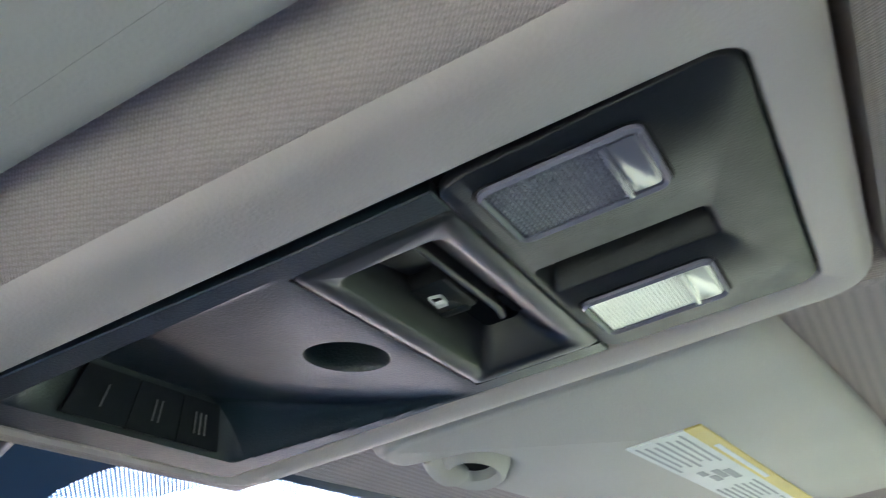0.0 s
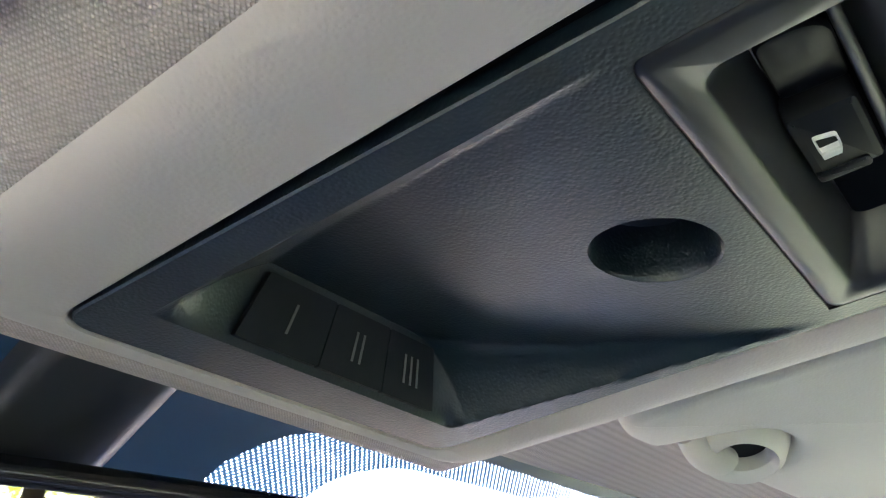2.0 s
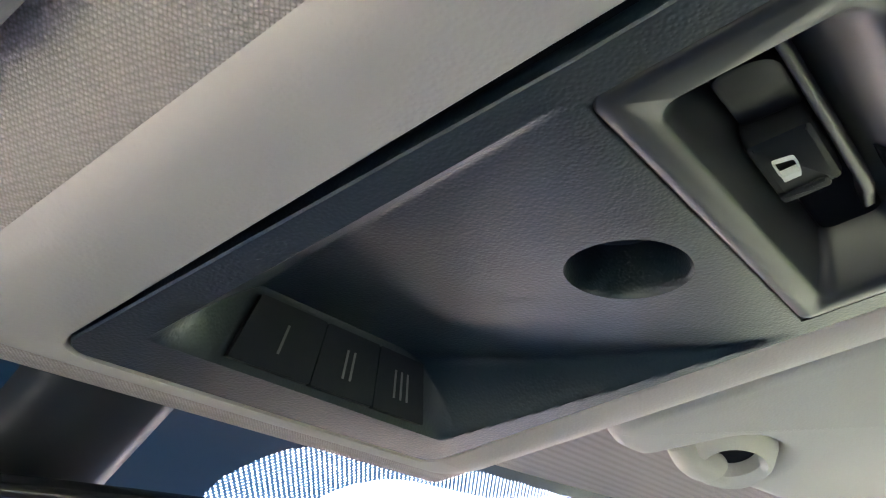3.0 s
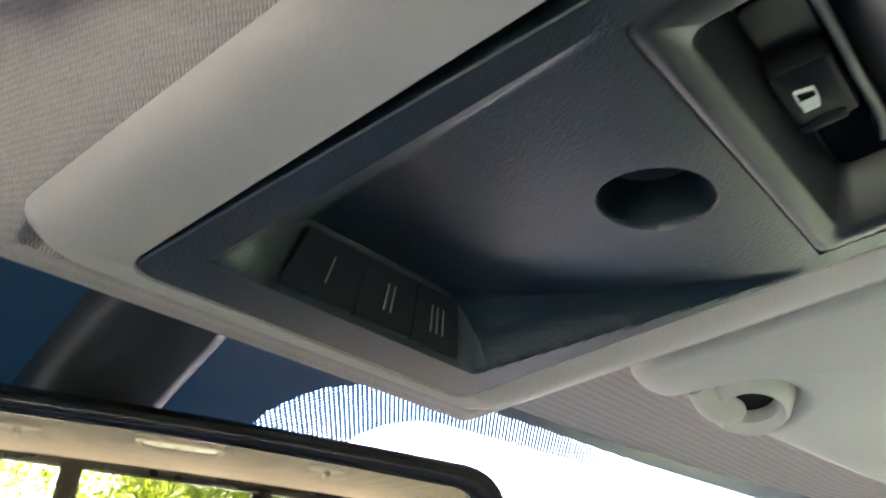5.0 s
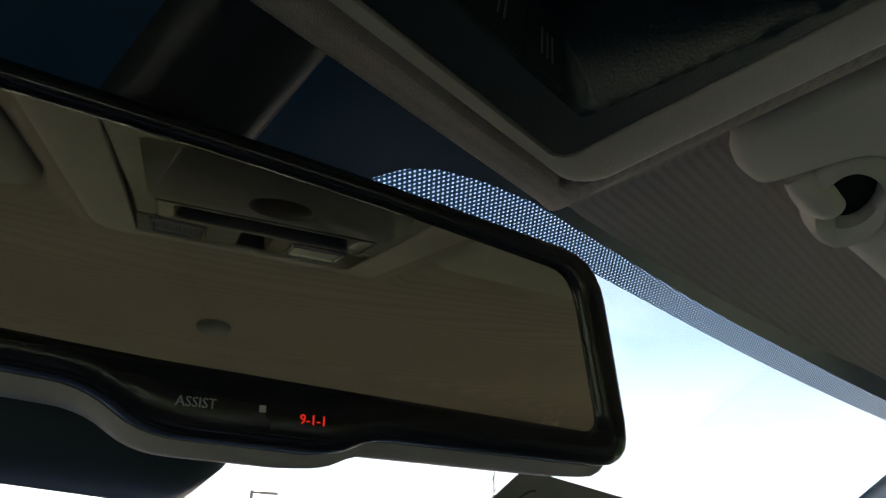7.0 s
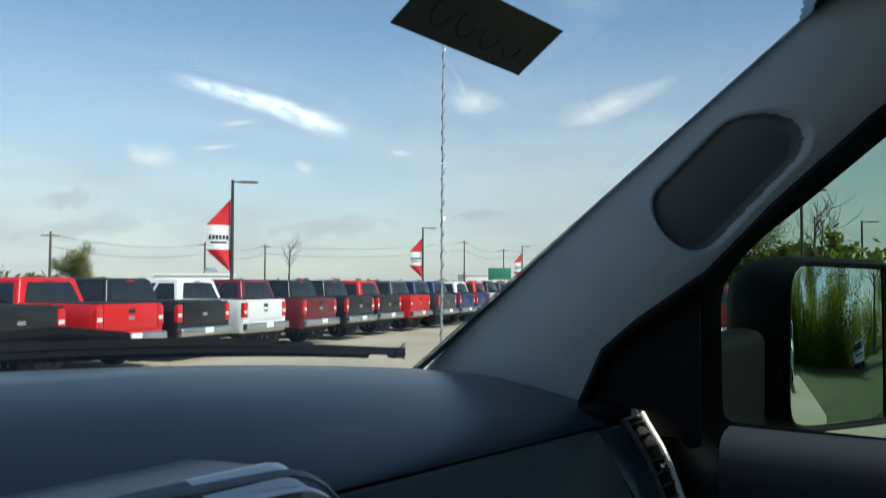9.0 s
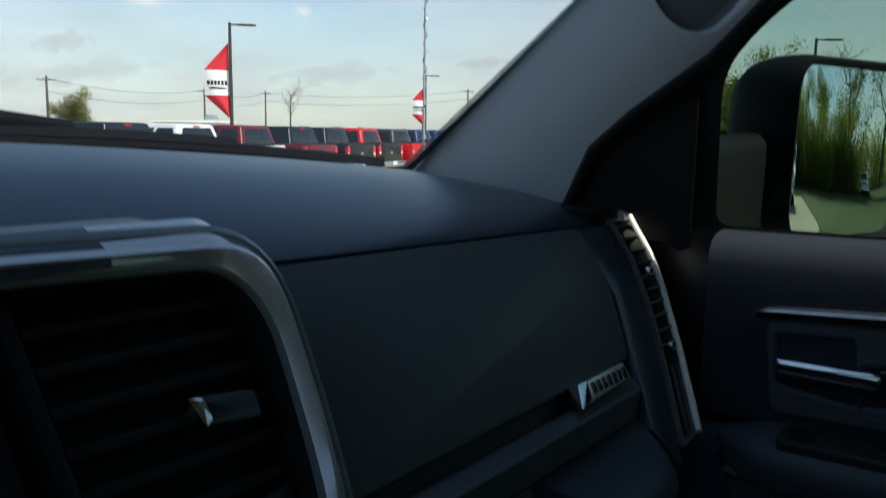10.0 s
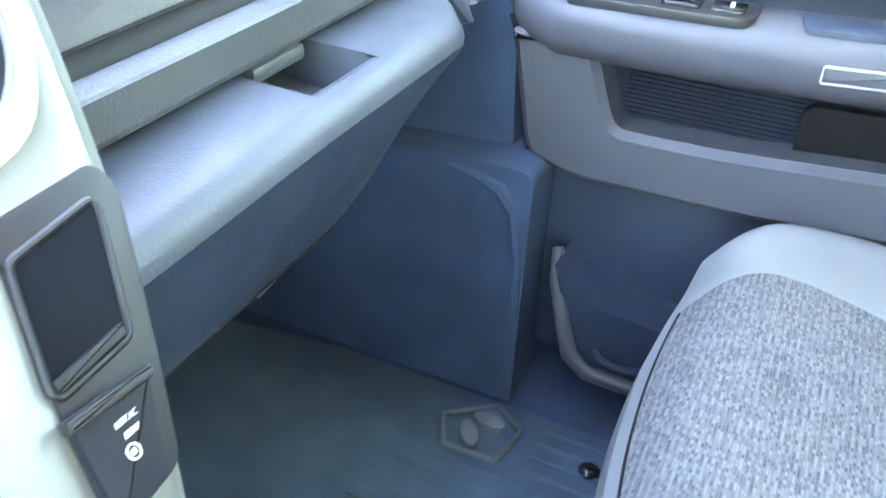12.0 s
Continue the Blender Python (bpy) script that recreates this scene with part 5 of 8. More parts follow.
# ---- centre stack ----
def centre_stack():
    c = thing("centre_stack", "dark centre stack with a wide silver bezel", "centre stack", at=(0, 0.2, 1.36))
    o = c.location
    def S(x, z, h):
        """Leaning face: x across, z up, h out of the face."""
        return Vector((x, 0.24 - 0.764 * (1.45 - z) - h * 0.79, z + h * 0.61)) - o
    def both(pts):
        return pts + [(-x, z) for x, z in reversed(pts)]
    # outer body: lip, cheeks and foot
    outer = rpoly(both([(0.10, 1.482), (0.236, 1.478), (0.259, 1.450), (0.240, 1.365), (0.212, 1.293), (0.186, 1.246), (0.152, 1.196), (0.13, 1.16)]), [0.02, 0.025, 0.03, 0.05, 0.05, 0.05, 0.05, 0.02] * 2, 4)
    inner = rpoly(both([(0.10, 1.455), (0.212, 1.451), (0.227, 1.430), (0.214, 1.375), (0.204, 1.343), (0.184, 1.326), (0.10, 1.316), (0.05, 1.316)]), [0.02, 0.016, 0.02, 0.03, 0.012, 0.012, 0.02, 0.02] * 2, 4)
    rings = [[S(*p, -0.10) for p in outer], [S(*p, -0.004) for p in outer], [S(*p, 0.004) for p in inset(outer, 0.003)], [S(*p, 0.0065) for p in inset(outer, 0.008)]]
    part("outer_rim", loft(rings, cap=(False, False)), M_rimgreen, c, "pale green-grey outer rim", 50)
    top_out = rpoly(both([(0.10, 1.470), (0.228, 1.466), (0.248, 1.446), (0.229, 1.365), (0.214, 1.335), (0.192, 1.312), (0.10, 1.298), (0.05, 1.298)]), [0.02, 0.022, 0.028, 0.03, 0.02, 0.02, 0.02, 0.02] * 2, 4)
    rings = [[S(*p, 0.004) for p in top_out], [S(*p, 0.0095) for p in inset(top_out, 0.002)], [S(*p, 0.0115) for p in inset(top_out, 0.006)], [S(*p, 0.007) for p in inset(inner, -0.006)], [S(*p, 0.0035) for p in inset(inner, -0.0035)]]
    part("bezel", loft(rings, cap=(False, False)), M_silver, c, "satin silver inner bezel", 50)
    part("inner_wall", loft([[S(*p, 0.0035) for p in inset(inner, -0.0035)], [S(*p, 0.000) for p in inset(inner, -0.001)], [S(*p, -0.022) for p in inner]], cap=(False, False)), M_slat, c, "black inner wall of the bezel", 50)
    part("face", ring_frame(inset(outer, 0.0072), inset(inner, -0.003), S, -0.02, 0.0062, 0.001), M_rimgreen, c, "pale green-grey face round the bezel", 50)
    part("recess", plate(inset(inner, -0.002), S, -0.05, -0.022, 0.002), M_rubber, c)
    # right-hand vent: slats, tab, thumbwheel; small switch below
    for i in range(6):
        z = 1.446 - i * 0.0155
        part("slat", plate([(0.108, z), (0.222 - i * 0.002, z), (0.222 - i * 0.002, z - 0.005), (0.108, z - 0.005)], S, -0.022, -0.008, 0.0015), M_slat, c)
    part("vent_divider", plate([(0.098, 1.462), (0.106, 1.462), (0.106, 1.355), (0.098, 1.355)], S, -0.022, -0.004, 0.002), M_slat, c)
    tab = part("vent_tab", plate(rpoly([(0.170, 1.404), (0.206, 1.400), (0.204, 1.388), (0.170, 1.391)], 0.003, 3), S, -0.02, -0.002, 0.002), M_satin, c)
    part("tab_chrome", plate(rpoly([(0.166, 1.4035), (0.175, 1.4025), (0.176, 1.3925), (0.170, 1.390)], 0.002, 3), S, -0.015, -0.0005, 0.002), M_chrome, tab)
    swp = rpoly([(0.10, 1.352), (0.205, 1.360), (0.202, 1.342), (0.184, 1.326), (0.10, 1.320)], 0.004, 3)
    part("switch_panel", plate(swp, S, -0.022, -0.006, 0.001), M_black, c)
    ro = part("rocker", plate(rpoly([(0.156, 1.347), (0.188, 1.3455), (0.184, 1.3345), (0.154, 1.333)], 0.002, 3), S, -0.01, -0.003, 0.001), M_gloss, c)
    part("rocker_edge", plate([(0.157, 1.3475), (0.187, 1.346), (0.187, 1.3450), (0.157, 1.3465)], S, -0.006, -0.0020, 0.0003), M_chrome, ro)
    for z in (1.3425, 1.3395, 1.3365):
        part("mark", plate([(0.1925, z), (0.1975, z), (0.1975, z - 0.001), (0.1925, z - 0.001)], S, -0.007, -0.0055, 0.0001), M_grey_print, c)
    fm = rrect(0.141, 1.3335, 0.148, 1.3415, 0.001, 2)
    part("mark", ring_frame(fm, inset(fm, 0.001), S, -0.007, -0.0055, 0.0001), M_grey_print, c)
    # centre display, dark
    part("display", plate(rrect(-0.09, 1.335, 0.09, 1.455, 0.006, 3), S, -0.03, -0.012, 0.002), M_slat, c)
    # cubby and power outlet in a dark frame
    fo = rpoly([(0.150, 1.297), (0.204, 1.299), (0.207, 1.288), (0.178, 1.240), (0.155, 1.206), (0.118, 1.203), (0.128, 1.240)], [0.006, 0.006, 0.006, 0.03, 0.006, 0.006, 0.03], 4)
    op = part("outlet_panel", plate(fo, S, 0.0, 0.0085, 0.002), M_black, c, "black pocket and power outlet panel")
    cub = rpoly([(0.149, 1.2835), (0.192, 1.2875), (0.169, 1.2485), (0.132, 1.2465)], 0.003, 3)
    part("pocket", ring_frame(inset(cub, -0.003), cub, S, 0.006, 0.0100, 0.001), M_black, op, "dark grey pocket frame")
    # shallow plate, the pocket's depth shade painted black
    part("pocket_inside", plate(cub, S, 0.0070, 0.0088, 0.0002), M_hollow_shade, op)
    part("pocket_lip", plate(rpoly([(0.1335, 1.2505), (0.1690, 1.2525), (0.1680, 1.2480), (0.1325, 1.2462)], 0.001, 2), S, 0.0070, 0.0112, 0.0012), M_black, op, "grey lip along the pocket")
    ol = rpoly([(0.128, 1.2385), (0.165, 1.2355), (0.147, 1.2065), (0.120, 1.205)], 0.003, 3)
    lid = part("outlet_lid", plate(ol, S, 0.006, 0.0125, 0.002), M_button, op, "black power outlet lid")
    part("lid_grip", plate(rpoly([(0.126, 1.2400), (0.166, 1.2375), (0.1645, 1.2335), (0.125, 1.2358)], 0.001, 2), S, 0.008, 0.0155, 0.0015), M_satin, lid)
    ang = radians(-2)
    def T(cx, cz):
        return lambda x, y, h: S(cx + x * math.cos(ang) - y * math.sin(ang) + 0.45 * y, cz + x * math.sin(ang) + y * math.cos(ang), 0.0129 + h)
    part("rating_letters", text_mesh("115V AC", 0.0029, T(0.1450, 1.2290)), M_white, lid, "white printed rating")
    part("rating_letters", text_mesh("150W", 0.0029, T(0.1440, 1.2250)), M_white, lid, "white printed rating")
    rg = [(0.140 + 0.0030 * math.cos(a), 1.2200 + 0.0027 * math.sin(a)) for a in [2 * math.pi * i / 20 for i in range(20)]]
    part("socket_mark", ring_frame(rg, inset(rg, 0.0006), S, 0.0120, 0.0131, 0.0001), M_white, lid)
    part("socket_mark", plate(rrect(0.1390, 1.2190, 0.1410, 1.2210, 0.0005, 2), S, 0.0120, 0.0131, 0.0001), M_white, lid)
    # pedestal down to the floor
    part("pedestal", loft([[Vector((sx * w, y, z)) - o for sx, y in ((-1, 0.35), (1, 0.35), (1, yf), (-1, yf))] for z, w, yf in ((0.751, 0.15, 0.10), (1.00, 0.145, 0.06), (1.18, 0.135, 0.045), (1.25, 0.16, 0.17), (1.45, 0.21, 0.32))]), M_groove, c)
    # hood over the stack
    prof = [(0.2400, 1.4640), (0.2405, 1.4680), (0.2440, 1.4712), (0.2560, 1.4772), (0.2660, 1.4812), (0.2710, 1.4805), (0.275, 1.474)]
    def hood(x0, x1):
        return loft([[Vector((x, y + 0.05 * max(0, abs(x) - 0.21), z - 0.030 * smooth(0.205, 0.258, abs(x)) ** 2)) - o for y, z in prof] for x in span(x0, x1, 16)], closed=False, cap=(False, False))
    part("hood_cap", hood(0.152, 0.252), M_silver, c, "satin silver corner of the hood", 50)
    part("hood_cap", hood(-0.252, -0.152), M_silver, c, "satin silver corner of the hood", 50)
    part("hood_lip", hood(-0.1515, 0.1515), M_dash, c, "dark lip of the hood", 50)
    part("hood", loft([[Vector((x, y, z)) - o for x, y, z in ((-0.240, ya, za), (-0.20, ya, za + 0.010), (0.20, ya, za + 0.010), (0.240, ya, za), (0.25, ya, za - 0.03), (-0.25, ya, za - 0.03))] for ya, za in ((0.273, 1.469), (0.30, 1.470), (0.36, 1.464), (0.42, 1.452))]), M_dash, c, "dark hood over the stack", 50)
    return c


centre_stack()


# ---- passenger door ----
def front_door(sgn=1):
    c = thing("door_1" if sgn > 0 else "door_2", "grey moulded front door panel with armrest and map pocket", "door", kind="structure", at=(sgn * 0.80, -0.3, 1.10))
    o = c.location
    X = lambda x, y, z: Vector((sgn * x, y, z)) - o
    D = lambda base: (lambda y, z, h: X(base - h, y, z))
    # upper panel rolls over at the belt
    prof = [(0.835, 1.432), (0.822, 1.4300), (0.806, 1.4265), (0.796, 1.4210), (0.790, 1.412), (0.787, 1.398), (0.786, 1.37), (0.786, 1.24), (0.800, 1.235)]
    part("upper_panel", grid(lambda i, y: X(prof[int(i)][0], y, prof[int(i)][1] + 0.012 * smooth(0.2, -0.6, y)), list(range(len(prof))), span(0.178, -0.92, 30)), M_doorup, c, "dark grained upper door panel", 60)
    part("front_edge", ([X(0.835, 0.178, 1.432), X(0.806, 0.178, 1.4265), X(0.790, 0.178, 1.412), X(0.786, 0.178, 1.24), X(0.835, 0.178, 1.24)], [(0, 1, 2, 3, 4)]), M_doorup, c)
    # silver spear above the pull
    sp = rpoly([(0.127, 1.3525), (0.112, 1.361), (0.04, 1.3665), (-0.20, 1.381), (-0.62, 1.402), (-0.62, 1.382), (-0.20, 1.353), (-0.080, 1.349), (-0.045, 1.357), (-0.02, 1.3605), (0.06, 1.3570)], [0.004, 0.01, 0.05, 0.1, 0.006, 0.006, 0.05, 0.02, 0.02, 0.02, 0.05], 4)
    part("silver_spear", plate(sp, D(0.787), -0.002, 0.012, 0.004), M_silver, c, "satin silver trim spear")
    part("chrome_line", tube([X(0.779, y, z) for y, z in ((-0.055, 1.3475), (-0.12, 1.3485), (-0.3, 1.357), (-0.62, 1.377))], 0.0022, 6), M_chrome, c)
    # handle bezel, cup, lever
    bz = rpoly([(0.1135, 1.349), (0.02, 1.3545), (-0.035, 1.3505), (-0.070, 1.334), (-0.073, 1.275), (-0.045, 1.256), (0.105, 1.254)], [0.008, 0.03, 0.03, 0.015, 0.02, 0.015, 0.012], 4)
    cup = rpoly([(0.103, 1.336), (0.030, 1.3405), (0.028, 1.314), (-0.03, 1.3225), (-0.035, 1.282), (0.03, 1.2745), (0.10, 1.284)], [0.006, 0.006, 0.003, 0.01, 0.008, 0.02, 0.008], 4)
    part("handle_bezel", ring_frame(bz, cup, D(0.786), -0.002, 0.006, 0.003), M_door, c)
    part("handle_cup", plate(inset(cup, -0.002), D(0.80), 0.0, 0.010, 0.001), M_black, c, "dark recessed handle cup")
    part("cup_tab", plate(rpoly([(0.088, 1.335), (0.036, 1.3385), (0.036, 1.317), (0.088, 1.319)], 0.003, 3), D(0.786), -0.004, -0.001, 0.001), M_door, c)
    lv = rpoly([(0.100, 1.3125), (0.10, 1.302), (0.012, 1.2985), (0.004, 1.300), (0.004, 1.311), (0.012, 1.3135)], [0.002, 0.004, 0.004, 0.003, 0.003, 0.004], 3)
    ring = rpoly([(0.026, 1.3245), (-0.064, 1.3215), (-0.067, 1.268), (0.024, 1.2655)], 0.012, 4)
    part("pivot_border", ring_frame(ring, inset(ring, 0.0022), D(0.786), -0.002, 0.0075, 0.001), M_door, c)
    part("lower_bar", plate(rpoly([(0.100, 1.3005), (0.10, 1.2885), (0.010, 1.2860), (0.006, 1.2985)], 0.003, 3), D(0.786), -0.004, 0.009, 0.003), M_gloss, c, "black lower bar of the handle")
    h = part("door_handle", plate(lv, D(0.786), -0.004, 0.014, 0.004), M_chrome, c, "chrome pull handle")
    part("handle_pivot", plate(rpoly([(0.010, 1.316), (-0.030, 1.3205), (-0.031, 1.2835), (0.006, 1.2845)], 0.005, 3), D(0.786), -0.004, 0.010, 0.003), M_gloss, h)
    part("insert", plate(rpoly([(-0.078, 1.343), (-0.62, 1.37), (-0.62, 1.30), (-0.078, 1.2785)], 0.005, 3), D(0.786), -0.002, 0.004, 0.002), M_dash, c, "soft grey door insert")
    part("pull_line", tube([X(0.776, y, z) for y, z in ((-0.048, 1.268), (-0.07, 1.2705), (-0.16, 1.2745), (-0.45, 1.29))], 0.0036, 8), M_silver, c, "silver line above the armrest")
    # armrest
    ar = [(0.788, 1.2445), (0.765, 1.2455), (0.735, 1.2435), (0.720, 1.2390), (0.7125, 1.2315), (0.711, 1.2205), (0.714, 1.2045), (0.724, 1.1925), (0.742, 1.182), (0.788, 1.177)]
    def af(i, y):
        x, z = ar[int(i)]
        t = smooth(0.162, 0.09, y)
        x = lerp(0.787, x, 0.25 + 0.75 * t) if y > 0.09 else x
        rise = 0.018 * smooth(0.0, -0.5, y)
        return X(x, y + 0.0, lerp(1.212, z, 0.5 + 0.5 * t) + rise)
    part("armrest", grid(af, list(range(len(ar))), [0.166, 0.160, 0.150, 0.135, 0.115, 0.09] + span(0.06, -0.60, 18)), M_door, c, "padded grey armrest", 60)
    A = lambda y, x, h: X(x, y, 1.2445 + 0.03 * max(0, 0.0 - y) * 1.2 + h)
    sw = rpoly([(0.081, 0.719), (0.085, 0.772), (-0.086, 0.774), (-0.083, 0.722)], [0.008, 0.008, 0.016, 0.016], 5)
    pad = part("switch_pad", plate(sw, A, -0.006, 0.003, 0.0015), M_satin, c, "black window switch pad")
    part("pad_tray", plate(rpoly([(0.072, 0.729), (0.074, 0.764), (0.004, 0.764), (0.004, 0.730)], 0.004, 3), A, 0.002, 0.0035, 0.0004), M_rubber, pad)
    part("window_switch", plate(rpoly([(-0.002, 0.731), (-0.002, 0.764), (-0.036, 0.764), (-0.036, 0.731)], 0.004, 3), A, 0.002, 0.008, 0.002), M_gloss, pad)
    part("lock_switch", plate(rpoly([(-0.044, 0.733), (-0.044, 0.762), (-0.074, 0.762), (-0.074, 0.733)], 0.004, 3), A, 0.002, 0.006, 0.002), M_gloss, pad)
    for y in (-0.020, -0.026, -0.060):
        part("switch_mark", plate([(y, 0.742), (y, 0.750), (y - 0.0035, 0.750), (y - 0.0035, 0.742)], A, 0.004, 0.0084, 0.0002), M_white, pad)
    part("pull_cup", plate(rpoly([(-0.125, 0.728), (-0.118, 0.768), (-0.34, 0.768), (-0.34, 0.728)], 0.008, 3), A, -0.006, 0.0012, 0.0006), M_groove, c, "pull cup in the armrest")
    rf = rpoly([(-0.146, 1.2275), (-0.215, 1.232), (-0.215, 1.216), (-0.146, 1.2115)], 0.003, 3)
    re = part("reflector", ring_frame(rf, inset(rf, 0.002), D(0.7115), -0.004, 0.003, 0.001), M_pillar, c)
    part("reflector_lens", plate(inset(rf, 0.002), D(0.7115), -0.004, 0.0015, 0.0005), M_door, re)
    # lower panel with the long pocket
    lo = rpoly([(0.139, 1.198), (0.112, 1.066), (0.060, 1.052), (-0.10, 1.052), (-0.35, 1.066), (-0.80, 1.075), (-0.80, 1.21), (-0.2, 1.20)], [0.004, 0.02, 0.02, 0.05, 0.05, 0.02, 0.01, 0.02], 4)
    pk = rpoly([(0.050, 1.188), (0.026, 1.123), (0.015, 1.116), (-0.08, 1.117), (-0.30, 1.135), (-0.55, 1.145), (-0.55, 1.21), (-0.12, 1.192)], [0.006, 0.012, 0.006, 0.05, 0.05, 0.01, 0.01, 0.02], 4)
    part("lower_panel", ring_frame(lo, pk, D(0.757), -0.03, 0.017, 0.008), M_door, c, "grey moulded lower door panel")
    # shallow back and ribs, a deep pocket's shade put into their colour
    part("pocket_back", plate(inset(pk, -0.01), D(0.80), 0.0, 0.012, 0.001), M_pocket_shade, c)
    for i in range(16):
        z = 1.1915 - i * 0.0048
        part("pocket_rib", box(X(0.7865, -0.11, z), (0.003, 0.27, 0.0022)), M_pocket_shade, c)
    part("pocket_flap", plate(rpoly([(-0.142, 1.160), (-0.150, 1.168), (-0.36, 1.176), (-0.36, 1.110), (-0.142, 1.110)], 0.004, 3), D(0.785), 0.0, 0.012, 0.002), M_rubber, c, "black pocket insert")
    # dark lower moulding with a bottle holder
    bo = rpoly([(0.116, 1.064), (0.10, 0.80), (-0.80, 0.80), (-0.80, 1.074), (-0.35, 1.064), (-0.10, 1.05), (0.06, 1.05)], 0.01, 3)
    part("lower_moulding", plate(bo, D(0.775), -0.03, 0.004, 0.002), M_groove, c, "dark lower door moulding")
    def lip(r):
        return tube([X(0.745, 0.062, 0.962), X(0.722, 0.052, 0.935), X(0.708, 0.035, 0.885), X(0.702, 0.022, 0.855), X(0.700, 0.0, 0.838), X(0.702, -0.05, 0.834), X(0.702, -0.25, 0.836)], r, 10)
    part("bottle_holder_lip", lip([0.007, 0.009, 0.009, 0.010, 0.010, 0.009, 0.008]), M_door, c, "grey lip of the bottle holder")
    part("bottle_holder", loft([[X(x, y, z) for y, z in ((0.055, 0.96), (0.015, 0.83), (-0.25, 0.83), (-0.25, 0.90), (0.0, 0.92))] for x in (0.775, 0.712)], cap=(False, True)), M_groove, c)
    rg = [(X(0.725 + 0.030 * math.cos(a), -0.035 + 0.034 * math.sin(a), 0.862)) for a in [2 * math.pi * i / 24 for i in range(25)]]
    part("bottle_ring", tube(rg, 0.004, 6), M_groove, c)
    part("panel_seam", tube([X(0.752, 0.143, 1.21), X(0.752, 0.136, 1.19), X(0.752, 0.110, 1.064)], 0.0022, 6), M_rubber, c)


front_door(1)
front_door(-1)


def kick_panel():
    c = thing("kick_panel", "dark kick panel with a raised step moulding", "kick panel", kind="structure", at=(0.72, 0.2, 0.8))
    o = c.location
    X = lambda x, y, z: Vector((x, y, z)) - o
    part("moulding", loft([[X(x, y, z) for y, z in rpoly([(0.085, 0.752), (0.085, 1.070), (0.20, 1.067), (0.45, 1.05), (0.62, 0.90), (0.66, 0.752)], [0.004, 0.022, 0.03, 0.1, 0.08, 0.004], 5)] for x in (0.79, 0.72, 0.708, 0.700)]), M_carpet, c, "dark grained moulding", 50)
    part("upper_panel", loft([[X(0.752, 0.128, 1.05), X(0.752, 0.136, 1.19), X(0.752, 0.146, 1.225), X(0.740, 0.46, 1.225), X(0.740, 0.46, 1.05)], [X(0.80, 0.128, 1.05), X(0.80, 0.136, 1.19), X(0.80, 0.146, 1.225), X(0.80, 0.46, 1.225), X(0.80, 0.46, 1.05)]]), M_carpet, c, "dark navy panel above the step moulding")
    edge = [X(0.706, 0.200, 1.06), X(0.702, 0.15, 1.052), X(0.700, 0.122, 1.043), X(0.699, 0.104, 1.020), X(0.699, 0.095, 0.96), X(0.699, 0.089, 0.885)]
    part("raised_edge", tube(edge, [0.004, 0.007, 0.009, 0.009, 0.007, 0.003], 8), M_carpet, c, "raised edge")


kick_panel()


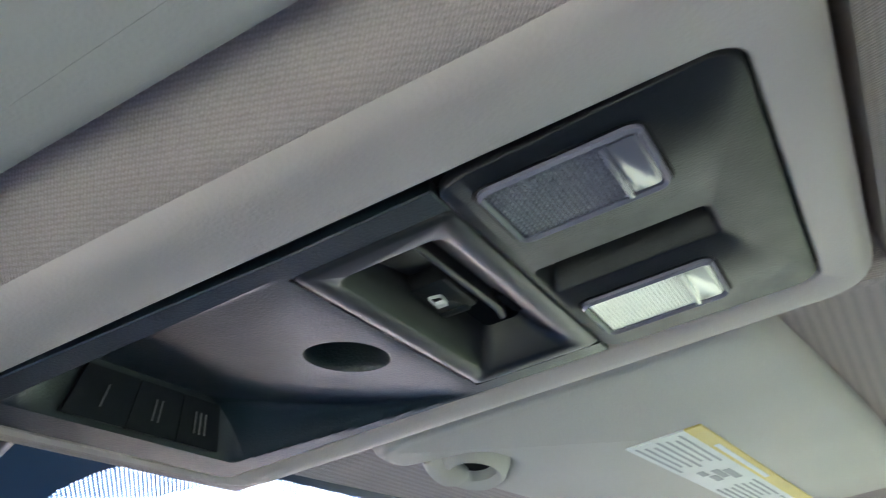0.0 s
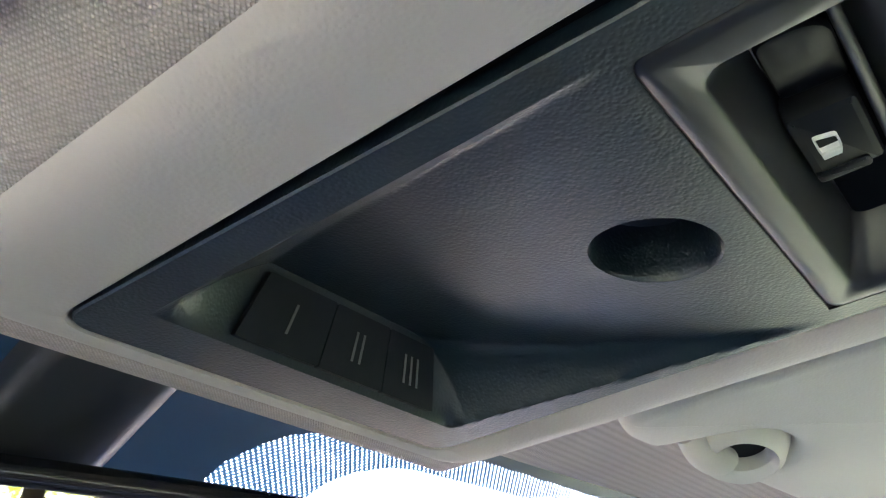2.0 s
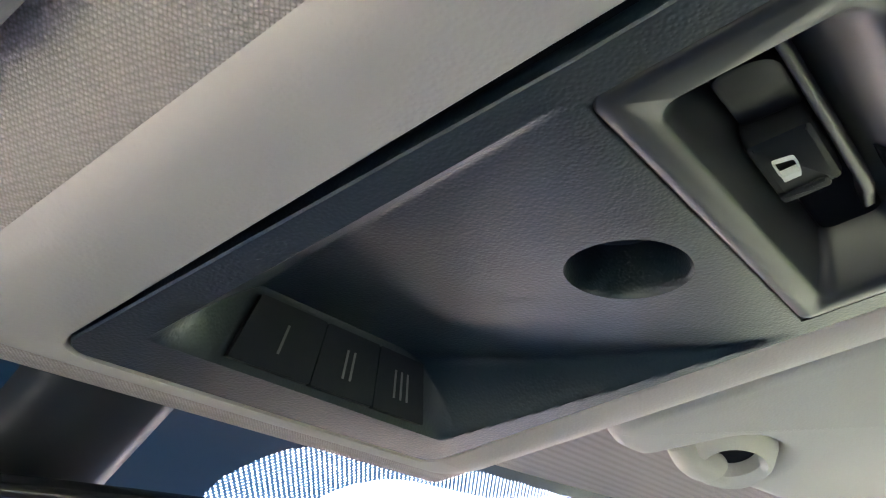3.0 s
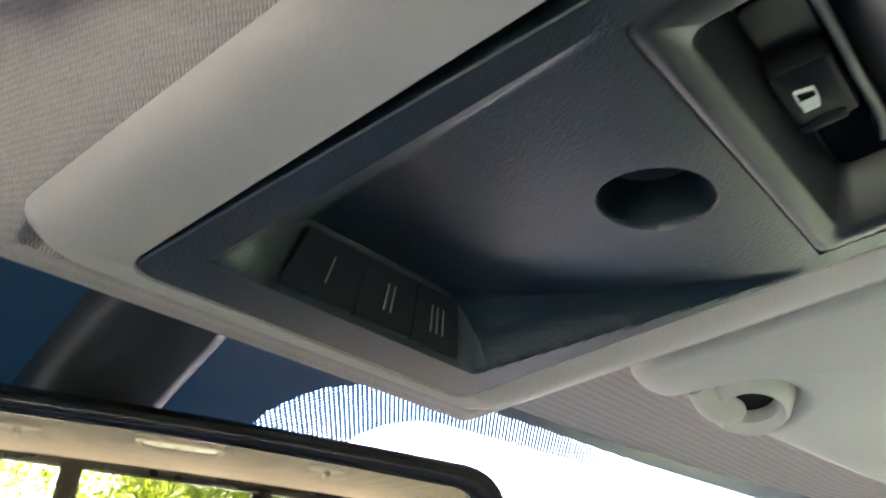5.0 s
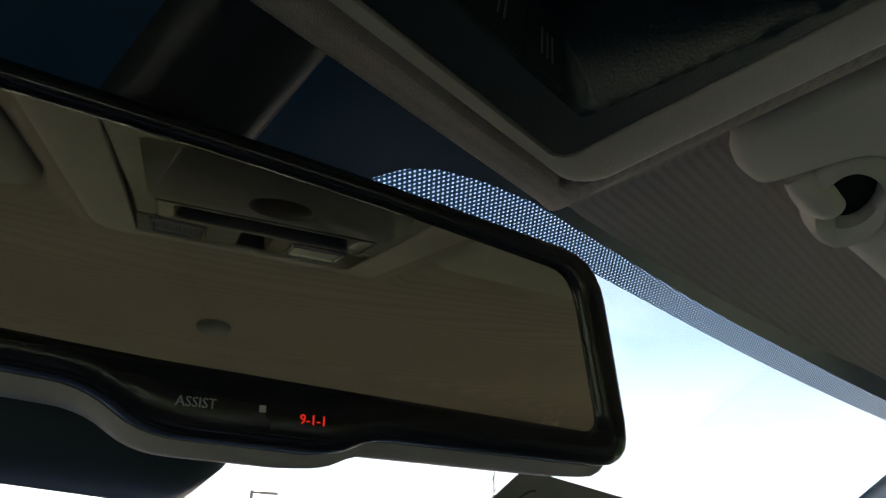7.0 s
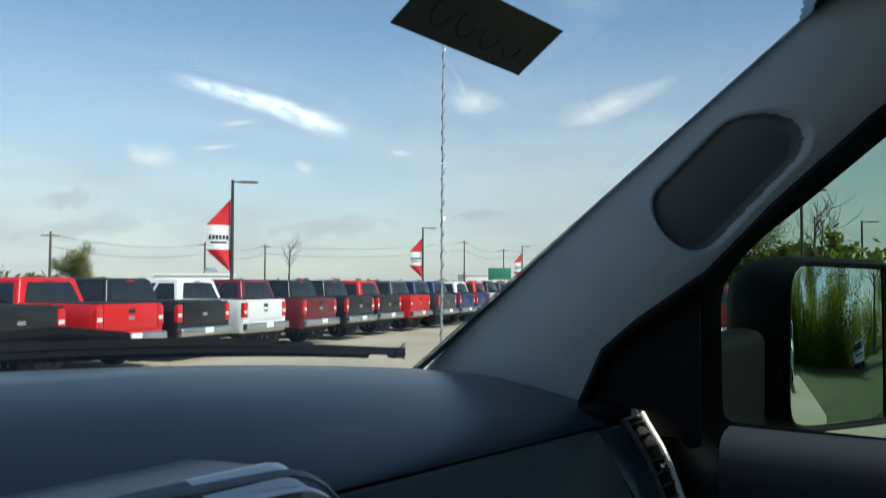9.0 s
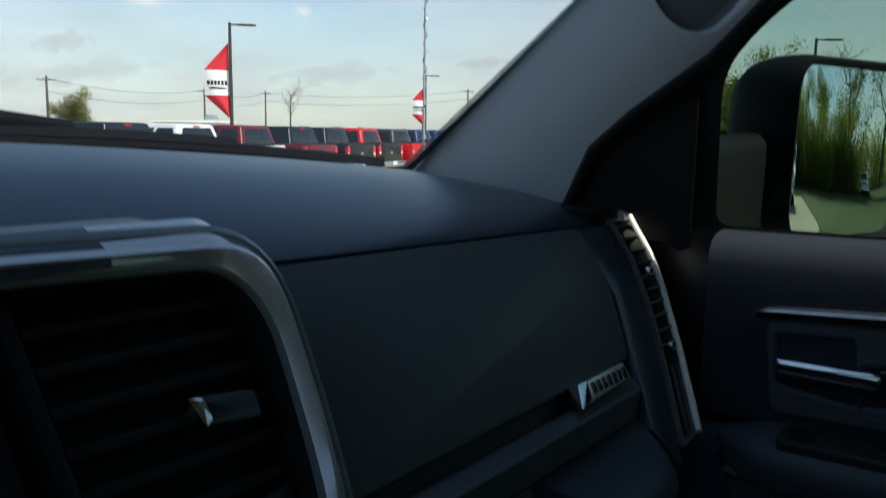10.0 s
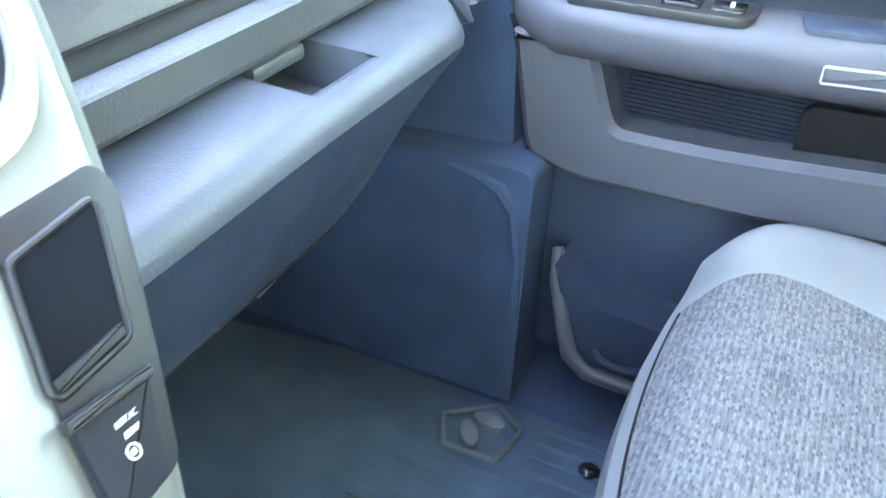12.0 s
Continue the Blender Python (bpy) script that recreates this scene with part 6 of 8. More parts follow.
# ---- passenger seat ----
def seat(cx, y0):
    c = thing("front_seat", "grey cloth front seat with smooth vinyl bolsters", "seat", group="front seats", at=(cx, y0 - 0.25, 0.75))
    o = c.location
    hw = 0.25
    def top(u, v):
        """Cushion: u across -1..1, v from the front 0 to the back 1."""
        y = y0 - 0.52 * v
        front = smooth(0.0, 0.16, v)
        ed = max(0, abs(u) - 0.72) / 0.28
        z = 1.008 + 0.060 * math.sqrt(max(0, 1 - (1 - front) ** 2)) - 0.035 * v + 0.022 * math.exp(-((abs(u) - 0.80) / 0.14) ** 2) - 0.085 * ed ** 2.6
        x = cx + u * hw * (0.90 + 0.10 * smooth(0, 0.25, v))
        y += 0.028 * (1 - (u / 1.0) ** 2) * (1 - smooth(0, 0.5, v))
        return Vector((x, y, z)) - o
    us, vs = span(-1, 1, 60), [0, 0.004, 0.008, 0.012, 0.018, 0.025, 0.034, 0.045, 0.057, 0.07, 0.085, 0.10, 0.12] + span(0.14, 0.5, 26) + span(0.53, 1.0, 14)
    # the cloth area narrows at the front corners; vinyl outside it
    def lim(v):
        vals = [table((0, 0.03, 0.07, 0.10, 0.13, 0.17, 0.22, 0.27, 0.33, 1), (0.34, 0.42, 0.49, 0.525, 0.535, 0.525, 0.49, 0.455, 0.40, 0.34), max(0, v + d * min(0.035, v * 0.8))) for d in span(-1, 1, 9)]
        return sum(vals) / len(vals)
    vc = [0.016] + [v for v in vs if v > 0.016]
    part("cushion_cloth", grid(lambda w, v: top(lerp(-0.88, lim(v), w), v) + Vector((0, 0, 0.0012)), span(0, 1, 48), vc), M_cloth, c, "woven grey cloth centre", 70)
    part("side_bolster", grid(lambda w, v: top(lerp(lim(v), 1, w), v), span(0, 1, 24), vs), M_bolster, c, "smooth light grey bolster", 70)
    part("front_bolster", grid(lambda w, v: top(lerp(-1, lim(v), w), v), span(0, 1, 40), [0, 0.004, 0.010, 0.017]), M_bolster, c, "smooth light grey front edge", 70)
    part("inner_bolster", grid(lambda w, v: top(lerp(-1, -0.878, w), v), span(0, 1, 5), [0.017] + vc[1:]), M_bolster, c, "smooth light grey bolster", 70)
    skirt = [top(u, 0) for u in us] + [top(1, v) for v in vs[1:]]
    low = [Vector((p.x * 0.97, p.y - 0.012, 0.93 - o.z)) for p in skirt]
    part("front_skirt", loft([skirt, [s.lerp(l, 0.35) + Vector((0, 0.010, 0)) for s, l in zip(skirt, low)], low], closed=False, cap=(False, False)), M_bolster, c, "", 70)
    sk2 = [top(-1, v) for v in vs]
    part("side_skirt", loft([sk2, [Vector((p.x + 0.005, p.y, 0.93 - o.z)) for p in sk2]], closed=False, cap=(False, False)), M_bolster, c)
    part("seat_base", box(Vector((cx, y0 - 0.27, 0.845)) - o, (0.40, 0.40, 0.19), 0.02), M_rubber, c)
    bk = []
    for k in range(9):
        t = k / 8
        z, y = 1.02 + 0.60 * t, y0 - 0.50 - 0.16 * t
        bk.append([Vector((cx + px, y + py, z)) - o for px, py in rrect(-0.24 + 0.03 * t, -0.10 + 0.02 * t, 0.24 - 0.03 * t, 0.02, 0.04, 4)])
    part("backrest", loft(bk), M_cloth, c, "", 60)
    part("headrest", box(Vector((cx, y0 - 0.69, 1.715)) - o, (0.26, 0.10, 0.17), 0.04, 4), M_bolster, c)
    # stitched seam between cloth and vinyl
    pts = [top(lerp(-0.88, 0.38, w), 0.019) + Vector((0, 0, 0.0015)) for w in span(0, 1, 30)]
    part("stitching", tube(pts, 0.0012, 6), M_rubber, c, "dark stitched seam")
    return c


seat(0.515, -0.105)
seat(-0.515, -0.42)


def rear_bench():
    c = thing("rear_bench", "grey cloth rear bench seat", "seat", at=(0, -1.4, 0.75))
    o = c.location
    part("cushion", box(Vector((0, -1.35, 1.03)) - o, (1.40, 0.48, 0.16), 0.05, 4), M_cloth, c)
    part("backrest", moved(box((0, 0, 0), (1.40, 0.14, 0.52), 0.05, 4), Matrix.Translation(Vector((0, -1.63, 1.24)) - o) @ pose(0, 0, 0, -10, 0, 0)), M_cloth, c)
    part("base", box(Vector((0, -1.40, 0.85)) - o, (1.30, 0.40, 0.21), 0.02), M_rubber, c)


rear_bench()


# ---- rubber floor mat ----
def floor_mat():
    c = thing("floor_mat", "black ribbed rubber floor mat with a raised emblem", "floor mat", at=(0.50, 0.2, 0.75))
    o = c.location
    P = lambda x, y, h: Vector((x, y, 0.7505 + h)) - o
    pts = rpoly([(0.28, -0.20), (0.69, -0.20), (0.69, 0.30), (0.66, 0.52), (0.28, 0.52)], 0.03, 4)
    part("sheet", plate(pts, P, 0.0, 0.008, 0.003), M_mat, c)
    for i in range(17):
        x = 0.305 + i * 0.0225
        for y0, y1 in ((-0.17, 0.03), (0.05, 0.19)):
            if y0 > 0 and 0.575 < x < 0.69:
                continue
            part("rib", plate(rrect(x, y0, x + 0.007, y1, 0.003, 2), P, 0.006, 0.0110, 0.002), M_mat, c)
    sh = rpoly([(0.592, 0.128), (0.640, 0.150), (0.683, 0.095), (0.655, 0.048), (0.596, 0.060)], 0.006, 3)
    em = part("emblem", ring_frame(sh, inset(sh, 0.007), P, 0.006, 0.013, 0.002), M_emblem, c, "raised plain shield emblem")
    for cx, cy, a in ((0.622, 0.105, 0.6), (0.650, 0.092, 1.4)):
        q = [(cx + 0.022 * math.cos(t) * math.cos(a) - 0.011 * math.sin(t) * math.sin(a), cy + 0.022 * math.cos(t) * math.sin(a) + 0.011 * math.sin(t) * math.cos(a)) for t in [2 * math.pi * k / 18 for k in range(18)]]
        part("emblem_lobe", plate(q, P, 0.006, 0.016, 0.005), M_emblem, em)
    part("anchor_knob", loft([[P(0.632 + r * math.cos(a), -0.036 + r * math.sin(a), h) for a in [2 * math.pi * k / 16 for k in range(16)]] for r, h in ((0.012, 0.006), (0.012, 0.013), (0.009, 0.016), (0.003, 0.017))]), M_gloss, c)


floor_mat()


# ---- fittings on the rear headliner ----
def roof_fittings():
    def on_liner(o):
        return lambda x, y, h: Vector((x, y, liner(x, y) - h)) - o
    c = thing("dome_lamp", "milky dome lamp in a light grey-beige frame on the headliner", "lamp", at=(0, -1.05, liner(0, -1.05)))
    P = on_liner(c.location)
    fr = rrect(-0.072, -1.13, 0.072, -0.98, 0.04, 5)
    part("frame", ring_frame(fr, inset(fr, 0.012), P, -0.004, 0.009, 0.003), M_beige, c)
    part("lens", plate(inset(fr, 0.011), P, -0.004, 0.006, 0.003), M_dome, c, "milky ribbed lens")
    g = thing("roof_plug", "small round dark grey plug in the headliner", "plug", at=(0, -0.60, liner(0, -0.60)))
    P = on_liner(g.location)
    part("cap", plate([(0.019 * math.cos(a), -0.60 + 0.024 * math.sin(a)) for a in [2 * math.pi * i / 24 for i in range(24)]], P, -0.004, 0.006, 0.004), M_emblem, g)
    for s in (-1, 1):
        k = thing("coat_hook", "grey-beige plastic coat hook on a round base", "coat hook", group="coat hooks", at=(s * 0.255, -1.10, liner(s * 0.255, -1.10)))
        P = on_liner(k.location)
        part("base", plate([(s * 0.255 + 0.034 * math.cos(a), -1.10 + 0.042 * math.sin(a)) for a in [2 * math.pi * i / 24 for i in range(24)]], P, -0.004, 0.006, 0.004), M_beige, k)
        part("hook", tube([P(s * 0.255, -1.095, 0.004), P(s * 0.255, -1.09, 0.011), P(s * 0.255, -1.105, 0.015), P(s * 0.255, -1.122, 0.012)], [0.007, 0.006, 0.006, 0.005], 8), M_beige, k)
        g = thing("grab_handle", "light grey-beige grab handle above the side window", "grab handle", group="grab handles", at=(s * 0.50, -0.95, liner(0.5, -0.95)))
        P = on_liner(g.location)
        part("bar", tube([P(s * 0.53, -0.82, -0.004), P(s * 0.53, -0.84, 0.018), P(s * 0.53, -0.90, 0.028), P(s * 0.53, -1.02, 0.028), P(s * 0.53, -1.08, 0.018), P(s * 0.53, -1.10, -0.004)], [0.012, 0.011, 0.009, 0.009, 0.011, 0.012], 10), M_beige, g)


roof_fittings()


# ---- exterior of the cab ----
M_body = mat("black_car_paint", (0.012, 0.012, 0.014), 0.25, coat=0.8, vary=0.05)


def cowl():
    tagged(build("hood", loft([[Vector((x, y, z)) for x, z in ((-0.95, 1.00), (-0.92, zt - 0.05), (-0.6, zt), (0.6, zt), (0.92, zt - 0.05), (0.95, 1.00))] for y, zt in ((0.86, 1.30), (1.2, 1.30), (1.9, 1.25), (2.3, 1.12))]), M_body, angle=30), "black hood and fenders of the own truck", "hood", kind="structure")
    tagged(build("cowl", box((0, 0.84, 1.33), (1.7, 0.10, 0.16), 0.02), M_rubber), "black plastic cowl below the windshield", "cowl", kind="structure")
    tagged(build("outer_body", join(box((0.91, -0.5, 0.95), (0.08, 3.2, 0.90), 0.03), box((-0.91, -0.5, 0.95), (0.08, 3.2, 0.90), 0.03), box((0, 0.9, 0.5), (1.7, 3.2, 0.25), 0.05)), M_body), "black lower body sides of the own truck", "truck body", kind="structure")
    tagged(build("undercarriage", join(*[moved(box((0, 0, 0), (0.25, 0.72, 0.72), 0.2, 4), Matrix.Translation((sx * 0.82, y, GROUND + 0.36))) for sx in (-1, 1) for y in (1.5, -1.6)]), M_rubber), "black tyres under the own truck", "tyres", kind="structure")


cowl()


def wiper(points):
    c = thing("wiper", "black windshield wiper resting at the base of the glass", "wiper", group="wipers", at=points[0])
    o = c.location
    P = [Vector(p) for p in points]
    blade = [P[0].lerp(P[-1], t) + Vector((0, 0, 0.010 * math.sin(math.pi * t))) for t in span(0, 1, 12)]
    part("blade", loft([[q - o + Vector((0, dy, dz)) for dy, dz in ((-0.009, -0.004), (-0.008, 0.005), (-0.002, 0.008), (0.008, 0.006), (0.009, -0.004))] for q in blade]), M_wiper, c, "", 30)
    part("spoiler", loft([[q - o + Vector((0, dy, dz)) for dy, dz in ((-0.010, 0.004), (-0.004, 0.014), (0.004, 0.013), (0.004, 0.004))] for q in blade[1:9]]), M_wiper, c, "", 30)
    part("rubber_edge", loft([[q - o + Vector((0, dy, dz)) for dy, dz in ((-0.004, -0.004), (0.003, -0.004), (0.0, -0.010))] for q in blade[:-1]]), M_wiper, c, "", 30)
    part("end_cap", box(P[-1] - o, (0.026, 0.020, 0.016), 0.004), M_wiper, c)
    m = P[0].lerp(P[-1], 0.33)
    part("arm", tube([m - o + Vector((0.05, 0.0, 0.022)), m - o + Vector((-0.03, 0.0, 0.030)), m - o + Vector((-0.20, 0.03, 0.018)), m - o + Vector((-0.55, 0.09, -0.05))], [0.006, 0.008, 0.009, 0.012], 8), M_wiper, c)
    for k in range(5):
        a = P[-1] - o + Vector((0.012, 0, 0.004 * (k - 2)))
        part("frayed_tip", tube([a, a + Vector((0.012 + 0.003 * (k % 2), 0.002, 0.003 * (k - 1.5)))], [0.0015, 0.0006], 4), M_wiper, c)


wiper([(0.10, 0.735, 1.522), (0.842, 0.700, 1.487)])
wiper([(-0.72, 0.735, 1.500), (0.02, 0.745, 1.505)])


def antenna():
    c = thing("antenna", "thin spiral-wrapped mast antenna on the fender", "antenna", at=(0.93, 0.68, 1.25))
    part("mast", tube([(0, 0, 0), (0, -0.002, 0.45), (0, -0.006, 0.87)], [0.0022, 0.0018, 0.0016], 6), M_grey_print, c)
    part("spiral", tube([(0.0026 * math.cos(a), 0.0026 * math.sin(a) - 0.006 * (a / 188.5), 0.10 + 0.765 * a / 188.5) for a in [i * 0.6 for i in range(315)]], 0.0011, 4), M_chrome, c, "pale spiral winding")
    part("tip", tube([(0, -0.006, 0.865), (0, -0.006, 0.88)], 0.003, 8), M_chrome, c)
    part("base", tube([(0, 0, -0.02), (0, 0, 0.03)], [0.016, 0.008], 10), M_rubber, c)


antenna()


# ---- door mirrors ----
def door_mirror(sgn=1):
    c = thing("door_mirror", "large black tow-type door mirror with a split glass", "door mirror", group="door mirrors", at=(sgn * 1.02, 0.17, 1.50))
    o = Vector((1.02, 0.17, 1.50))
    # glass frame: g across from the inner edge, w up; faces back and inwards
    A, U = Vector((0.985, 0.165, 0)), Vector((0.902, -0.432, 0)).normalized()
    N = Vector((-0.432, -0.902, 0.0)).normalized()
    F = lambda x, z, h: (lambda q: Vector((sgn * q.x, q.y, q.z)))(A + U * x + N * h - Vector((o.x, o.y, 0)) + Vector((0, 0, z + 0.018 - o.z)))
    out = rpoly([(0.0, 1.395), (0.008, 1.610), (0.27, 1.605), (0.285, 1.42), (0.22, 1.380), (0.04, 1.380)], [0.035, 0.045, 0.05, 0.05, 0.035, 0.035], 5)
    gls = inset(out, 0.009)
    rings = [[F(*p, 0.0) for p in gls], [F(*p, 0.012) for p in inset(out, 0.005)], [F(*p, 0.013) for p in inset(out, 0.002)], [F(*p, 0.006) for p in out], [F(*p, -0.018) for p in inset(out, -0.006)]]
    for s, h in ((0.985, -0.050), (0.95, -0.080), (0.86, -0.105), (0.68, -0.122), (0.40, -0.132), (0.1, -0.135)):
        rings.append([F(0.14 + (p[0] - 0.14) * s, 1.495 + (p[1] - 1.495) * s, h) for p in inset(out, -0.008)])
    part("shell", loft(rings, cap=(False, True)), M_rubber, c, "black mirror shell", 50)
    main = rpoly([(0.008, 1.40), (0.016, 1.602), (0.205, 1.599), (0.205, 1.389), (0.045, 1.388)], [0.02, 0.035, 0.003, 0.003, 0.02], 5)
    conv = rpoly([(0.208, 1.389), (0.208, 1.599), (0.262, 1.597), (0.277, 1.425), (0.225, 1.390)], [0.003, 0.003, 0.04, 0.04, 0.02], 5)
    part("mirror_glass", plate(main, F, -0.002, 0.005, 0.0005), M_mirror_out, c, "silver mirror glass")
    Fc = lambda x, z, h: F(x, z, h + 0.45 * ((x - 0.19) ** 2) + 0.10 * (z - 1.49) ** 2)
    part("convex_glass", grid(lambda x, z: Fc(x, z, 0.006), span(0.209, 0.268, 8), span(1.40, 1.590, 12)), M_mirror_out, c, "convex outer mirror glass", 80)
    part("bezel_line", plate([(0.2052, 1.389), (0.2078, 1.389), (0.2078, 1.599), (0.2052, 1.599)], F, -0.002, 0.006, 0.0004), M_rubber, c)
    # arm to the door
    arm = []
    for x, y, z0, z1, d in ((0.80, 0.240, 1.415, 1.525, 0.03), (0.86, 0.24, 1.415, 1.525, 0.03), (0.95, 0.225, 1.40, 1.53, 0.03), (1.03, 0.200, 1.395, 1.54, 0.03)):
        arm.append([Vector((sgn * (x - o.x), y + py - o.y, pz - o.z)) for py, pz in rrect(-d, z0, d, z1, 0.02, 4)])
    part("arm", loft(arm), M_rubber, c, "black mirror arm")


door_mirror(1)
door_mirror(-1)

# ---- the lot ----
M_lot = mat("pale_lot_surface", (0.42, 0.365, 0.275), 0.92, grain=0.5, grain_scale=22, vary=0.16, vary_scale=0.35)
M_grass = mat("spring_grass", (0.055, 0.080, 0.020), 0.9, grain=0.8, grain_scale=9, vary=0.35, vary_scale=0.8)
tagged(build("ground", ([(-1500, -1500, GROUND), (1500, -1500, GROUND), (1500, 1500, GROUND), (-1500, 1500, GROUND)], [(0, 1, 2, 3)]), M_lot), "pale dusty paved sales lot", "ground", kind="structure")
tagged(build("grass_verge", slab(lambda x, y: Vector((x, y, GROUND + 0.02 + 0.25 * smooth(-16, -24, y))), span(-80, 120, 40), span(-14.5, -60, 16), (0, 0, -0.3)), M_grass), "rough spring grass verge behind the lot", "grass", kind="structure")
tagged(build("grass_strip", slab(lambda x, y: Vector((x, y, GROUND + 0.03)), span(3.7, 34, 12), span(-3.0, -14.6, 8), (0, 0, -0.3)), M_grass), "mown spring grass strip beside the lot", "grass", kind="structure")

PAINT = {}


def paint(col):
    if col not in PAINT:
        PAINT[col] = mat("car_paint_%d" % len(PAINT), col, 0.34, coat=0.25, spec=0.35, vary=0.04, vary_scale=3, rvary=0.06)
    return PAINT[col]


M_carglass = mat("dark_car_glass", (0.018, 0.023, 0.028), 0.08, vary=0.1, spec=0.4, rvary=0.03)
M_tail = mat("red_tail_lens", (0.50, 0.012, 0.012), 0.15, coat=0.6, vary=0.1)
M_clearlens = mat("clear_lamp_lens", (0.6, 0.62, 0.64), 0.1, coat=0.6, vary=0.1)
M_steel = mat("steel_bumper", (0.55, 0.56, 0.57), 0.22, metal=0.9, vary=0.05)
M_tyre = mat("tyre_rubber", (0.015, 0.015, 0.016), 0.8, vary=0.1)
M_rim = mat("alloy_rim", (0.42, 0.43, 0.44), 0.3, metal=0.9, vary=0.05)
M_dark = mat("dark_underbody", (0.012, 0.012, 0.013), 0.8, vary=0.1)


def wheel(parent, x, y, r=0.40, w=0.27):
    sg = 1 if x > 0 else -1
    def ring(rad, h, n=28):
        return [(x + sg * h, y + rad * math.cos(2 * math.pi * k / n), r + rad * math.sin(2 * math.pi * k / n)) for k in range(n)]
    t = part("wheel", loft([ring(r * 0.66, -w / 2), ring(r * 0.96, -w / 2), ring(r, -w / 2 + 0.03), ring(r, w / 2 - 0.03), ring(r * 0.96, w / 2), ring(r * 0.66, w / 2 - 0.005)]), M_tyre, parent, "black tyre")
    spokes = [loft([ring(r * 0.66, w / 2 - 0.02), ring(r * 0.60, w / 2 - 0.01), ring(r * 0.58, w / 2 - 0.05)], cap=(False, True))]
    for k in range(6):
        a = 2 * math.pi * k / 6
        d = Vector((0, math.cos(a), math.sin(a)))
        c = Vector((x + sg * (w / 2 - 0.03), y, r))
        spokes.append(tube([c, c + d * r * 0.6], [0.05, 0.035], 6))
    part("rim", join(*spokes), M_rim, t, "alloy rim")


def pickup(name, col, label, m, group="parked pickups"):
    """A parked crew-cab pickup: origin at its rear right ground corner, y forwards."""
    c = thing(name, label, "pickup truck", group=group)
    body = paint(col)
    W, xr = 0.98, 0.98
    X = lambda x, y, z: Vector((x - xr, y, z))
    # lower body with sills, arched over the wheels
    def side(y):
        z = 0.52
        for yc in (1.25, 4.75):
            d = abs(y - yc)
            if d < 0.50:
                z = max(z, 0.42 + math.sqrt(max(0, 0.50 ** 2 - d * d)))
        return z
    ys = sorted(set([0.0, 0.03] + span(0.1, 5.75, 56) + [5.85]))
    def top(y):
        return table((0, 2.02, 2.05, 4.25, 4.6, 5.6, 5.85), (1.36, 1.38, 1.30, 1.30, 1.27, 1.18, 1.00), y)
    rings = []
    for y in ys:
        zl, zt = side(y), top(y)
        wd = W * table((0, 0.1, 5.2, 5.85), (0.965, 1.0, 1.0, 0.86), y)
        rings.append([X(-wd * 0.97, y, zl), X(-wd, y, zl + 0.12), X(-wd, y, 0.98), X(-wd * 0.985, y, zt - 0.05), X(-wd * 0.955, y, zt), X(wd * 0.955, y, zt), X(wd * 0.985, y, zt - 0.05), X(wd, y, 0.98), X(wd, y, zl + 0.12), X(wd * 0.97, y, zl)])
    part("body", loft(rings), body, c, "", 30)
    part("underbody", box(X(0, 2.9, 0.55) , (1.60, 5.4, 0.30)), M_dark, c)
    # open bed seen from behind: dark load floor laid into the top
    part("bed_cover", plate([(-0.80, 0.12), (0.80, 0.12), (0.80, 1.92), (-0.80, 1.92)], lambda x, y, h: X(x, y, 1.372 + h), -0.01, 0.012, 0.004), M_dark, c, "dark bed cover")
    # greenhouse
    lo = [(-0.93, 2.06), (0.93, 2.06), (0.93, 4.35), (-0.93, 4.35)]
    hi = [(-0.76, 2.22), (0.76, 2.22), (0.74, 3.62), (-0.74, 3.62)]
    zz0, zz1 = 1.29, 1.86
    cabr = []
    for t in (0, 0.5, 0.9, 1.0):
        pl = rpoly([(lerp(a[0], b[0], t), lerp(a[1], b[1], t)) for a, b in zip(lo, hi)], 0.10, 4)
        cabr.append([X(p[0], p[1], lerp(zz0, zz1, t)) for p in pl])
    pl = rpoly([(x * 0.90, lerp(2.92, y, 0.90)) for x, y in hi], 0.12, 4)
    cabr.append([X(p[0], p[1], zz1 + 0.045) for p in pl])
    part("cab", loft(cabr), body, c, "", 40)
    def face(a, b):
        """Map of one leaning side: u along 0..1, t up 0..1, h outwards."""
        p0, p1, q0, q1 = (Vector((*lo[a], zz0)), Vector((*lo[b], zz0)), Vector((*hi[a], zz1)), Vector((*hi[b], zz1)))
        n = (p1 - p0).cross(q0 - p0).normalized()
        return lambda u, t, h: (lambda q: X(q.x, q.y, q.z))((p0.lerp(p1, u)).lerp(q0.lerp(q1, u), t) + n * h)
    fr = face(0, 1)
    g = part("rear_window", plate(rpoly([(0.09, 0.12), (0.91, 0.12), (0.87, 0.90), (0.13, 0.90)], 0.06, 3), fr, -0.02, 0.006, 0.003), M_carglass, c, "dark rear window")
    for u in (0.36, 0.64):
        part("window_bar", plate([(u - 0.008, 0.13), (u + 0.008, 0.13), (u + 0.008, 0.89), (u - 0.008, 0.89)], fr, 0.0, 0.010, 0.002), M_dark, g)
    part("brake_lamp", plate(rpoly([(0.42, 0.925), (0.58, 0.925), (0.58, 0.985), (0.42, 0.985)], 0.01, 2), fr, -0.01, 0.02, 0.004), M_tail, c, "red high brake lamp")
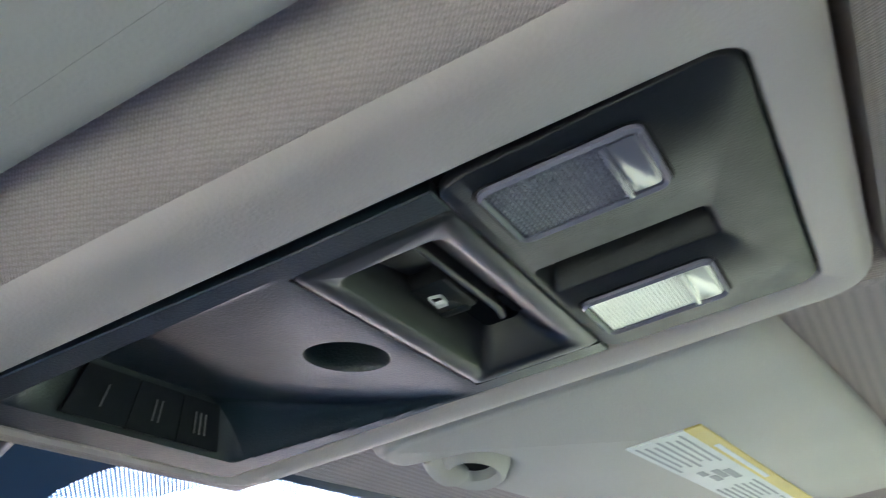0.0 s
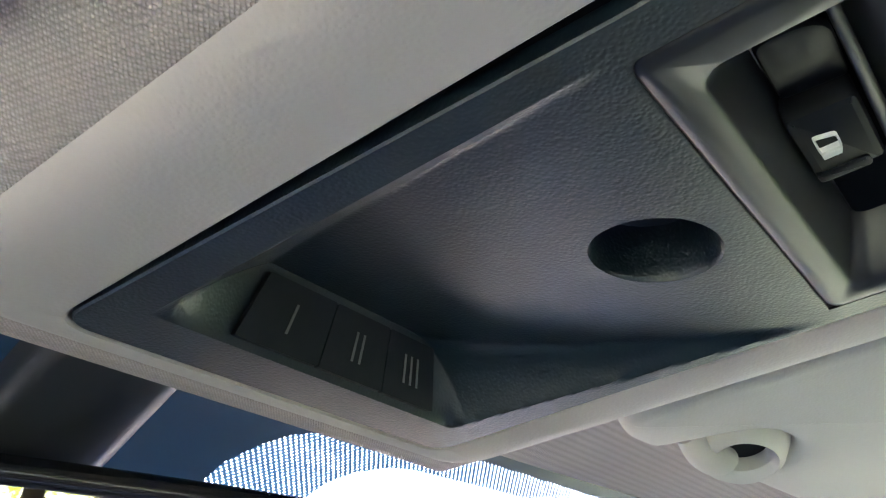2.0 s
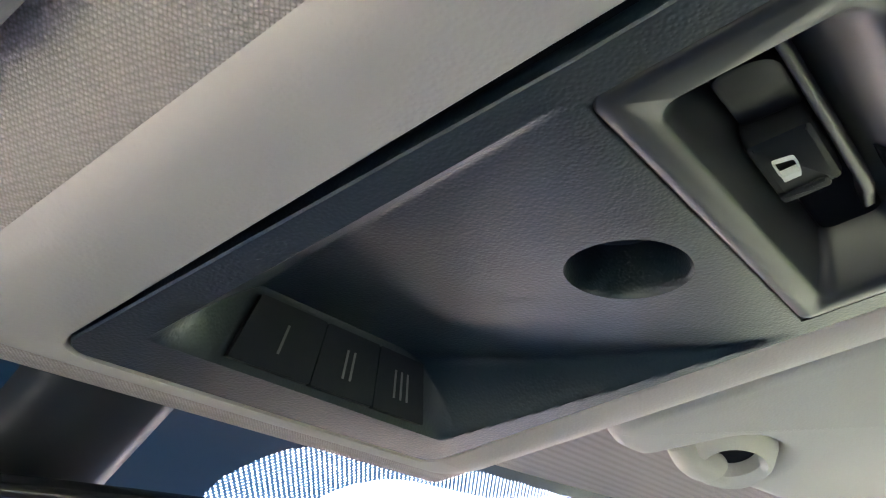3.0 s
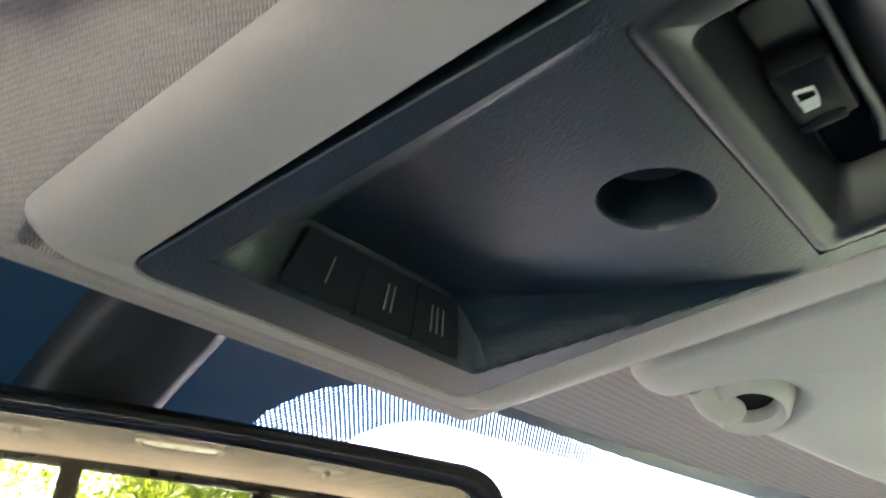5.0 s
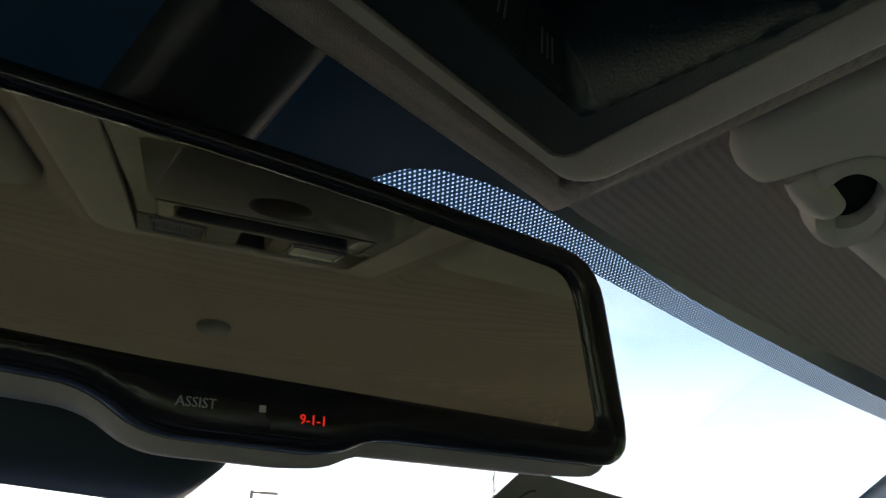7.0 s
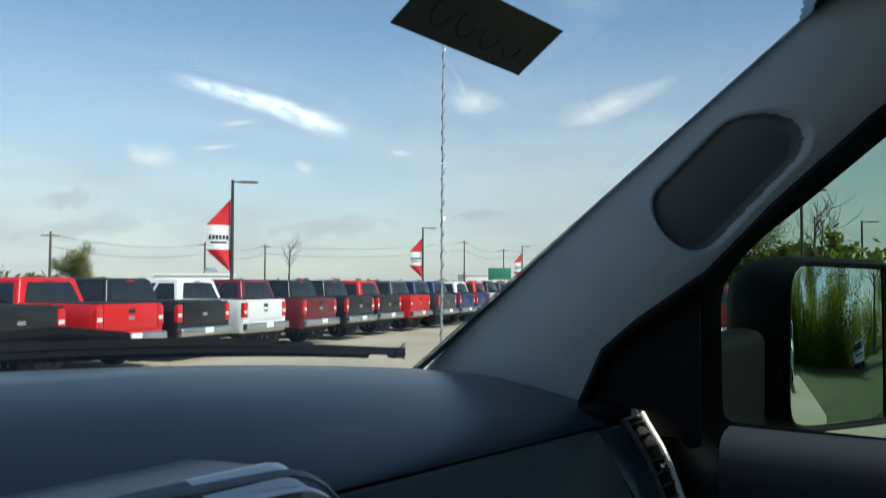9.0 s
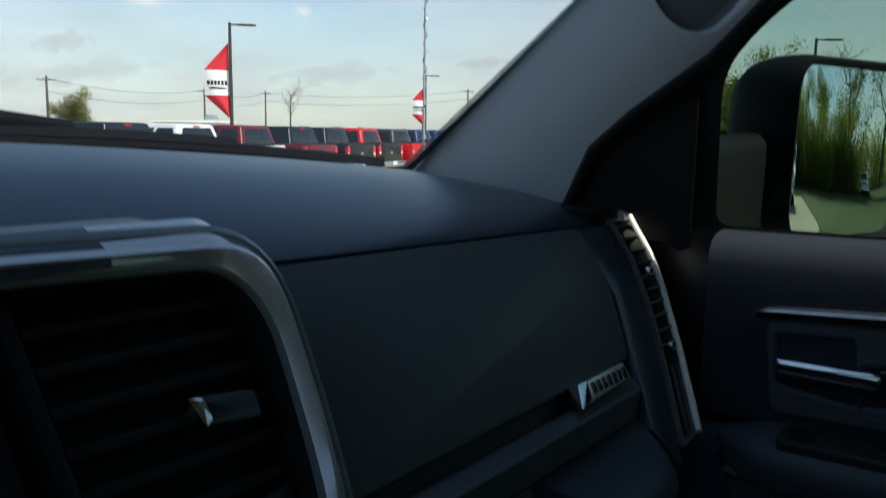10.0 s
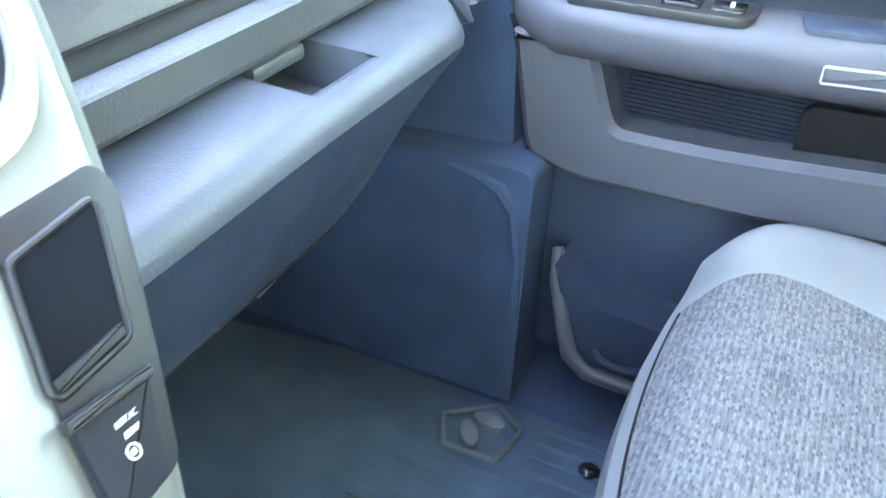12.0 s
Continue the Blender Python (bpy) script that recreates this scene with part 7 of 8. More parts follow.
    for a, b, fl in ((1, 2, False), (3, 0, True)):
        fs = face(a, b)
        for u0, u1, s0, s1 in ((0.06, 0.44, 0.10, 0.02), (0.49, 0.80, 0.0, 0.12)):
            w4 = [(u0, 0.10), (u1, 0.10), (u1 - s1 * 0.5, 0.88), (u0 + s0 * 0.3, 0.88)]
            if fl:
                w4 = [(1 - u, t) for u, t in w4][::-1]
            part("side_window", plate(rpoly(w4, 0.03, 3), fs, -0.02, 0.006, 0.003), M_carglass, c)
    part("windshield", plate(rpoly([(0.08, 0.08), (0.92, 0.08), (0.88, 0.92), (0.12, 0.92)], 0.05, 3), face(2, 3), -0.02, 0.006, 0.003), M_carglass, c)
    # tail: gate with handle and plain emblem, lamps, bumper
    R = lambda x, z, h: X(x, -h, z)
    gate = part("tailgate", plate(rpoly([(-0.76, 0.84), (0.76, 0.84), (0.76, 1.355), (-0.76, 1.355)], 0.02, 3), R, -0.03, 0.022, 0.008), body, c)
    part("gate_handle", plate(rrect(-0.10, 1.17, 0.10, 1.26, 0.015, 3), R, 0.01, 0.030, 0.005), M_dark, gate)
    part("emblem", plate(rrect(-0.09, 1.04, 0.09, 1.11, 0.01, 3), R, 0.01, 0.028, 0.004), M_steel, gate, "plain chrome emblem")
    for s in (-1, 1):
        pts = [(s * 0.785, 0.90), (s * 0.97, 0.92), (s * 0.955, 1.30), (s * 0.785, 1.31)]
        part("tail_lamp", plate(rpoly(pts, 0.02, 3), R, -0.12, 0.020, 0.010), M_tail, c, "red tail lamp")
        part("reverse_lens", plate(rpoly([(s * 0.80, 1.02), (s * 0.94, 1.02), (s * 0.94, 1.10), (s * 0.80, 1.10)], 0.01, 2), R, 0.01, 0.024, 0.003), M_clearlens, c)
    part("bumper", box(X(0, -0.06, 0.68), (1.90, 0.20, 0.20), 0.05, 3), M_steel, c, "steel step bumper")
    part("number_plate", box(X(0, -0.165, 0.70), (0.31, 0.012, 0.13), 0.004), M_white, c)
    # front: grille with a plain cross, lamps, bumper
    Fm = lambda x, z, h: X(x, 5.80 + h, z)
    gf = rpoly([(-0.56, 0.78), (0.56, 0.78), (0.60, 1.13), (-0.60, 1.13)], 0.06, 4)
    gr = part("grille", ring_frame(gf, inset(gf, 0.035), Fm, -0.03, 0.05, 0.012), M_steel, c, "chrome framed grille")
    part("grille_mesh", plate(inset(gf, 0.03), Fm, -0.03, 0.02, 0.004), M_dark, gr)
    part("cross_bar", join(plate([(-0.05, 0.79), (0.05, 0.79), (0.06, 1.12), (-0.06, 1.12)], Fm, 0.0, 0.05, 0.01), plate([(-0.57, 0.935), (0.57, 0.935), (0.57, 0.975), (-0.57, 0.975)], Fm, 0.0, 0.045, 0.01)), M_steel, gr)
    for s in (-1, 1):
        part("headlamp", plate(rpoly([(s * 0.62, 0.88), (s * 0.84, 0.90), (s * 0.84, 1.12), (s * 0.64, 1.13)], 0.03, 3), Fm, -0.20, 0.01, 0.02), M_clearlens, c, "clear headlamp")
    part("front_bumper", box(X(0, 5.84, 0.62), (1.86, 0.22, 0.24), 0.06, 3), M_steel, c)
    for s in (-1, 1):
        for y in (1.25, 4.75):
            wheel(c, s * 0.86 - xr, y)
        part("mirror", box(X(s * 1.08, 3.75, 1.32), (0.20, 0.10, 0.24), 0.04, 3), M_dark, c)
    c.matrix_world = m
    return c


RED, BLACK, WHITE, MAROON, GREY, BLUE, SILVER = (0.56, 0.010, 0.012), (0.010, 0.011, 0.013), (0.72, 0.73, 0.73), (0.13, 0.012, 0.018), (0.045, 0.05, 0.055), (0.012, 0.03, 0.12), (0.50, 0.52, 0.53)
WORD = {RED: "bright red", BLACK: "glossy black", WHITE: "white", MAROON: "dark maroon", GREY: "dark grey", BLUE: "dark blue", SILVER: "silver"}
ROW_DIR, ROW_0, ROW_STEP, ROW_TURN = Vector((0.9615, 0.275, 0)), Vector((8.3, 15.8, GROUND)), 2.75, 15.96
for k, col in enumerate((BLACK, GREY, BLACK, RED, BLACK, WHITE, MAROON, BLACK, BLACK, RED, GREY, BLUE, BLUE, WHITE, RED, BLACK, GREY, RED, WHITE, BLUE)):
    n = k - 2
    p = ROW_0 + ROW_DIR * (ROW_STEP * n + 0.05 * math.sin(k * 3.1)) + Vector((-0.275, 0.9615, 0)) * (0.12 * math.sin(k * 1.7))
    pickup("pickup_truck", col, WORD[col] + " crew-cab pickup parked tail out in a row", Matrix.Translation(p) @ Matrix.Rotation(radians(ROW_TURN + 0.8 * math.sin(k * 2.3)), 4, "Z") @ Matrix.Scale(1.07, 4))
# neighbours on the right, behind and far off
pickup("pickup_truck", SILVER, "silver pickup with a chrome cross grille facing the cab", Matrix.Translation((14.6, 0.30, GROUND)) @ Matrix.Rotation(radians(92), 4, "Z"), group="pickups beside the cab")
pickup("pickup_truck", MAROON, "dark maroon pickup parked beyond the door mirror", Matrix.Translation((21.9, 6.45, GROUND)) @ Matrix.Rotation(radians(-62), 4, "Z"), group="pickups beside the cab")
for x, y, a, col in ((-4.6, -9.5, 4, WHITE), (-1.2, -10.0, -3, WHITE), (2.4, -9.8, 2, SILVER), (23.0, -17.0, 37, WHITE)):
    pickup("pickup_truck", col, WORD[col] + " pickup parked behind the cab", Matrix.Translation((x, y - 5.8, GROUND)) @ Matrix.Rotation(radians(a), 4, "Z"), group="pickups behind the cab")

# ---- lamp posts with flags ----
M_post = mat("dark_bronze_post", (0.035, 0.03, 0.028), 0.5, vary=0.1)
M_flag_r = mat("red_flag_cloth", (0.55, 0.02, 0.03), 0.8, vary=0.08)
M_flag_w = mat("white_flag_cloth", (0.72, 0.73, 0.75), 0.8, vary=0.05)
M_flag_b = mat("black_flag_print", (0.02, 0.02, 0.025), 0.8, vary=0.05)


def lamp_post(x, y, h, turn, flag=True):
    c = thing("lamp_post", "dark lamp post with a striped feather flag" if flag else "dark lamp post with a flat lamp head", "lamp post", group="lamp posts", at=(x, y, GROUND))
    part("pole", tube([(0, 0, 0), (0, 0, h)], [0.14, 0.10], 8), M_post, c)
    part("base", tube([(0, 0, 0), (0, 0, 0.7)], 0.3, 12), M_lot, c)
    part("arm", box((0.35, 0, h - 0.12), (0.7, 0.12, 0.10), 0.02), M_post, c)
    part("lamp_head", loft([[(xx, yy, zz + h - 0.12) for yy, zz in ((-w, -0.06), (-w, 0.06), (w, 0.06), (w, -0.06))] for xx, w in ((0.55, 0.12), (0.7, 0.22), (1.55, 0.22), (1.75, 0.10))]), M_post, c)
    if flag:
        # stripes of one cloth held by the pole, its free edge pulled to a point
        f = part("flag", grid(lambda s, t: Vector((-0.12 - 1.65 * s * flag_w(t), 0.16 * math.sin(5 * s + 3 * t), h - 1.4 - 5.0 * t)), span(0, 1, 8), span(0.0, 0.36, 8)), M_flag_r, c, "red upper stripe")
        part("flag_white", grid(lambda s, t: Vector((-0.12 - 1.65 * s * flag_w(t), 0.16 * math.sin(5 * s + 3 * t), h - 1.4 - 5.0 * t)), span(0, 1, 8), span(0.36, 0.70, 8)), M_flag_w, f, "white middle stripe")
        part("flag_red", grid(lambda s, t: Vector((-0.12 - 1.65 * s * flag_w(t), 0.16 * math.sin(5 * s + 3 * t), h - 1.4 - 5.0 * t)), span(0, 1, 8), span(0.70, 1.0, 8)), M_flag_r, f, "red lower stripe")
        for i in range(6):
            for t0, t1 in ((0.50, 0.56),):
                s0 = 0.08 + i * 0.14
                part("print_bar", grid(lambda s, t: Vector((-0.12 - 1.65 * s * flag_w(t), 0.16 * math.sin(5 * s + 3 * t) - 0.02, h - 1.4 - 5.0 * t)), span(s0, s0 + 0.10, 2), span(t0, t1, 2)), M_flag_b, f, "black printed bar")
        part("print_bar", grid(lambda s, t: Vector((-0.12 - 1.65 * s * flag_w(t), 0.16 * math.sin(5 * s + 3 * t) - 0.02, h - 1.4 - 5.0 * t)), span(0.15, 0.8, 6), span(0.59, 0.615, 1)), M_flag_b, f)
    c.rotation_euler = (0, 0, radians(turn))
    return c


def flag_w(t):
    return table((0, 0.36, 0.70, 1.0), (0.02, 1.0, 1.0, 0.04), t)


lamp_post(36.5, 46.5, 9.2, -38)
lamp_post(81.5, 65.5, 9.2, -38)
lamp_post(132, 82, 9.2, -38)
lamp_post(64, 15.5, 9.0, -60, False)
lamp_post(100, 18, 9.0, -60, False)

# ---- utility poles and wires ----
M_wood = mat("weathered_pole_wood", (0.10, 0.085, 0.07), 0.9, grain=0.5, grain_scale=30, vary=0.2)


def utility_pole(x, y, h):
    c = thing("utility_pole", "weathered wooden utility pole with a crossarm", "utility pole", group="utility poles", at=(x, y, GROUND))
    part("pole", tube([(0, 0, 0), (0, 0, h)], [0.22, 0.15], 8), M_wood, c)
    part("crossarm", box((0, 0, h - 0.6), (2.6, 0.14, 0.14), 0.02), M_wood, c)
    for s in (-1.1, -0.4, 0.4, 1.1):
        part("insulator", tube([(s, 0, h - 0.53), (s, 0, h - 0.3)], 0.06, 6), M_steel, c)
    c.rotation_euler = (0, 0, radians(-30))


poles = [(60, 118, 9.5), (98, 133, 10), (124, 146, 11), (152, 110, 12), (196, 128, 12), (215, 96, 12)]
for p in poles:
    utility_pole(*p)
for i in range(len(poles) - 1):
    a, b = poles[i], poles[i + 1]
    for dz in (0.4, 2.2):
        pts = [Vector((lerp(a[0], b[0], t), lerp(a[1], b[1], t), GROUND + lerp(a[2], b[2], t) - dz - 1.2 * 4 * t * (1 - t))) for t in span(0, 1, 10)]
        tagged(build("power_line", tube(pts, 0.035, 4), M_dark), "thin sagging overhead power line", "power line", group="power lines")

# ---- far buildings ----
M_wall = mat("white_metal_wall", (0.70, 0.70, 0.68), 0.6, vary=0.05, vary_scale=0.5)
M_green = mat("green_sign_panel", (0.02, 0.18, 0.11), 0.6, vary=0.06)


def far_building(x, y, w, d, h, turn):
    c = thing("far_building", "low white commercial building beyond the lot", "building", group="far buildings", at=(x, y, GROUND))
    part("wall", box((0, 0, h / 2), (w, d, h), 0.05), M_wall, c)
    part("roof", box((0, 0, h + 0.15), (w + 0.6, d + 0.6, 0.3), 0.05), M_wall, c, "pale flat roof edge")
    part("roof_unit", box((w * 0.2, 0, h + 0.8), (2.2, 2.0, 1.2), 0.1), M_steel, c)
    for k in range(6):
        part("window", box((-w / 2 + (k + 0.5) * w / 6, -d / 2 - 0.02, h * 0.5), (w / 10, 0.12, h * 0.35), 0.02), M_carglass, c)
    c.rotation_euler = (0, 0, radians(turn))


far_building(88, 122, 13, 9, 3.3, -38)
far_building(165, 108, 20, 12, 4.0, -45)
c = thing("green_sign", "green road sign board on two posts", "sign", at=(150, 99, GROUND))
part("board", box((0, 0, 4.2), (5.0, 0.2, 2.6), 0.05), M_green, c)
for s in (-1.8, 1.8):
    part("post", tube([(s, 0.1, 0), (s, 0.1, 4.5)], 0.1, 6), M_post, c)
c.rotation_euler = (0, 0, radians(-55))

# ---- trees ----
M_bark = mat("grey_brown_bark", (0.085, 0.07, 0.055), 0.95, grain=0.8, grain_scale=14, vary=0.25, vary_scale=3)


def leaf_mat(name, col):
    m = mat(name, col, 0.7, vary=0.35, vary_scale=0.7, spec=0.3)
    nt = m.node_tree
    b = nt.nodes["Principled BSDF"]
    b.inputs["Subsurface Weight"].default_value = 0.0
    tr = nt.nodes.new("ShaderNodeBsdfTranslucent")
    tr.inputs[0].default_value = (col[0] * 2.6, col[1] * 2.7, col[2] * 1.2, 1)
    mx = nt.nodes.new("ShaderNodeMixShader")
    mx.inputs[0].default_value = 0.55
    out = nt.nodes["Material Output"]
    nt.links.new(b.outputs[0], mx.inputs[1]); nt.links.new(tr.outputs[0], mx.inputs[2]); nt.links.new(mx.outputs[0], out.inputs[0])
    return m


M_leaf = leaf_mat("spring_leaves", (0.088, 0.104, 0.020))
# olive leaves, paled to put distance haze into the colour
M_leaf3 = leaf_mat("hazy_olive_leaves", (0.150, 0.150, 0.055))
M_leaf2 = leaf_mat("olive_leaves", (0.075, 0.085, 0.020))


def leaves(rng, centres, per, spread, size):
    v, f = [], []
    for cx, cy, cz in centres:
        for _ in range(per):
            d = Vector((rng.gauss(0, 1), rng.gauss(0, 1), rng.gauss(0, 0.8))) * spread
            a = Vector((rng.uniform(-1, 1), rng.uniform(-1, 1), rng.uniform(-1, 1))).normalized()
            b = a.orthogonal().normalized()
            p, s = Vector((cx, cy, cz)) + d, size * rng.uniform(0.6, 1.4)
            o = len(v)
            v += [p - a * s, p + b * s * 0.55, p + a * s, p - b * s * 0.55]
            f.append((o, o + 1, o + 2, o + 3))
    return v, f


def tree(seed, h, crown, leafy, lm, at, label):
    rng = random.Random(seed)
    c = thing("tree", label, "tree", group="trees", at=(at[0], at[1], GROUND))
    limbs, tips = [], []
    trunk = [Vector((0.12 * math.sin(k * 1.3 + seed) * k / 5, 0.1 * math.cos(k + seed) * k / 5, h * 0.75 * k / 6)) for k in range(7)]
    limbs.append(tube(trunk, [0.022 * h * (1 - 0.78 * k / 6) for k in range(7)], 8))
    def grow(p, d, ln, r, lev):
        q = [p]
        for k in range(3):
            d = (d + Vector((rng.gauss(0, 0.22), rng.gauss(0, 0.22), rng.gauss(0.10, 0.15)))).normalized()
            q.append(q[-1] + d * ln / 3)
        limbs.append(tube(q, [r * (1 - 0.25 * k) for k in range(4)], 5, cap=False))
        if lev:
            for k in range(3):
                grow(q[1 + k % 3], (d + Vector((rng.gauss(0, 0.7), rng.gauss(0, 0.7), rng.gauss(0.2, 0.4)))).normalized(), ln * 0.62, r * 0.5, lev - 1)
        else:
            tips.extend((q[2], q[3]))
    for k in range(9):
        t = rng.uniform(0.35, 1.0)
        a = rng.uniform(0, 6.28)
        i = min(5, int(t * 6))
        grow(trunk[i].lerp(trunk[i + 1], t * 6 - i), Vector((math.cos(a), math.sin(a), rng.uniform(0.5, 1.2))).normalized(), crown * rng.uniform(0.7, 1.1), 0.007 * h, 2)
    part("trunk", join(*limbs), M_bark, c, "", 60)
    if leafy:
        part("crown", leaves(rng, [tuple(p) for p in tips], leafy, crown * 0.15, 0.10), lm, c, "fresh spring leaves", 5)
    return c


tree(1, 12, 3.2, 34, M_leaf, (19, -24, 0), "tall tree with thin fresh leaves")
tree(2, 10, 3.0, 40, M_leaf, (13, -26, 0), "young tree with fresh yellow-green leaves")
tree(3, 13, 3.4, 18, M_leaf2, (26, -22, 0), "tall tree with sparse spring leaves")
t4 = tree(4, 11, 3.0, 0, M_leaf2, (85, 19.5, 0), "tall bare tree with thin grey branches")
tree(5, 9, 3.2, 40, M_leaf2, (78, 24, 0), "olive-green tree in early leaf")
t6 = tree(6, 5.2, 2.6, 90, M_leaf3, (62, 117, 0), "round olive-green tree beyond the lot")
for k, (x, y, s) in enumerate(((7, -27, 0.9), (33, -24, 1.1), (1, -26, 1.0), (-8, -27, 0.95), (40, -20, 1.0), (-16, -25, 1.1))):
    copy_thing(bpy.data.objects["tree.001" if k % 2 else "tree"], Matrix.Translation((x, y, GROUND)) @ Matrix.Rotation(k * 1.9, 4, "Z") @ Matrix.Scale(s, 4))
for x, y, s in ((126, 140, 1.2), (108, 24, 1.1), (70, 26, 0.8)):
    copy_thing(t4 if x != 70 else bpy.data.objects["tree.004"], Matrix.Translation((x, y, GROUND)) @ Matrix.Rotation(x, 4, "Z") @ Matrix.Scale(s, 4))


def woods(name, pts, hmax, per, lm, size, label):
    """A belt of undergrowth and young trees: countless leaves, one mesh."""
    rng = random.Random(len(pts))
    cs = []
    for x, y in pts:
        hh = hmax * rng.uniform(0.45, 1.0)
        for k in range(7):
            cs.append((x + rng.gauss(0, 0.8), y + rng.gauss(0, 0.8), GROUND + 0.3 + hh * rng.random() ** 1.2))
    ob = build(name, leaves(rng, cs, per, 0.55, size), lm, angle=5)
    return tagged(ob, label, "woods", kind="stuff")


rr = random.Random(5)
woods("woodland", [(rr.uniform(-40, 70), rr.uniform(-31, -25)) for _ in range(170)], 6.0, 70, M_leaf, 0.11, "dense spring undergrowth and saplings along the lot")
woods("woodland_near", [(rr.uniform(1, 19), rr.uniform(-25, -20)) for _ in range(190)], 6.5, 80, M_leaf, 0.085, "dense spring thicket behind the grass")
woods("woodland_right", [(rr.uniform(75, 130), rr.uniform(14, 40)) for _ in range(120)], 6.5, 14, M_leaf2, 0.5, "far olive-green trees beyond the lot")
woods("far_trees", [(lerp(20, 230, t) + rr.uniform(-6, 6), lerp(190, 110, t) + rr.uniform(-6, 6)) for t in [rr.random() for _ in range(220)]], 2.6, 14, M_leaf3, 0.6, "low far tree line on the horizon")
woods("far_trees_left", [(rr.uniform(30, 62), rr.uniform(112, 128)) for _ in range(50)], 3.4, 20, M_leaf, 0.5, "yellow-green far trees beyond the lot")


# ---- contrail in the sky ----
def contrail():
    """A thin bright vapour trail far up: a soft-edged glowing ribbon."""
    m = bpy.data.materials.new("vapour_trail")
    m.use_nodes = True
    nt = m.node_tree
    nt.nodes.clear()
    N, L = nt.nodes.new, nt.links.new
    out, mix, tr, em, uv, sp = N("ShaderNodeOutputMaterial"), N("ShaderNodeMixShader"), N("ShaderNodeBsdfTransparent"), N("ShaderNodeEmission"), N("ShaderNodeUVMap"), N("ShaderNodeSeparateXYZ")
    em.inputs[0].default_value, em.inputs[1].default_value = (0.95, 0.97, 1.0, 1), 1.25
    L(uv.outputs[0], sp.inputs[0])
    rx, ry, no, m1, m2 = N("ShaderNodeValToRGB"), N("ShaderNodeValToRGB"), N("ShaderNodeTexNoise"), N("ShaderNodeMath"), N("ShaderNodeMath")
    for r, pos in ((rx, (0.0, 0.15, 0.58, 0.74)), (ry, (0.0, 0.45, 0.60, 1.0))):
        e = r.color_ramp.elements
        e[0].position, e[0].color = pos[0], (0, 0, 0, 1)
        e[1].position, e[1].color = pos[3], (0, 0, 0, 1)
        for p, v in ((pos[1], 0.45 if r is rx else 0.8), (pos[2], 1.0)):
            k = e.new(p)
            k.color = (v, v, v, 1)
    L(sp.outputs[0], rx.inputs[0]); L(sp.outputs[1], ry.inputs[0])
    mp = N("ShaderNodeMapping"); mp.inputs["Scale"].default_value = (14, 3, 1)
    no.inputs["Scale"].default_value, no.inputs["Detail"].default_value = 1.0, 6
    L(uv.outputs[0], mp.inputs[0]); L(mp.outputs[0], no.inputs["Vector"])
    rn = N("ShaderNodeMapRange"); rn.inputs["From Min"].default_value, rn.inputs["From Max"].default_value = 0.22, 0.60
    L(no.outputs[0], rn.inputs[0])
    m1.operation = m2.operation = "MULTIPLY"
    L(rx.outputs[0], m1.inputs[0]); L(ry.outputs[0], m1.inputs[1]); L(m1.outputs[0], m2.inputs[0]); L(rn.outputs[0], m2.inputs[1])
    L(m2.outputs[0], mix.inputs[0]); L(tr.outputs[0], mix.inputs[1]); L(em.outputs[0], mix.inputs[2]); L(mix.outputs[0], out.inputs[0])
    A, B, C = Vector((0.540, 0.808, 0.236)), Vector((0.636, 0.742, 0.211)), Vector((0.770, 0.620, 0.150))
    us, vs = span(0, 1, 24), span(0, 1, 6)
    def f(u, v):
        p = A.lerp(B, u / 0.45) if u < 0.45 else B.lerp(C, (u - 0.45) / 0.55)
        return (p + Vector((0.006, -0.008, 0.034)) * (v - 0.5) * (0.55 + 0.5 * u)) * 3000
    ob = build("vapour_trail", grid(f, us, vs), m)
    layer = ob.data.uv_layers.new(name="UVMap")
    for lp in ob.data.loops:
        i = lp.vertex_index
        layer.data[lp.index].uv = (us[i % len(us)], vs[i // len(us)])
    ob.visible_shadow = False
    tagged(ob, "thin white vapour trail high in the sky", "backdrop", kind="structure")


contrail()


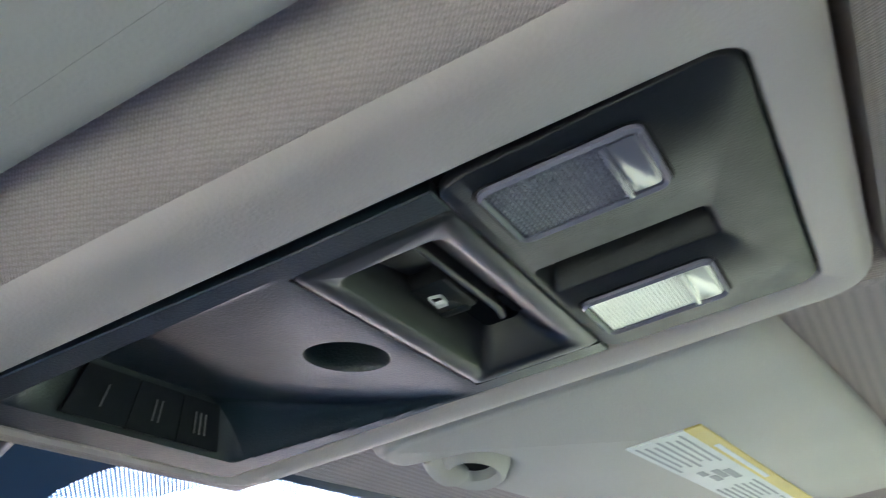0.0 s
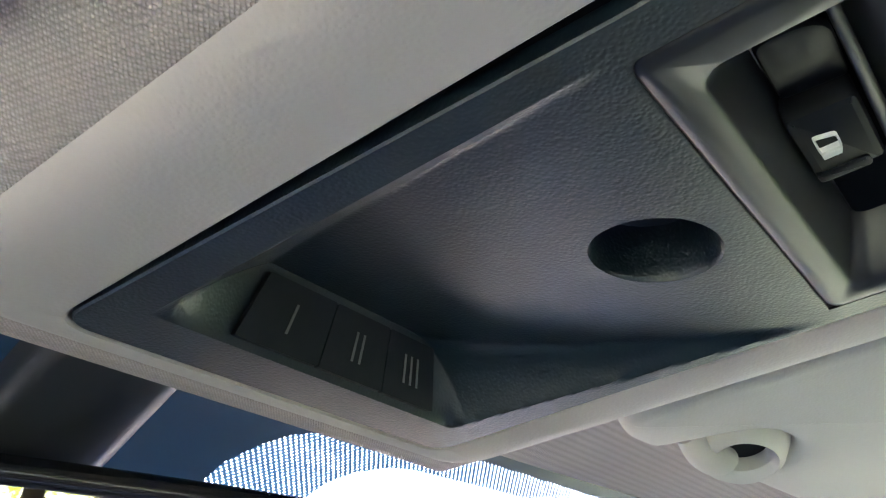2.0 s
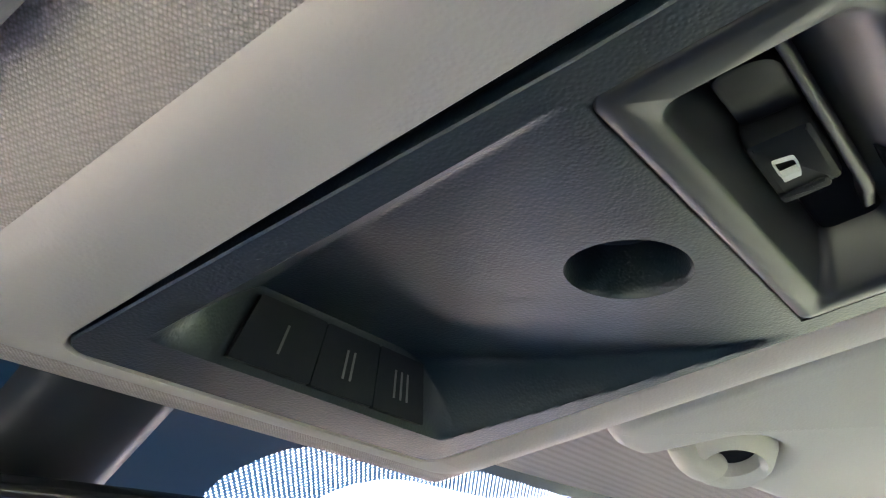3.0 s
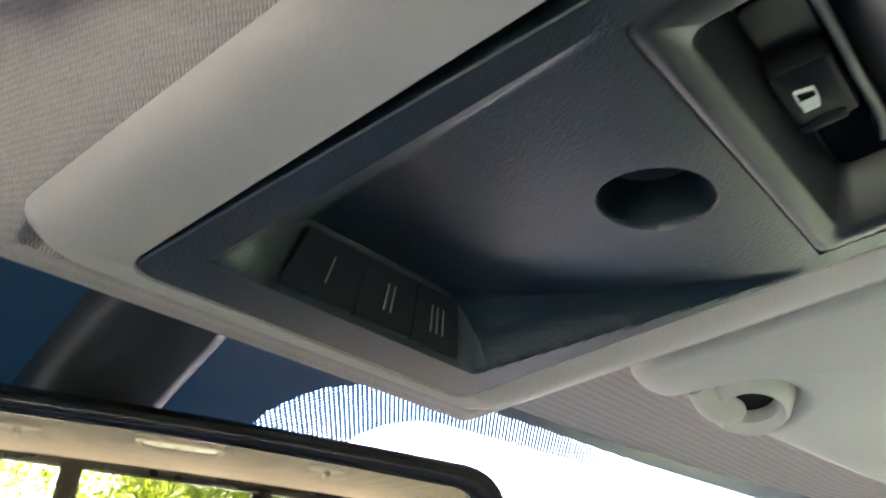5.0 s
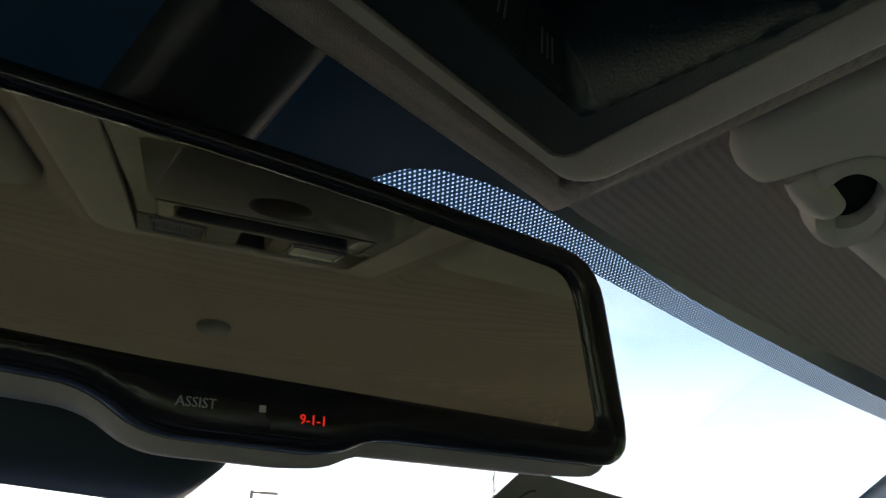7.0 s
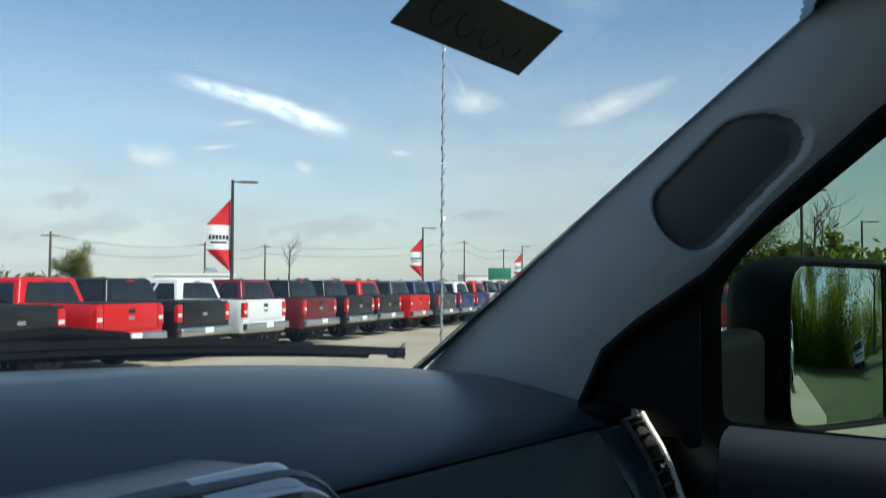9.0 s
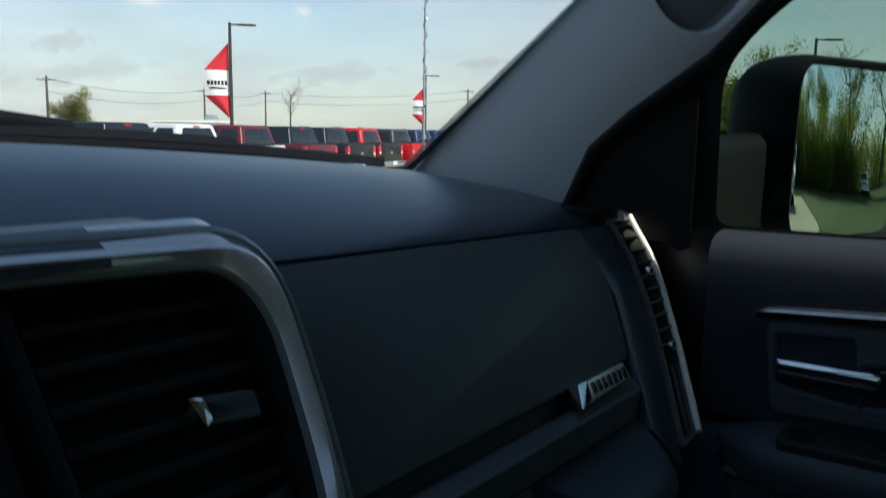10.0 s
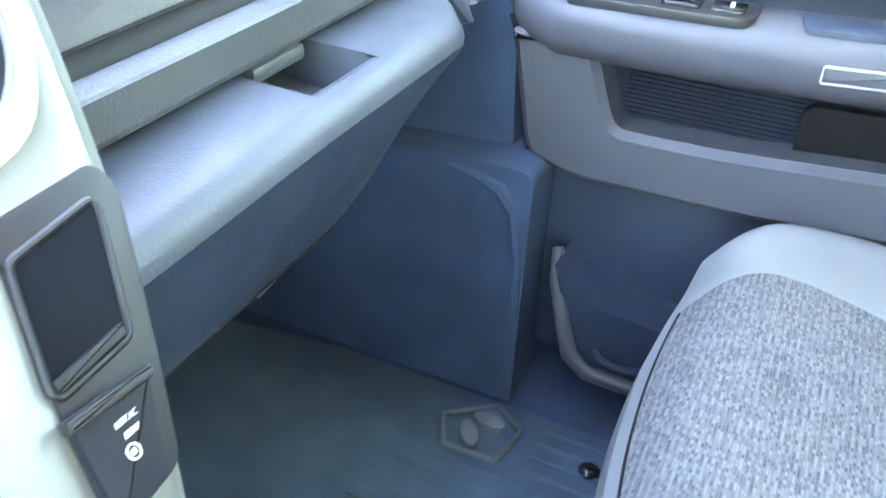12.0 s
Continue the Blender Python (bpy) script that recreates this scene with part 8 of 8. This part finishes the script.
def cloud_material(name, col, strength, cover, stretch, seed):
    """Soft-edged vapour: an oval that breaks up into puffs or threads."""
    m = bpy.data.materials.new(name)
    m.use_nodes = True
    nt = m.node_tree
    nt.nodes.clear()
    N, L = nt.nodes.new, nt.links.new
    out, mix, tr, em, uv = N("ShaderNodeOutputMaterial"), N("ShaderNodeMixShader"), N("ShaderNodeBsdfTransparent"), N("ShaderNodeEmission"), N("ShaderNodeUVMap")
    em.inputs[0].default_value, em.inputs[1].default_value = rgba(col), strength
    sub_, ln, mp, no = N("ShaderNodeVectorMath"), N("ShaderNodeVectorMath"), N("ShaderNodeMapping"), N("ShaderNodeTexNoise")
    sub_.operation, ln.operation = "SUBTRACT", "LENGTH"
    sub_.inputs[1].default_value = (0.5, 0.5, 0.0)
    L(uv.outputs[0], sub_.inputs[0]); L(sub_.outputs[0], ln.inputs[0])
    mp.inputs["Scale"].default_value, mp.inputs["Location"].default_value = (stretch, 2.2, 1), (seed, seed * 0.7, 0)
    no.inputs["Scale"].default_value, no.inputs["Detail"].default_value, no.inputs["Roughness"].default_value = 1.0, 7, 0.6
    L(uv.outputs[0], mp.inputs[0]); L(mp.outputs[0], no.inputs["Vector"])
    fall = N("ShaderNodeMapRange"); fall.inputs["From Min"].default_value, fall.inputs["From Max"].default_value = 0.0, 0.5
    fall.inputs["To Min"].default_value, fall.inputs["To Max"].default_value = 0.30, -0.52
    L(ln.outputs["Value"], fall.inputs[0])
    ad, rn = N("ShaderNodeMath"), N("ShaderNodeMapRange")
    ad.operation = "ADD"
    L(no.outputs[0], ad.inputs[0]); L(fall.outputs[0], ad.inputs[1]); L(ad.outputs[0], rn.inputs[0])
    rn.inputs["From Min"].default_value, rn.inputs["From Max"].default_value, rn.inputs["To Max"].default_value = 0.34, 0.80, cover
    L(rn.outputs[0], mix.inputs[0]); L(tr.outputs[0], mix.inputs[1]); L(em.outputs[0], mix.inputs[2]); L(mix.outputs[0], out.inputs[0])
    return m


def cloud(label, a, b, tall, material, far):
    """A flat far-off veil between two directions of the sky."""
    A, B = Vector(a), Vector(b)
    A, B = A - (B - A) * 0.18, B + (B - A) * 0.18
    us, vs = span(0, 1, 8), span(0, 1, 4)
    side = (B - A).cross((A + B) / 2).normalized() * -1
    ob = build("cloud", grid(lambda u, v: (A.lerp(B, u) + side * tall * (v - 0.5)) * far, us, vs), material)
    layer = ob.data.uv_layers.new(name="UVMap")
    for lp in ob.data.loops:
        i = lp.vertex_index
        layer.data[lp.index].uv = (us[i % len(us)], vs[i // len(us)])
    ob.visible_shadow = False
    tagged(ob, label, "backdrop", kind="structure")


puff = cloud_material("pale_cloud", (0.96, 0.94, 0.92), 0.72, 0.85, 3.0, 1.3)
grey = cloud_material("grey_cloud", (0.80, 0.83, 0.88), 0.50, 0.75, 7.0, 4.1)
thread = cloud_material("thread_cloud", (0.95, 0.97, 1.0), 0.70, 0.75, 2.4, 2.7)
cloud("small pale cumulus puff in the sky", (0.506, 0.851, 0.142), (0.566, 0.811, 0.149), 0.052, puff, 2900)
cloud("small pale cumulus puff in the sky", (0.664, 0.735, 0.140), (0.685, 0.715, 0.140), 0.030, puff, 2880)
cloud("flat grey cloud low in the sky", (0.426, 0.900, 0.090), (0.503, 0.859, 0.098), 0.045, grey, 2860)
cloud("flat grey cloud low in the sky", (0.381, 0.923, 0.050), (0.575, 0.815, 0.074), 0.050, grey, 2840)
cloud("flat grey cloud low in the sky", (0.621, 0.781, 0.064), (0.769, 0.635, 0.073), 0.050, grey, 2820)
cloud("flat grey cloud low in the sky", (0.789, 0.608, 0.084), (0.838, 0.538, 0.086), 0.026, grey, 2800)
cloud("thin white cirrus wisp in the sky", (0.772, 0.592, 0.230), (0.822, 0.529, 0.211), 0.070, thread, 2780)
cloud("thin white cirrus streak in the sky", (0.845, 0.500, 0.188), (0.910, 0.341, 0.237), 0.070, thread, 2760)
cloud("thin white cirrus thread in the sky", (0.590, 0.786, 0.185), (0.633, 0.749, 0.194), 0.014, thread, 2740)
cloud("thin white cirrus thread in the sky", (0.570, 0.807, 0.157), (0.619, 0.768, 0.164), 0.014, thread, 2720)
cloud("thin white cirrus thread in the sky", (0.738, 0.654, 0.163), (0.768, 0.622, 0.156), 0.018, thread, 2700)
